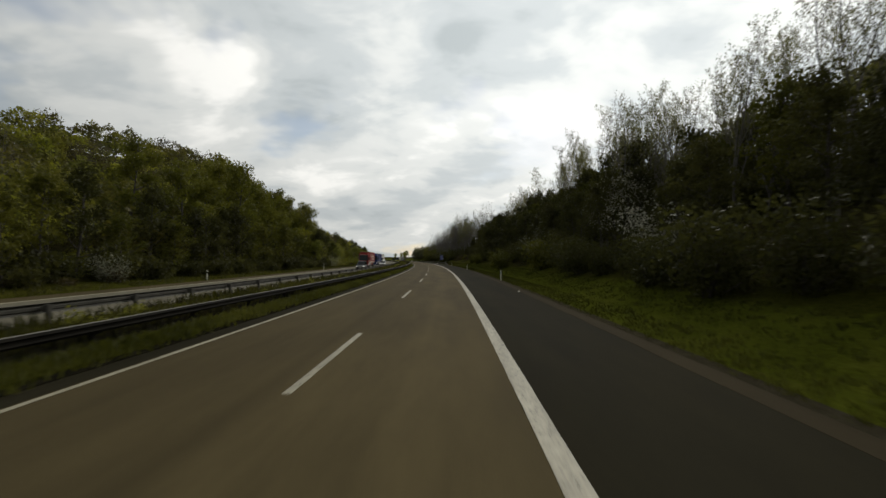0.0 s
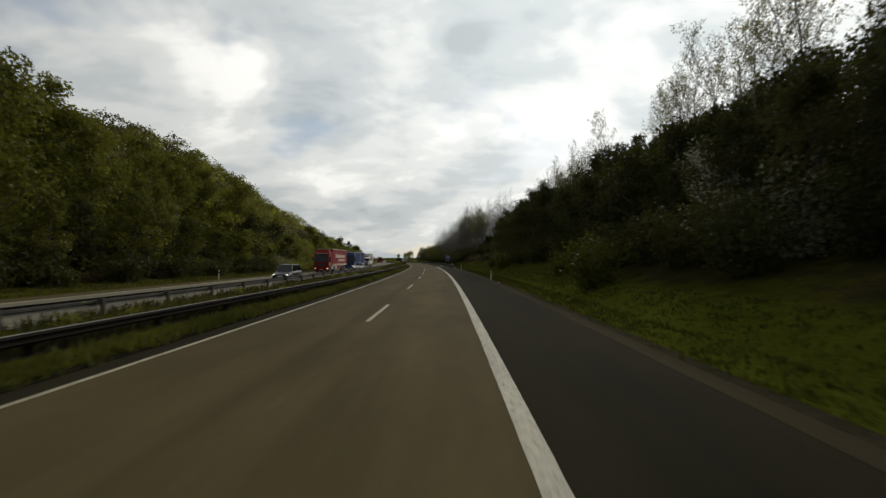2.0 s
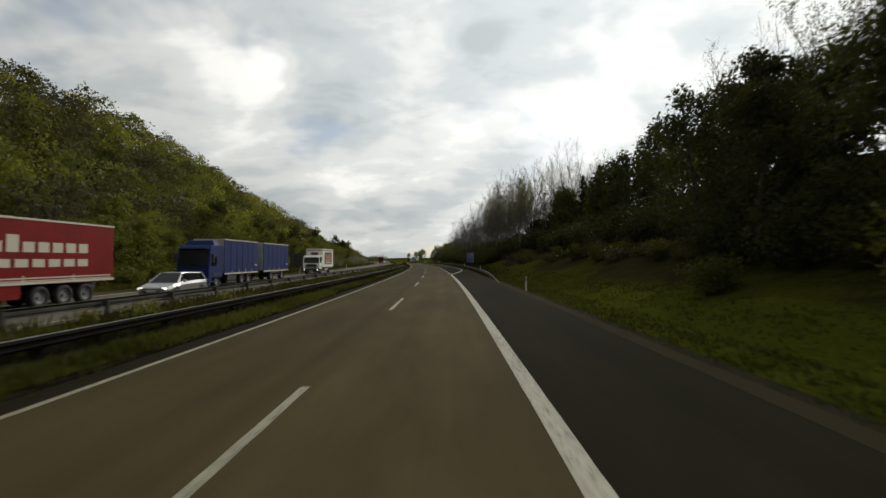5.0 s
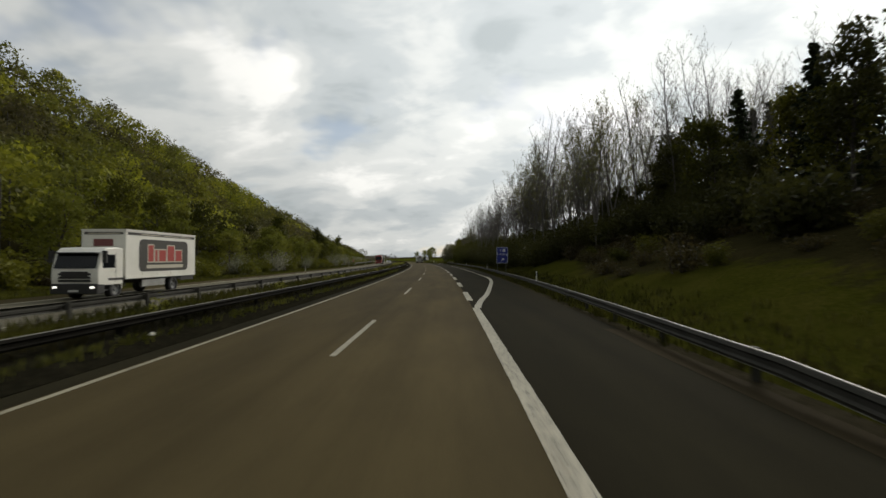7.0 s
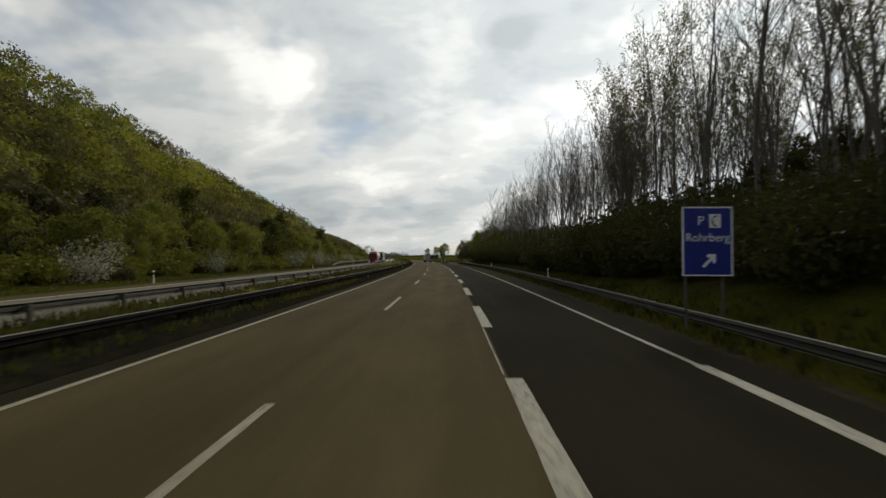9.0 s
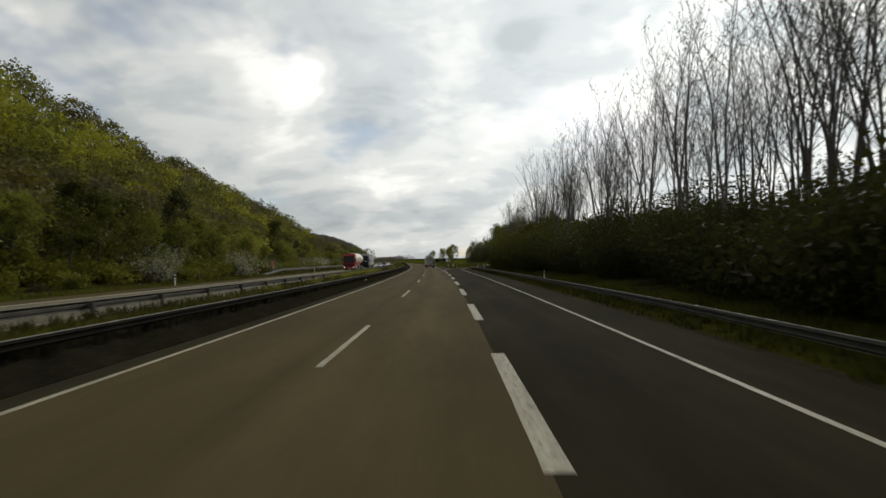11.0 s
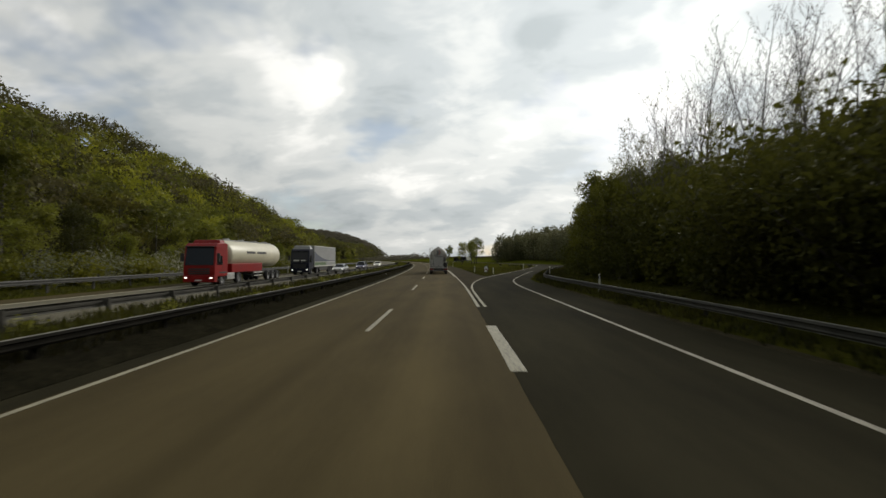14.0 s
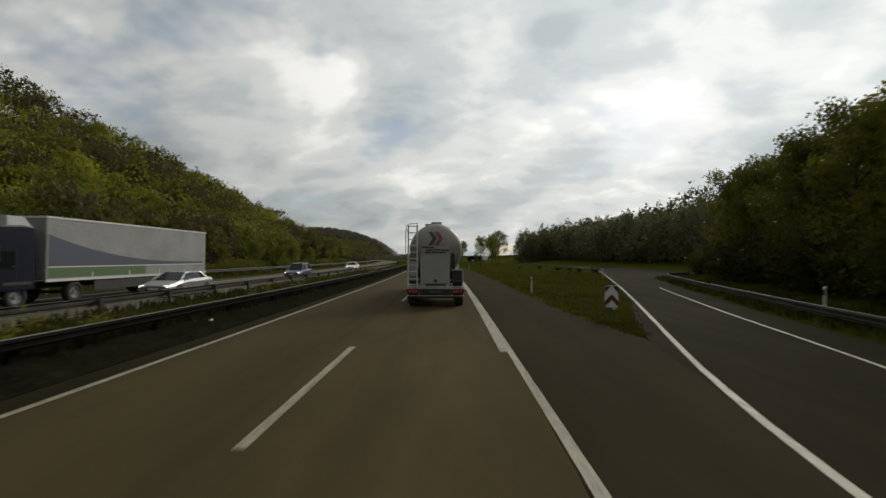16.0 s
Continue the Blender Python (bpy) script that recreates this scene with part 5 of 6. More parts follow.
def truck_cab(root, paint, y_front, high, bumper_mat=None, long=2.2):
    """Forward-control cab with its nose at y_front, facing +y."""
    yb, w = y_front - long, 1.24
    body = Shape()
    outline = [(yb, 0.75), (yb, high), (yb + 0.5, high + 0.06), (y_front - 0.55, high), (y_front - 0.28, high - 0.25), (y_front - 0.02, 1.62), (y_front, 1.2), (y_front - 0.03, 0.75)]
    body.loft([[(-w, y, z) for y, z in outline], [(w, y, z) for y, z in outline]])
    cab = part("cab", body, paint, root, bevel=0.06)
    part("windscreen", Shape().add([(-1.12, y_front - 0.06, 1.66), (1.12, y_front - 0.06, 1.66), (1.08, y_front - 0.30, high - 0.30), (-1.08, y_front - 0.30, high - 0.30),
                                    (-1.12, y_front + 0.005, 1.66), (1.12, y_front + 0.005, 1.66), (1.08, y_front - 0.235, high - 0.30), (-1.08, y_front - 0.235, high - 0.30)],
                                   [(0, 1, 2, 3), (7, 6, 5, 4), (0, 4, 5, 1), (2, 6, 7, 3), (1, 5, 6, 2), (3, 7, 4, 0)]), GLASS, cab)
    for k in range(3):
        part("grille_slat", Shape().box(-0.85, 0.85, y_front - 0.02, y_front + 0.02, 0.95 + k * 0.17, 1.07 + k * 0.17), CHASSIS, cab)
    part("sun_visor", Shape().box(-1.1, 1.1, y_front - 0.3, y_front + 0.02, high - 0.30, high - 0.24), CHASSIS, cab)
    part("bumper", Shape().box(-1.24, 1.24, y_front - 0.5, y_front + 0.06, 0.32, 0.86), bumper_mat or paint, root, bevel=0.05)
    for sx in (-1, 1):
        part("headlight", Shape().box(sx * 0.98 - 0.1, sx * 0.98 + 0.1, y_front + 0.05, y_front + 0.08, 0.62, 0.72), LAMP_ON, root, "lit headlamp", bevel=0.01)
        part("side_window", Shape().box(min(sx * 1.235, sx * 1.25), max(sx * 1.235, sx * 1.25), y_front - 1.25, y_front - 0.35, 1.68, 2.4), GLASS, cab)
        mir = part("mirror", Shape().box(min(sx * 1.32, sx * 1.55), max(sx * 1.32, sx * 1.55), y_front - 0.28, y_front - 0.16, 1.95, 2.6), CHASSIS, root, bevel=0.02)
        part("mirror_arm", Shape().tube([(sx * 1.2, y_front - 0.3, 2.55), (sx * 1.42, y_front - 0.22, 2.55)], [0.02, 0.02], 6), CHASSIS, mir)
        part("wheel_arch", Shape().box(min(sx * 0.95, sx * 1.25), max(sx * 0.95, sx * 1.25), y_front - 2.0, y_front - 0.75, 1.0, 1.12), CHASSIS, root)
        part("door_handle", Shape().box(min(sx * 1.24, sx * 1.27), max(sx * 1.24, sx * 1.27), y_front - 1.25, y_front - 1.1, 1.75, 1.8), CHASSIS, cab)
        part("door_seam", Shape().box(min(sx * 1.238, sx * 1.246), max(sx * 1.238, sx * 1.246), y_front - 1.34, y_front - 1.32, 0.9, 2.5), CHASSIS, cab)
        part("cab_step", Shape().box(min(sx * 1.0, sx * 1.25), max(sx * 1.0, sx * 1.25), y_front - 0.72, y_front - 0.3, 0.46, 0.52), CHASSIS, root)
        part("wiper", Shape().tube([(sx * 0.15, y_front + 0.02, 1.68), (sx * 0.75, y_front - 0.02, 1.80)], [0.015, 0.01], 5), CHASSIS, cab)
    part("number_plate", Shape().box(-0.26, 0.26, y_front + 0.06, y_front + 0.075, 0.42, 0.53), PLATE, root)
    for sx in (-1.02, 1.02):
        add_wheel(root, TRUCK_WHEEL, sx, y_front - 1.4, 0.5)
    return cab


def running_gear(root, y0, y1, axles):
    part("chassis", Shape().box(-0.45, 0.45, y0, y1, 0.72, 1.0), CHASSIS, root)
    for y in axles:
        part("axle", Shape().tube([(-0.95, y, 0.5), (0.95, y, 0.5)], [0.07, 0.07], 8), CHASSIS, root)
        for sx in (-1.06, 1.06):
            add_wheel(root, TRUCK_WHEEL, sx, y, 0.5)


def cargo_box(root, mat, y0, y1, z0, z1, trim, w=1.27):
    box = part("cargo_box", Shape().box(-w, w, y0, y1, z0, z1), mat, root, bevel=0.03)
    for sx in (-1, 1):
        part("roof_rail", Shape().box(sx * w - 0.03, sx * w + 0.03, y0 - 0.01, y1 + 0.01, z1 - 0.06, z1 + 0.03), trim, box)
        part("side_rail", Shape().box(sx * w - 0.025, sx * w + 0.025, y0 - 0.01, y1 + 0.01, z0 - 0.1, z0 + 0.02), trim, box)
    part("front_rail", Shape().box(-w, w, y1 - 0.02, y1 + 0.03, z1 - 0.06, z1 + 0.03), trim, box)
    for k in range(1, 5):
        for sx in (-1, 1):
            y = y0 + (y1 - y0) * k / 5
            part("strap_buckle", Shape().box(sx * w - 0.015, sx * w + 0.015, y - 0.03, y + 0.03, z0 + 0.02, z0 + 0.28), trim, box)
    return box


# the side that shows to the median is the trucks' own left, x < 0
def red_semi(m, label):
    root = thing("articulated_lorry", m, label, "truck", "oncoming trucks")
    truck_cab(root, DARK_RED, 0.0, 3.35)
    part("roof_deflector", Shape().box(-1.15, 1.15, -2.1, -1.0, 3.35, 3.75, 0.2), DARK_RED, root, bevel=0.05)
    cargo_box(root, DARK_RED, -16.0, -2.7, 1.2, 3.95, LETTER)
    running_gear(root, -15.8, -1.0, (-4.4, -11.6, -12.9, -14.2))
    for y in (-6.2, -8.0):
        part("fuel_tank", Shape().box(-1.2, -0.6, y - 0.75, y + 0.75, 0.45, 0.95), ALU, root, bevel=0.06)
    part("side_skirt", Shape().box(-1.24, -1.2, -10.6, -7.0, 0.5, 1.1), DARK_RED, root)
    part("pale_stripe", Shape().box(-1.276, -1.272, -15.8, -2.9, 1.34, 1.40).box(-1.276, -1.272, -15.8, -2.9, 1.24, 1.28), LETTER, root)
    part("cab_stripe", Shape().box(-1.256, -1.245, -1.9, -0.4, 1.22, 1.27).box(-1.256, -1.245, -1.3, -0.2, 1.48, 1.53), LETTER, root)
    part("battery_box", Shape().box(-1.2, -0.6, -3.6, -2.9, 0.45, 1.0), PLATE, root, bevel=0.04)
    part("visor_stripe", Shape().box(-1.0, 1.0, -0.26, -0.215, 3.12, 3.17), LETTER, root)
    part("side_fairing", Shape().box(-1.22, -1.16, -2.7, -2.2, 0.9, 3.5), DARK_RED, root, bevel=0.02)
    bar_row(root, "lettering", LETTER, -1.275, -14.2, -5.2, 2.5, 2.95, 12, -1, 0.28, (11, 8, 5))
    bar_row(root, "lettering", LETTER, -1.275, -14.2, -7.6, 1.85, 2.2, 8, -1)
    return root


def drawbar_lorry(m):
    root = thing("drawbar_lorry", m, "blue curtain-side lorry pulling a blue drawbar trailer", "truck", "oncoming trucks")
    truck_cab(root, TARP_NAVY, 0.0, 3.3)
    part("roof_deflector", Shape().box(-1.15, 1.15, -2.1, -1.0, 3.3, 3.7, 0.2), TARP_NAVY, root, bevel=0.05)
    for y0, y1, axles in ((-9.4, -2.5, (-6.0, -7.4)), (-18.4, -10.9, (-13.2, -16.4))):
        box = cargo_box(root, TARP_NAVY, y0, y1, 1.05, 3.85, LETTER)
        part("front_wall", Shape().box(-1.22, 1.22, y1 + 0.004, y1 + 0.05, 1.1, 3.8), PANEL_GREY, box, "pale grey front wall", bevel=0.01)
        for k in range(1, 6):
            y = y0 + (y1 - y0) * k / 6
            part("curtain_fold", Shape().tube([(-1.272, y, 1.12), (-1.272, y, 3.76)], [0.02, 0.02], 6), TARP_NAVY, box)
        part("tail_label", Shape().box(-1.276, -1.268, y0 + 0.3, y0 + 0.7, 1.6, 1.75), LETTER, box)
        running_gear(root, y0 + 0.2, y1 - 0.2, axles)
    part("drawbar", Shape().box(-0.12, 0.12, -11.2, -9.0, 0.62, 0.76), CHASSIS, root)
    part("underrun_guard", Shape().box(-1.22, -1.18, -15.6, -14.0, 0.5, 0.6).box(-1.22, -1.18, -15.6, -14.0, 0.78, 0.88), CHASSIS, root)
    part("fuel_tank", Shape().box(-1.2, -0.6, -4.9, -3.2, 0.45, 1.0), CHASSIS, root, bevel=0.06)
    for x in (-1.0, 1.0):
        part("mud_flap", Shape().box(x - 0.2, x + 0.2, -17.2, -17.18, 0.2, 0.8), RUBBER, root)
    return root


def white_lorry(m):
    root = thing("box_lorry", m, "white two-axle box lorry with a dark printed side panel", "truck", "oncoming trucks")
    truck_cab(root, WHITE, 0.0, 2.75, CHASSIS, 1.9)
    part("front_sign", Shape().box(-0.55, 0.55, -2.03, -2.0, 2.9, 3.3), DECAL_RED, root)
    cargo_box(root, WHITE, -9.4, -2.05, 1.12, 3.84, WHITE)
    part("roof_band", Shape().box(-1.1, 1.1, -2.05, -2.035, 3.56, 3.70), BROWN, root, "dark brown band across the front of the body")
    part("lettering", Shape().box(-0.95, 0.9, -2.034, -2.026, 3.60, 3.655), LETTER, root)
    for a, b in ((-8.75, -7.5), (-7.3, -5.6), (-5.3, -3.4)):
        part("lettering", Shape().box(-1.283, -1.277, a, b, 3.60, 3.655), LETTER, root, "pale writing on the band")
    part("grille", Shape().box(-0.72, 0.72, 0.0, 0.03, 1.12, 1.5), CHASSIS, root, "black radiator grille", bevel=0.02)
    part("side_skirt", Shape().box(-1.24, -1.2, -9.2, -7.6, 0.72, 1.0), CHASSIS, root)
    part("roof_band", Shape().box(-1.276, -1.271, -9.25, -2.2, 3.55, 3.71), BROWN, root, "dark brown band below the roof")
    rim = []
    for cy, cz, a0 in ((-3.55, 3.0, 0), (-8.05, 3.0, 90), (-8.05, 1.75, 180), (-3.55, 1.75, 270)):
        rim += [(cy + 0.35 * math.cos(radians(a0 + k * 18)), cz + 0.35 * math.sin(radians(a0 + k * 18))) for k in range(6)]
    n = len(rim)
    panel = Shape().add([(-1.279, y, z) for y, z in rim] + [(-1.271, y, z) for y, z in rim],
                        [tuple(range(n)), tuple(range(2 * n - 1, n - 1, -1))] + [(i, i + n, (i + 1) % n + n, (i + 1) % n) for i in range(n)])
    part("panel_print", panel, BROWN, root, "dark brown panel with rounded corners")
    for a, b, z in ((-4.55, -4.05, 3.0), (-4.95, -4.72, 2.72), (-5.85, -5.12, 2.72), (-6.75, -6.02, 3.0), (-7.65, -6.92, 2.72)):
        part("logo_outline", Shape().box(-1.284, -1.2795, a - 0.07, b + 0.07, 1.93, z + 0.07), LETTER, root, "pale outline of the logo")
        part("logo_shape", Shape().box(-1.289, -1.2845, a, b, 2.0, z), LOGO_RED, root, "red block of the logo", bevel=0.002)
    part("logo_line", Shape().box(-1.285, -1.2795, -7.8, -3.9, 1.58, 1.8), LETTER, root)
    running_gear(root, -9.2, -1.0, (-6.8,))
    part("underrun_guard", Shape().box(-1.2, -1.16, -5.9, -3.6, 0.5, 0.9), ALU, root)
    return root


def tube_tank(root, mat, y0, y1, r, zc, name="tank", sides=28):
    rings = []
    n = 7
    prof = [(y0 + 0.0, 0.05 * r)] + [(y0 + 0.55 * (1 - math.cos(math.pi / 2 * i / n)), r * math.sin(math.pi / 2 * i / n)) for i in range(1, n + 1)]
    prof += [(y1 - 0.55 * (1 - math.cos(math.pi / 2 * i / n)), r * math.sin(math.pi / 2 * i / n)) for i in range(n, 0, -1)] + [(y1, 0.05 * r)]
    for y, q in prof:
        rings.append([(math.cos(2 * math.pi * k / sides) * q, y, zc + math.sin(2 * math.pi * k / sides) * q) for k in range(sides)])
    return part(name, Shape().loft(rings), mat, root, smooth=True)


def red_tanker(m):
    root = thing("tank_lorry", m, "cream silo tank trailer behind a red tractor", "truck", "oncoming trucks")
    truck_cab(root, RED, 0.0, 3.4)
    part("roof_deflector", Shape().box(-1.15, 1.15, -2.1, -1.1, 3.4, 3.7, 0.15), RED, root, bevel=0.05)
    tank = tube_tank(root, CREAM, -15.0, -2.7, 1.22, 2.55)
    part("walkway", Shape().box(-0.35, 0.35, -14.2, -3.4, 3.74, 3.82), ALU, tank)
    for y in (-4.5, -7.5, -10.5, -13.2):
        part("hatch", Shape().tube([(0, y, 3.7), (0, y, 3.95)], [0.28, 0.28], 14), ALU, tank)
    part("lower_skirt", Shape().box(-1.22, 1.22, -9.6, -3.0, 1.0, 1.75), RED, root, "dark red lower flank", bevel=0.05)
    part("lettering", Shape().box(-1.245, -1.22, -10.6, -8.4, 2.65, 2.85).box(-1.245, -1.22, -7.9, -6.0, 2.65, 2.85), DECAL_DARK, root)
    running_gear(root, -14.8, -1.0, (-4.4, -11.2, -12.5, -13.8))
    part("fuel_tank", Shape().box(-1.2, -0.6, -3.6, -2.2, 0.45, 1.0), ALU, root, bevel=0.06)
    part("underrun_guard", Shape().box(-1.22, -1.18, -9.6, -7.6, 0.55, 0.62).box(-1.22, -1.18, -9.6, -7.6, 0.85, 0.92), PLATE, root)
    return root


def curtain_semi(m):
    root = thing("curtain_side_lorry", m, "navy tractor with a grey curtain-side trailer printed blue and green", "truck", "oncoming trucks")
    truck_cab(root, NAVY, 0.0, 3.45)
    part("roof_deflector", Shape().box(-1.2, 1.2, -2.1, -0.9, 3.45, 3.9, 0.2), GREY_TARP, root, bevel=0.05)
    part("nose_lettering", Shape().box(-0.8, -0.2, 0.0, 0.012, 1.86, 2.02).box(0.05, 0.8, 0.0, 0.012, 1.86, 2.02), PLATE, root)
    cargo_box(root, GREY_TARP, -16.2, -2.7, 1.15, 3.98, PLATE)
    rings = Shape()
    ys = steps(-15.8, -2.8, 0.8)
    for a, b in zip(ys, ys[1:]):
        za, zb = 1.9 + 1.3 * ((a + 15.8) / 13) ** 3, 1.9 + 1.3 * ((b + 15.8) / 13) ** 3
        rings.add([(-1.276, a, 1.75), (-1.276, b, 1.75), (-1.276, b, zb), (-1.276, a, za), (-1.271, a, 1.75), (-1.271, b, 1.75), (-1.271, b, zb), (-1.271, a, za)],
                  [(3, 2, 1, 0), (4, 5, 6, 7), (0, 1, 5, 4), (2, 3, 7, 6)])
    part("wave_print", rings, TARP_BLUE, root, "slate blue wave")
    part("stripe_print", Shape().box(-1.277, -1.272, -9.5, -2.8, 1.22, 1.68), TARP_GREEN, root, "green stripe")
    part("edge_print", Shape().box(-1.278, -1.272, -15.8, -2.8, 1.69, 1.74), PLATE, root)
    running_gear(root, -16.0, -1.0, (-4.4, -11.8, -13.1, -14.4))
    part("side_skirt", Shape().box(-1.22, -1.18, -10.8, -5.6, 0.5, 1.05), CHASSIS, root)
    return root


def motor_car(m, paint, label, length=4.5, height=1.45, wagon=False):
    """A passenger car facing +y: shell, glasshouse, roof, wheels and lamps."""
    root = thing("car", m, label, "car", "oncoming cars")
    L, w = length, 0.89
    st = [(-L / 2, 0.45, 0.86, 0.80), (-L / 2 + 0.15, 0.28, 0.95, 0.95), (-L * 0.32, 0.22, 0.98, 1.0), (0.0, 0.20, 0.95, 1.0), (L * 0.2, 0.21, 0.93, 1.0), (L * 0.36, 0.24, 0.80, 0.98), (L / 2 - 0.12, 0.30, 0.68, 0.9), (L / 2, 0.42, 0.58, 0.75)]
    rings = []
    for y, zb, zt, q in st:
        x = w * q
        rings.append([(-x * 0.92, y, zb), (x * 0.92, y, zb), (x, y, zb + 0.12), (x, y, zt - 0.16), (x * 0.93, y, zt), (-x * 0.93, y, zt), (-x, y, zt - 0.16), (-x, y, zb + 0.12)])
    body = part("body", Shape().loft(rings), paint, root, smooth=False, bevel=0.02)
    back = -L * 0.47 if wagon else -L * 0.36
    g = [(back, 0.93, 0.82), (back + (0.25 if wagon else 0.55), height - 0.06, 0.66), (-0.1, height - 0.02, 0.68), (L * 0.08, height - 0.06, 0.67), (L * 0.25, 0.90, 0.80)]
    rings = [[(-x, y, 0.86), (x, y, 0.86), (x, y, 0.9), (x * 0.86, y, z), (-x * 0.86, y, z), (-x, y, 0.9)] for y, z, x in g]
    part("glasshouse", Shape().loft(rings), GLASS, root, "dark glazed upper body")
    roof = [[(-x * 0.9, y, z - 0.05), (x * 0.9, y, z - 0.05), (x * 0.84, y, z + 0.015), (-x * 0.84, y, z + 0.015)] for y, z, x in g[1:4]]
    part("roof", Shape().loft(roof), paint, root, bevel=0.015)
    for sx in (-1, 1):
        for (ya, za, xa), (yb, zb, xb) in ((g[0], g[1]), (g[3], g[4])):
            part("pillar", Shape().tube([(sx * xa, ya, 0.9), (sx * xb * 0.88, yb, zb)] if za < zb else [(sx * xb, yb, 0.9), (sx * xa * 0.88, ya, za)], [0.05, 0.04], 6), paint, root)
        part("headlight", Shape().box(sx * 0.64 - 0.11, sx * 0.64 + 0.11, L / 2 - 0.12, L / 2 - 0.02, 0.56, 0.67), LAMP_ON, root, "lit headlamp", bevel=0.01)
        part("mirror", Shape().box(min(sx * 0.88, sx * 1.04), max(sx * 0.88, sx * 1.04), L * 0.15, L * 0.15 + 0.1, 0.92, 1.06), paint, root, bevel=0.02)
        for y in (-L * 0.3, L * 0.3):
            add_wheel(root, CAR_WHEEL, sx * 0.79, y, 0.32)
            part("wheel_arch", Shape().tube([(sx * 0.80, y, 0.34), (sx * 0.896, y, 0.34)], [0.37, 0.37], 16), CHASSIS, root)
    part("grille", Shape().box(-0.42, 0.42, L / 2 - 0.06, L / 2 + 0.012, 0.36, 0.50), CHASSIS, root)
    part("number_plate", Shape().box(-0.26, 0.26, L / 2 + 0.0, L / 2 + 0.02, 0.44, 0.54), PLATE, root)
    return root


red_semi(on_road(109, -16.9, 0, 180), "red curtain-side lorry with pale lettering bars")
drawbar_lorry(on_road(135.7, -16.9, 0, 180))
white_lorry(on_road(170.0, -17.0, 0, 180))
red_tanker(on_road(340.5, -17.0, 0, 180))
curtain_semi(on_road(366.5, -16.9, 0, 180))
SILVER = worn("silver_car_paint", (0.24, 0.24, 0.235), (0.33, 0.33, 0.32), 1, (0.25, 0.4), 0.5, 60.0, 0.02, coat=0.4)
BLACK_CAR = worn("black_car_paint", (0.007, 0.007, 0.007), (0.014, 0.014, 0.014), 1, (0.3, 0.45), 0.0, 60.0, 0.02, coat=0.1, spec=0.25)
BLUE_CAR = worn("blue_car_paint", (0.035, 0.035, 0.085), (0.06, 0.06, 0.13), 1, (0.25, 0.4), 0.2, 60.0, 0.02, coat=0.4)
motor_car(on_road(80, -13.4, 0, 180), BLACK_CAR, "black estate car with lit headlamps on the oncoming carriageway", 4.6, 1.65, True)
motor_car(on_road(127, -13.3, 0, 180), SILVER, "silver hatchback with lit headlamps", 4.3, 1.47, True)
motor_car(on_road(375.5, -13.3, 0, 180), SILVER, "silver coupe with lit headlamps beside the curtain-side lorry", 4.7, 1.38)
motor_car(on_road(398, -13.4, 0, 180), BLUE_CAR, "blue people carrier with lit headlamps", 4.4, 1.62, True)
motor_car(on_road(430, -13.4, 0, 180), WHITE, "white car with lit headlamps far down the road", 4.4, 1.45)


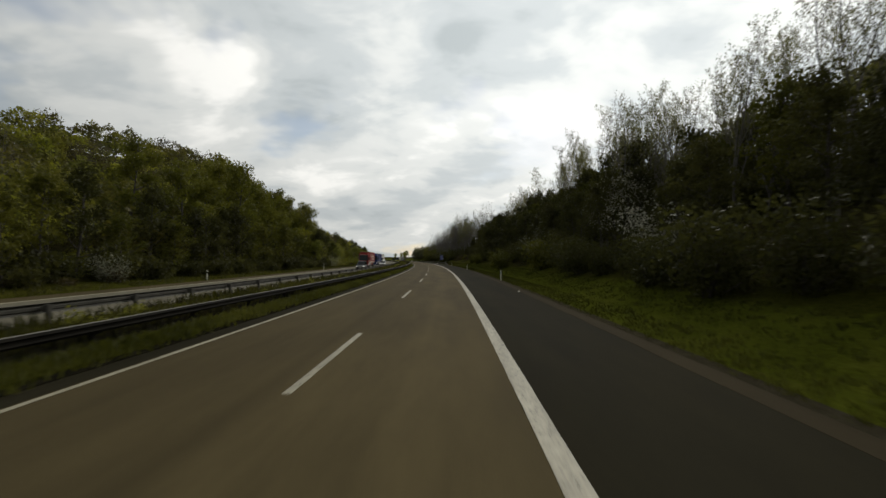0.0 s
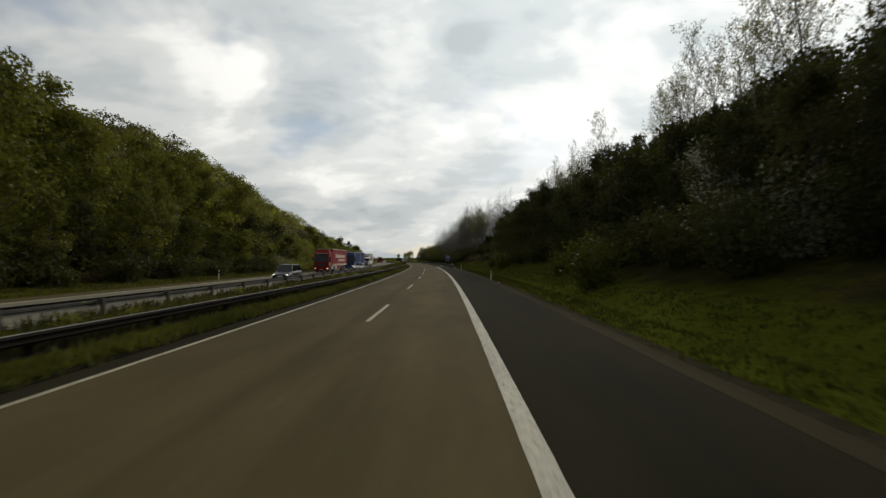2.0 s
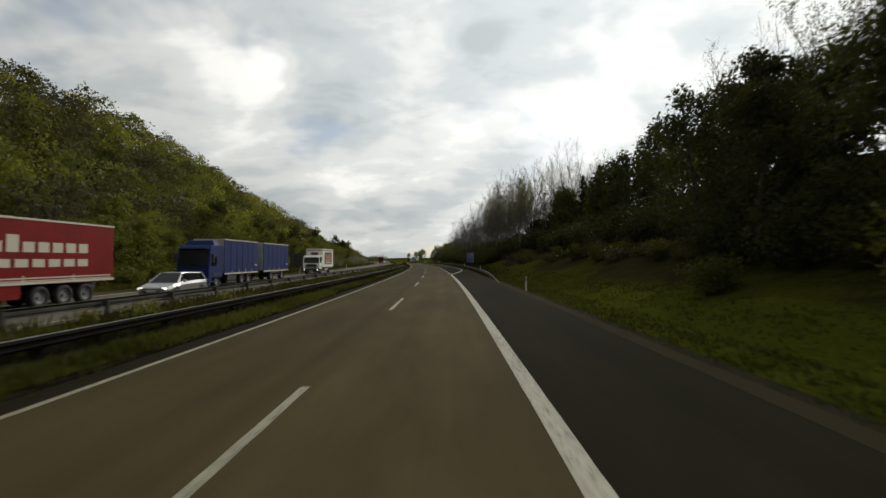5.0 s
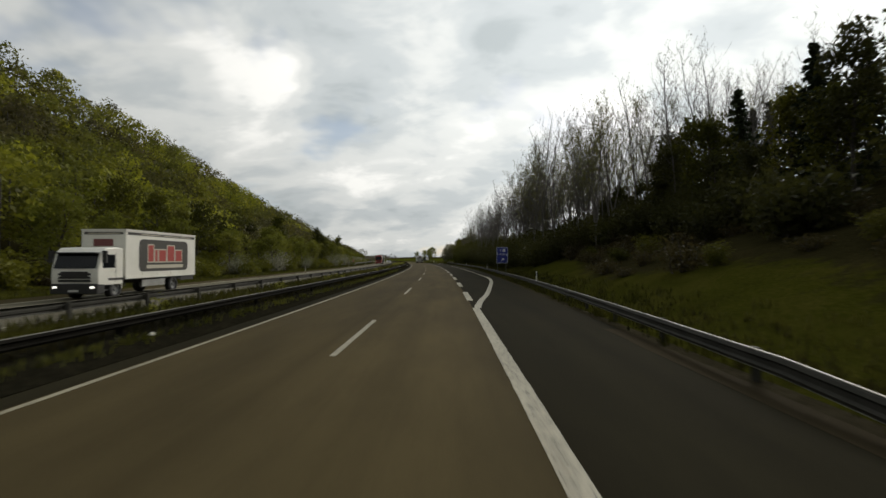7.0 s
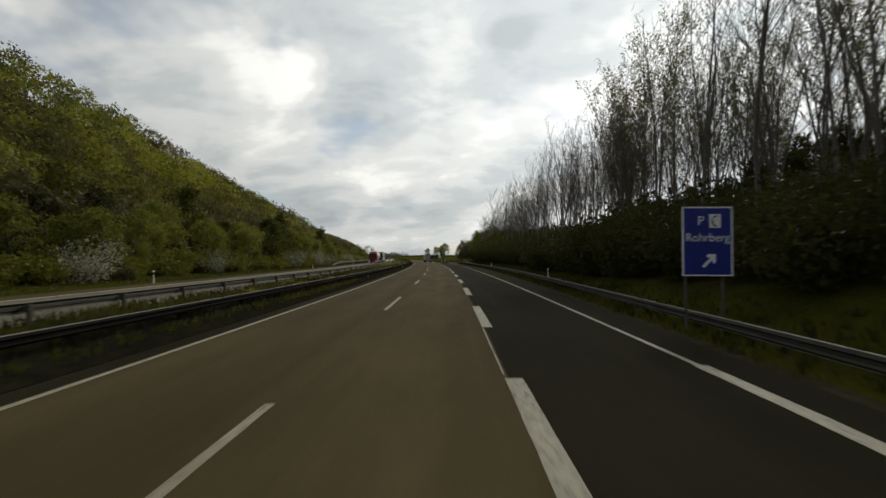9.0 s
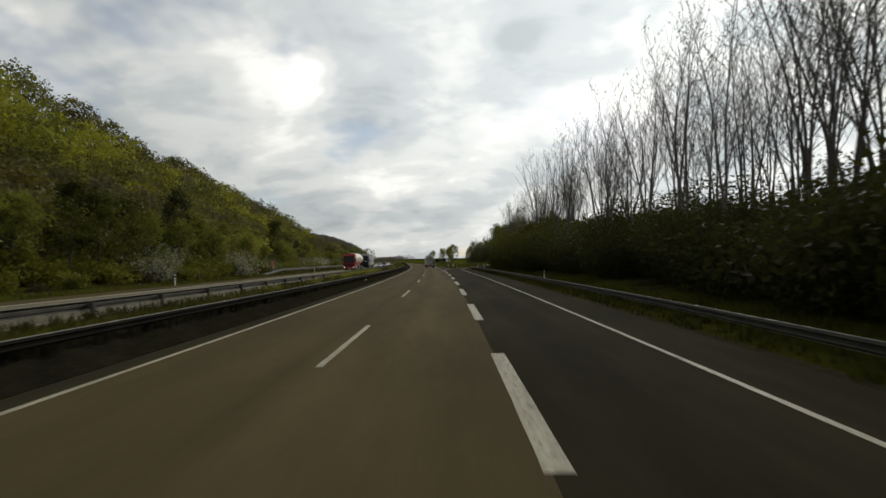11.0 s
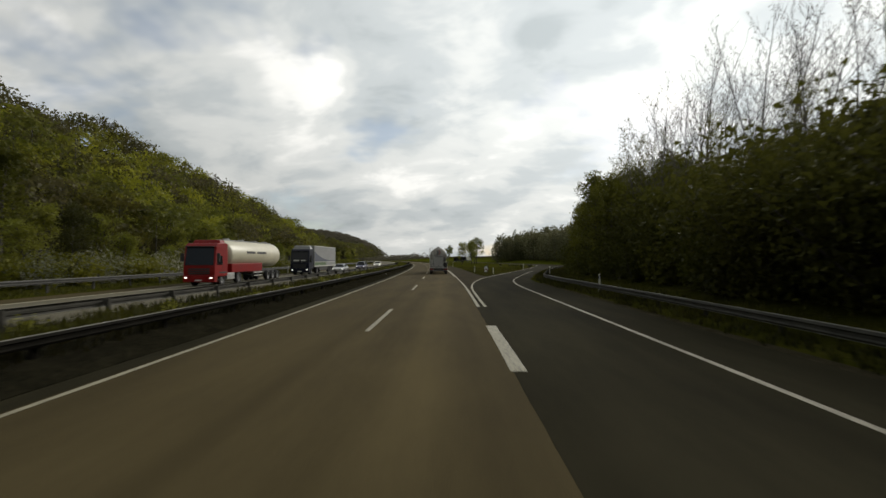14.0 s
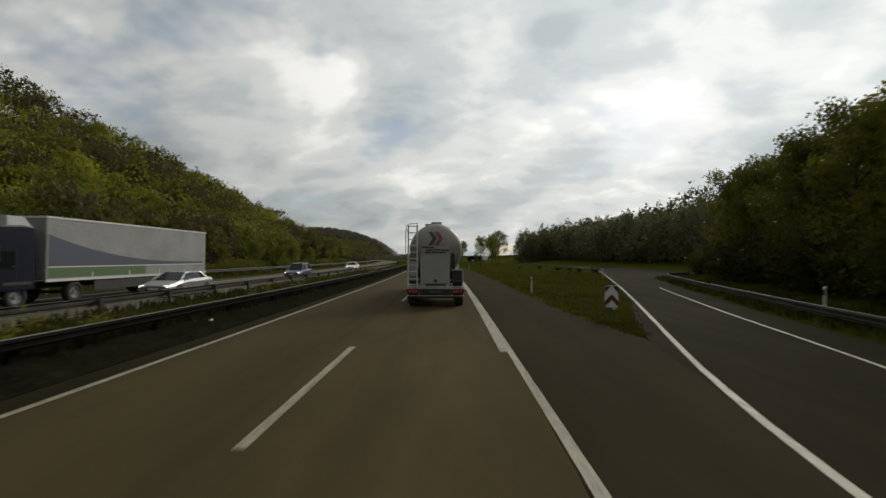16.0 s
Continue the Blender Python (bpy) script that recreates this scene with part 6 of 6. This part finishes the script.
def silo_truck(m):
    """The grey powder tanker ahead, seen from behind; +y forward, its tail at y = 0."""
    root = thing("silo_tank_truck", m, "dusty grey silo tank truck with rear ladder and tail lamps", "truck")
    tank = tube_tank(root, TANK_GREY, 0.35, 9.2, 1.2, 2.5, sides=40)
    for y, rr in ((3.0, 0.9), (6.4, 0.9)):
        part("hopper", Shape().tube([(0, y, 1.9), (0, y, 0.85)], [rr, 0.2], 16), TANK_GREY, root)
    for y in (2.0, 4.6, 7.2):
        part("hatch", Shape().tube([(0, y, 3.66), (0, y, 3.86)], [0.26, 0.26], 14), ALU, tank)
    part("catwalk", Shape().box(-0.5, -0.1, 1.0, 8.6, 3.66, 3.72), ALU, tank)
    # service panel below the dome
    panel = part("rear_panel", Shape().box(-0.68, 0.64, 0.30, 0.95, 0.9, 2.52), PANEL_GREY, root, "pale dusty service panel", bevel=0.03)
    part("panel_seam", Shape().box(-0.60, 0.56, 0.292, 0.302, 2.36, 2.375).box(-0.6, 0.56, 0.292, 0.302, 1.02, 1.035), DECAL_DARK, panel)
    part("hose_cap", Shape().tube([(0.0, 0.31, 1.15), (0.0, 0.25, 1.15)], [0.07, 0.07], 12), CHASSIS, panel)

    # two arrow-head decals on a thin curved skin of the dome
    def arrow_head(x, mat, label):
        sh = Shape()
        for up in (1, -1):
            rows = []
            for k in range(5):
                u = k / 4
                xx, zz = x + 0.20 * (1 - u), 3.02 + up * 0.30 * u
                for dx in (0.0, 0.19):
                    q = math.hypot(xx + dx, zz - 2.5)
                    yy = 0.35 + 0.55 * (1 - math.sqrt(max(0.0, 1 - (q / 1.2) ** 2))) - 0.012
                    rows.append((xx + dx, yy, zz))
            sh.add(rows, [(2 * k, 2 * k + 1, 2 * k + 3, 2 * k + 2) for k in range(4)])
        part("decal", sh, mat, tank, label)

    arrow_head(-0.33, DECAL_DARK, "dark grey arrow-head decal")
    arrow_head(-0.06, DECAL_RED, "faded red arrow-head decal")
    for z, a, b in ((2.59, -0.62, -0.05), (2.47, -0.42, -0.10), (2.485, -0.06, 0.20), (2.47, 0.24, 0.6), (2.37, -0.46, -0.2), (2.375, -0.16, 0.1), (2.37, 0.14, 0.46)):
        part("lettering", Shape().box(a, b, 0.268, 0.29, z, z + 0.06), DECAL_DARK, panel)
    part("lettering_band", Shape().box(-0.64, 0.60, 0.285, 0.34, 2.34, 2.66), PANEL_GREY, panel)
    # ladder
    ladder = part("ladder", Shape().tube([(-1.19, 0.12, 0.85), (-1.19, 0.12, 3.62)], [0.034, 0.034], 8).tube([(-0.80, 0.12, 0.85), (-0.80, 0.12, 3.62)], [0.034, 0.034], 8), LADDER, root, "aluminium rear ladder")
    for k in range(10):
        part("rung", Shape().tube([(-1.19, 0.12, 0.98 + k * 0.285), (-0.80, 0.12, 0.98 + k * 0.285)], [0.026, 0.026], 6), LADDER, ladder)
    part("hand_rail", Shape().tube([(-1.19, 0.12, 3.3), (-1.28, 0.1, 3.4), (-1.28, 0.1, 3.6), (-1.19, 0.3, 3.66), (-0.8, 0.6, 3.72)], [0.022] * 5, 6), LADDER, ladder)
    part("hand_rail", Shape().tube([(-1.19, 0.12, 2.2), (-1.30, 0.0, 2.3), (-1.30, 0.0, 3.3), (-1.28, 0.1, 3.4)], [0.02] * 4, 6), LADDER, ladder)
    part("ladder_guard", Shape().box(-1.14, -0.85, 0.13, 0.15, 1.35, 2.0), PANEL_GREY, ladder)
    # tail frame
    beam = part("bumper_beam", Shape().box(-1.22, 1.22, 0.0, 0.14, 0.40, 0.52), CHASSIS, root, "dark underrun beam with a bare metal edge", bevel=0.02)
    part("edge_strip", Shape().box(-1.21, 1.21, -0.012, 0.03, 0.495, 0.525), ALU, beam)
    part("edge_strip", Shape().box(-1.23, 1.23, -0.006, 0.05, 0.80, 0.825), ALU, beam)
    part("crate", Shape().box(-0.5, 0.5, 0.05, 0.3, 0.52, 0.58), CHASSIS, beam)
    lampbar = part("lamp_bar", Shape().box(-1.24, 1.24, 0.02, 0.16, 0.58, 0.80), CHASSIS, root, bevel=0.02)
    for sx in (-1, 1):
        for x, r in ((0.84, 0.05), (0.97, 0.06), (1.11, 0.05)):
            part("tail_lamp", Shape().tube([(sx * x, 0.03, 0.69), (sx * x, -0.012, 0.69)], [r, r * 0.92], 12), TAIL, lampbar, "small round red tail lamp")
        part("reflector", Shape().box(sx * 0.66 - 0.035, sx * 0.66 + 0.035, 0.0, 0.03, 0.64, 0.72), DECAL_RED, lampbar)
        part("mud_flap", Shape().box(sx * 1.0 - 0.2, sx * 1.0 + 0.2, 0.18, 0.2, 0.18, 0.6), RUBBER, root)
        part("mudguard", Shape().box(min(sx * 0.78, sx * 1.22), max(sx * 0.78, sx * 1.22), 0.2, 5.0, 1.06, 1.16), CHASSIS, root, bevel=0.03)
        part("side_marker", Shape().tube([(sx * 1.24, 0.1, 0.72), (sx * 1.36, 0.02, 0.72)], [0.02, 0.035], 8), DECAL_RED, root)
    part("side_cabinet", Shape().box(0.72, 1.2, 0.4, 1.5, 0.95, 1.62), CHASSIS, root, bevel=0.02)
    part("cabinet_edge", Shape().box(0.70, 1.22, 0.36, 0.41, 1.60, 1.65).box(1.18, 1.22, 0.36, 0.41, 0.95, 1.60), ALU, root)
    part("tool_box", Shape().box(-1.2, -0.74, 0.34, 1.5, 1.24, 1.72), CHASSIS, root, "dark tool box behind the ladder", bevel=0.02)
    part("pipe", Shape().tube([(0.8, 0.5, 1.66), (0.8, 0.42, 2.0), (0.78, 0.5, 2.35)], [0.06, 0.06, 0.06], 10), CHASSIS, root, "dark discharge pipe beside the panel")
    part("hose_tray", Shape().box(-1.22, -0.74, 0.3, 2.4, 1.16, 1.24), ALU, root)
    for sx in (-1, 1):
        part("bracket", Shape().box(sx * 0.72 - 0.03, sx * 0.72 + 0.03, 0.04, 0.12, 0.52, 1.05), ALU, root)
        part("corner_lamp", Shape().box(sx * 1.17 - 0.05, sx * 1.17 + 0.05, -0.004, 0.02, 0.84, 0.92), LETTER, root, "small pale corner lamp", bevel=0.01)
    part("frame_rail", Shape().box(-1.2, 1.2, 0.1, 0.3, 0.84, 0.92), ALU, root)
    part("number_plate", Shape().box(-0.26, 0.26, -0.005, 0.02, 0.63, 0.72), DUSTY_PLATE, root, "dirty grey number plate")
    part("chassis", Shape().box(-0.45, 0.45, 0.3, 10.4, 0.75, 1.0), CHASSIS, root)
    for y in (1.0, 2.35, 3.7, 8.4, 11.9):
        part("axle", Shape().tube([(-0.95, y, 0.5), (0.95, y, 0.5)], [0.07, 0.07], 8), CHASSIS, root)
        for sx in (-1.05, 1.05):
            add_wheel(root, TRUCK_WHEEL, sx, y, 0.5)
    part("cab", Shape().box(-1.24, 1.24, 10.6, 12.8, 0.8, 3.35), WHITE, root, bevel=0.08)
    part("tank_saddle", Shape().box(-0.9, 0.9, 4.6, 5.0, 1.0, 1.5).box(-0.9, 0.9, 8.0, 8.4, 1.0, 1.5), CHASSIS, root)
    return root


silo_truck(on_road(369.0, 1.72, 0, 0))

# ---- signs, posts, small things ----
SIGN_BLUE = worn("sign_blue", (0.004, 0.012, 0.14), (0.006, 0.018, 0.19), 1.0, (0.35, 0.5), 0.0, 40.0, 0.02)
SIGN_WHITE = plain("sign_white", (0.60, 0.61, 0.62), 0.5)
POST_WHITE = worn("white_plastic", (0.42, 0.40, 0.33), (0.56, 0.54, 0.45), 4, (0.4, 0.6))
BLACK = plain("black_film", (0.012, 0.012, 0.012), 0.5)
GALV = worn("sign_post_steel", (0.045, 0.044, 0.040), (0.085, 0.083, 0.076), 4, (0.5, 0.7), 0.3)
CHEVRON_RED = worn("faded_sign_red", (0.085, 0.008, 0.008), (0.13, 0.014, 0.012), 3, (0.5, 0.7))
ORANGE = worn("faded_orange_plastic", (0.30, 0.06, 0.035), (0.42, 0.10, 0.06), 3, (0.4, 0.6))


def lettering(name, text, size, parent, place, mat, label=""):
    """Raised letters standing upright, facing -y."""
    cu = bpy.data.curves.new(name, "FONT")
    cu.body, cu.size, cu.align_x, cu.extrude = text, size, "CENTER", 0.002
    tmp = bpy.data.objects.new(name, cu)
    scene.collection.objects.link(tmp)
    me = bpy.data.meshes.new_from_object(tmp.evaluated_get(bpy.context.evaluated_depsgraph_get()))
    bpy.data.objects.remove(tmp)
    me.materials.clear()
    me.materials.append(mat)
    ob = share(name, me, parent, Matrix.Translation(place) @ Matrix.Rotation(radians(90), 4, "X"))
    return tagged(ob, label)


def parking_sign(m):
    root = thing("motorway_sign", m, "blue rest area sign with white lettering on two posts", "road sign")
    board = part("board", Shape().box(-0.74, 0.74, 0.0, 0.04, 1.62, 3.62), SIGN_BLUE, root, "blue reflective board", bevel=0.015)
    part("border", Shape().box(-0.75, 0.75, -0.006, 0.03, 1.60, 1.64).box(-0.75, 0.75, -0.006, 0.03, 3.60, 3.64)
         .box(-0.75, -0.71, -0.006, 0.03, 1.64, 3.60).box(0.71, 0.75, -0.006, 0.03, 1.64, 3.60), SIGN_WHITE, board, "white border")
    lettering("letter", "P", 0.38, board, (-0.20, -0.004, 3.10), SIGN_WHITE)
    icon = part("icon_panel", Shape().box(0.06, 0.40, -0.006, 0.002, 3.02, 3.42), SIGN_WHITE, board, "white telephone pictogram panel")
    part("handset", Shape().tube([(0.27, -0.01, 3.37), (0.17, -0.01, 3.33), (0.14, -0.01, 3.22), (0.17, -0.01, 3.11), (0.26, -0.01, 3.07)], [0.03, 0.02, 0.02, 0.02, 0.03], 6), BLACK, icon)
    lettering("lettering", "Rohrberg", 0.345, board, (0.0, -0.004, 2.62), SIGN_WHITE)
    arrow = Shape()
    c, k = Vector((0.05, 2.05)), 0.7071
    def q(a, b):
        return (c.x + (a - b) * k, c.y + (a + b) * k)
    poly = [q(-0.26, -0.04), q(0.08, -0.04), q(0.02, -0.16), q(0.12, -0.16), q(0.27, 0.0), q(0.12, 0.16), q(0.02, 0.16), q(0.08, 0.04), q(-0.26, 0.04)]
    n = len(poly)
    arrow.add([(x, -0.006, z) for x, z in poly] + [(x, 0.002, z) for x, z in poly], [tuple(range(n)), tuple(range(2 * n - 1, n - 1, -1))] + [(i, i + n, (i + 1) % n + n, (i + 1) % n) for i in range(n)])
    part("arrow", arrow, SIGN_WHITE, board)
    for x in (-0.62, 0.5):
        part("post", Shape().tube([(x, 0.10, -1.2), (x, 0.10, 3.55)], [0.04, 0.04], 10), GALV, root)
        for z in (1.9, 3.3):
            part("clamp", Shape().box(x - 0.07, x + 0.07, 0.04, 0.07, z, z + 0.06), GALV, root)
    return root


parking_sign(on_road(205.0, 10.18, 0.0, -3) @ Matrix.Diagonal((0.95, 1.0, 1.0, 1.0)))


def marker_post_set():
    body = Shape().loft([[(-0.055, -0.03, -0.2), (0.055, -0.03, -0.2), (0.055, 0.03, -0.2), (0.0, 0.07, -0.2), (-0.055, 0.03, -0.2)],
                         [(-0.055, -0.03, 0.93), (0.055, -0.03, 0.99), (0.055, 0.03, 0.99), (0.0, 0.07, 0.96), (-0.055, 0.03, 0.93)]])
    band = Shape().loft([[(-0.057, -0.032, 0.64), (0.057, -0.032, 0.70), (0.057, 0.032, 0.70), (0.0, 0.072, 0.67), (-0.057, 0.032, 0.64)],
                         [(-0.057, -0.032, 0.84), (0.057, -0.032, 0.90), (0.057, 0.032, 0.90), (0.0, 0.072, 0.87), (-0.057, 0.032, 0.84)]])
    eye = Shape().box(-0.022, 0.022, -0.038, -0.03, 0.69, 0.85)
    return body.mesh("shaft", POST_WHITE), band.mesh("black_band", BLACK), eye.mesh("reflector", SIGN_WHITE)


POST = marker_post_set()


def marker_post(s, d, z, label, turn=0.0):
    root = thing("delineator_post", on_road(s, d, z, turn), label, "delineator post", "delineator posts")
    for name, me in zip(("shaft", "black_band", "reflector"), POST):
        share(name, me, root, Matrix.Identity(4))


for s in (33, 82.3, 132):
    marker_post(s, 7.95, 0, "white delineator post with black band on the verge")
for s in (183, 232.5, 281.8, 335.3):
    marker_post(s, lerp_table(RAIL_RIGHT, s) + 0.25, 0.15, "white delineator post behind the guard rail")
for k in range(11):
    marker_post(33 + 49 * k, -21.4, 0, "white delineator post beside the oncoming carriageway", 180)
for s, d in ((378, 7.55), (437, 7.5), (401, 20.0), (368.5, 9.3)):
    marker_post(s, d, 0, "white delineator post on the grass island")
for s in (366.8,):
    marker_post(s, lerp_table(RAIL_RIGHT, s) + 0.25, 0.1, "white delineator post behind the slip road rail")


def chevron_board(m):
    root = thing("chevron_sign", m, "red and white chevron board at the exit nose", "road sign")
    board = part("board", Shape().box(-0.25, 0.25, 0.0, 0.03, 0.52, 1.34), SIGN_WHITE, root, bevel=0.008)
    for i, z in enumerate((0.66, 1.12)):
        mat = (CHEVRON_RED, BLACK)[i]
        pts = [(-0.25, z - 0.12), (0.0, z + 0.14), (0.25, z - 0.12), (0.25, z + 0.10), (0.0, z + 0.36 if i == 0 else 1.335), (-0.25, z + 0.10)]
        if i:
            for sx in (-1, 1):
                tri = [(sx * 0.25, 1.06), (sx * 0.25, 1.335), (sx * 0.03, 1.335)]
                sh = Shape().add([(x, -0.005, zz) for x, zz in tri] + [(x, 0.002, zz) for x, zz in tri], [(0, 1, 2), (5, 4, 3), (0, 3, 4, 1), (1, 4, 5, 2), (2, 5, 3, 0)])
                part("corner_print", sh, mat, board)
        else:
            sh = Shape().add([(x, -0.005, zz) for x, zz in pts] + [(x, 0.002, zz) for x, zz in pts],
                             [(0, 1, 4, 5), (1, 2, 3, 4), (11, 10, 7, 6), (10, 9, 8, 7), (0, 6, 7, 1), (1, 7, 8, 2), (2, 8, 9, 3), (3, 9, 10, 4), (4, 10, 11, 5), (5, 11, 6, 0)])
            part("chevron", sh, mat, board, "dark red chevron")
    part("post", Shape().tube([(0, 0.05, -0.2), (0, 0.05, 1.3)], [0.03, 0.03], 8), GALV, root)
    return root


chevron_board(on_road(364.8, 7.9, 0, 0) @ Matrix.Scale(0.9, 4))


def call_pillar(m):
    root = thing("emergency_pillar", m, "faded orange emergency call pillar behind the guard rail", "emergency phone")
    part("foot", Shape().box(-0.09, 0.09, -0.09, 0.09, -0.1, 1.1), GALV, root)
    part("housing", Shape().box(-0.17, 0.17, -0.14, 0.14, 1.05, 1.95), ORANGE, root, "orange call box", bevel=0.04)
    part("cap", Shape().box(-0.2, 0.2, -0.17, 0.17, 1.95, 2.05, 0.05), ORANGE, root)
    part("speaker_panel", Shape().box(-0.11, 0.11, -0.152, -0.138, 1.35, 1.75), BLACK, root)
    rail = part("hand_rail", Shape().tube([(-1.2, 0.5, 1.2), (2.2, 0.5, 1.2)], [0.025, 0.025], 8), GALV, root)
    for x in (-1.2, 0.5, 2.2):
        part("rail_post", Shape().tube([(x, 0.5, -0.1), (x, 0.5, 1.2)], [0.025, 0.025], 8), GALV, rail)
    return root


call_pillar(on_road(311, -24.2, 0, 90))


def parked_lorry(m, mat, label):
    root = thing("parked_lorry", m, label, "truck", "parked lorries")
    truck_cab(root, mat, 0.0, 2.9, CHASSIS)
    cargo_box(root, mat, -9.0, -2.3, 1.1, 3.6, PLATE)
    running_gear(root, -8.8, -1.0, (-6.6,))


parked_lorry(on_road(640, 39, 0, 90), WHITE, "white lorry parked at the rest area")
parked_lorry(on_road(632, 34, 0, 60), NAVY, "dark lorry parked at the rest area")


def sign_back(m):
    """A large sign for the oncoming traffic, seen from behind."""
    root = thing("motorway_sign", m, "dark unlit back of a large road sign on two posts", "road sign")
    board = part("board", Shape().box(-1.2, 1.2, 0.0, 0.04, 0.75, 3.2), CHASSIS, root, "dark sheet back", bevel=0.01)
    for z in (1.0, 1.7, 2.4, 2.95):
        part("stiffener", Shape().box(-1.18, 1.18, -0.04, 0.0, z, z + 0.06), GALV, board)
    for x in (-0.8, 0.8):
        part("post", Shape().tube([(x, -0.10, -0.3), (x, -0.10, 3.1)], [0.05, 0.05], 10), GALV, root)


sign_back(on_road(184, -23.0, 0, 0))


def scrap(s, d, z, size):
    """A crumpled scrap of paper."""
    sh = Shape()
    n = 9
    ring = [(math.cos(k * 0.698) * size * rng.uniform(0.6, 1.1), math.sin(k * 0.698) * size * rng.uniform(0.6, 1.1), rng.uniform(0, 0.4) * size) for k in range(n)]
    sh.add(ring + [(0, 0, size * 0.9), (0, 0, 0)], [(k, (k + 1) % n, n) for k in range(n)] + [((k + 1) % n, k, n + 1) for k in range(n)])
    root = part("litter", sh, POST_WHITE)
    root.matrix_basis = on_road(s, d, z + (ground_z(s, d) + 0.03 if d < 0 else 0.0), rng.uniform(0, 360))
    tagged(root, "crumpled white paper scrap by the roadside", "litter", "litter scraps")


for s, d, z, size in ((282, -5.05, 0.0, 0.10), (157.5, -5.0, 0.0, 0.10), (74.8, 7.8, -0.02, 0.08), (17, 7.15, 0.0, 0.09), (236, -5.05, 0.0, 0.07), (363, -5.0, 0.0, 0.08)):
    scrap(s, d, z, size)


# ---- grass and weeds ----
def blade_field(name, spots, label, high, mat=BLADE):
    sh = Shape()
    for s, d in spots:
        z = ground_z(s, d)
        for _ in range(5):
            h = rng.uniform(*high)
            a, lean = rng.uniform(0, 6.28), rng.uniform(0.1, 0.5) * h
            p = P(s + rng.normal(0, 0.12), d + rng.normal(0, 0.12), z)
            w = 0.018 + 0.03 * h
            e = Vector((math.cos(a), math.sin(a), 0))
            f = Vector((-e.y, e.x, 0))
            sh.add([tuple(p - f * w), tuple(p + f * w), tuple(p + e * lean * 0.4 + f * w * 0.6 + Vector((0, 0, h * 0.6))), tuple(p + e * lean + Vector((0, 0, h)))], [(0, 1, 2), (0, 2, 3)])
    tagged(part(name, sh, mat), label, "grass", kind="stuff")


def spread(count, s0, s1, d0, d1):
    out = []
    for _ in range(count):
        s = rng.uniform(s0, s1)
        lo = d0(s) if callable(d0) else d0
        hi = d1(s) if callable(d1) else d1
        out.append((s, rng.uniform(lo, hi)))
    return out


blade_field("median_grass", spread(2600, -15, 150, -9.9, -5.4) + spread(3400, 150, 420, -9.9, -6.7), "rough grass and weeds on the median strip", (0.15, 0.45))
blade_field("verge_grass", spread(10000, -10, 150, lambda s: edge_right(s) + 0.3, lambda s: edge_right(s) + 5), "short rough grass along the shoulder", (0.05, 0.15), BLADE_VERGE)
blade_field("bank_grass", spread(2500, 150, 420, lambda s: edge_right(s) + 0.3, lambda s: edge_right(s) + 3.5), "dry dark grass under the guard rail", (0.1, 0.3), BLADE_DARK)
blade_field("bank_grass", spread(3500, 150, 420, lambda s: edge_right(s) + 0.3, lambda s: edge_right(s) + 4.5), "grass under the guard rail and along the bank", (0.12, 0.4))
blade_field("median_grass", spread(6500, -15, 128, -5.05, -4.45) + spread(500, 128, 150, -5.05, -4.6) + spread(450, 150, 230, -5.05, -4.75), "short green grass at the foot of the median rail", (0.10, 0.26), BLADE_GREEN)
blade_field("island_grass", spread(3500, 361.8, 425, lambda s: lerp_table(NOSE_LEFT, s) - 0.05, lambda s: lerp_table(NOSE_RIGHT, s) + 0.05), "short mown grass on the island of the exit", (0.04, 0.14))
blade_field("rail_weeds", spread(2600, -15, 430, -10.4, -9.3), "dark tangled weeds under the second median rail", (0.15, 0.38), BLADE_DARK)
# Added weeds in dark colour to draw the shade beneath the near beam.
blade_field("rail_weeds", spread(4000, -15, 400, -6.2, -5.25), "tangled weeds darkened as the shade under the median rail", (0.15, 0.42), BLADE_DARK)
blade_field("verge_grass", spread(4000, 0, 420, -27, -21.2), "grass below the hillside wood", (0.1, 0.35))


def weed_clumps(spots):
    sh = Shape()
    for s, d, h in spots:
        n = 130
        q = rng.normal(0, 1, (n, 3)) * np.array([0.35, 0.5, 0.3]) * h
        q[:, 2] = np.abs(q[:, 2]) * 1.4
        leaf_blades(sh, q + np.array(P(s, d, ground_z(s, d))), rng.uniform(0.05, 0.13, n))
    tagged(part("median_weeds", sh, LEAF_BRIGHT), "yellow-green weeds growing between the median rails", "weeds", kind="stuff")


weed_clumps([(rng.uniform(-10, 430), rng.uniform(-9.6, -6.2), rng.uniform(0.25, 0.55)) for _ in range(90)] + [(rng.uniform(286, 312), rng.uniform(-9.5, -7), rng.uniform(0.6, 0.9)) for _ in range(40)])
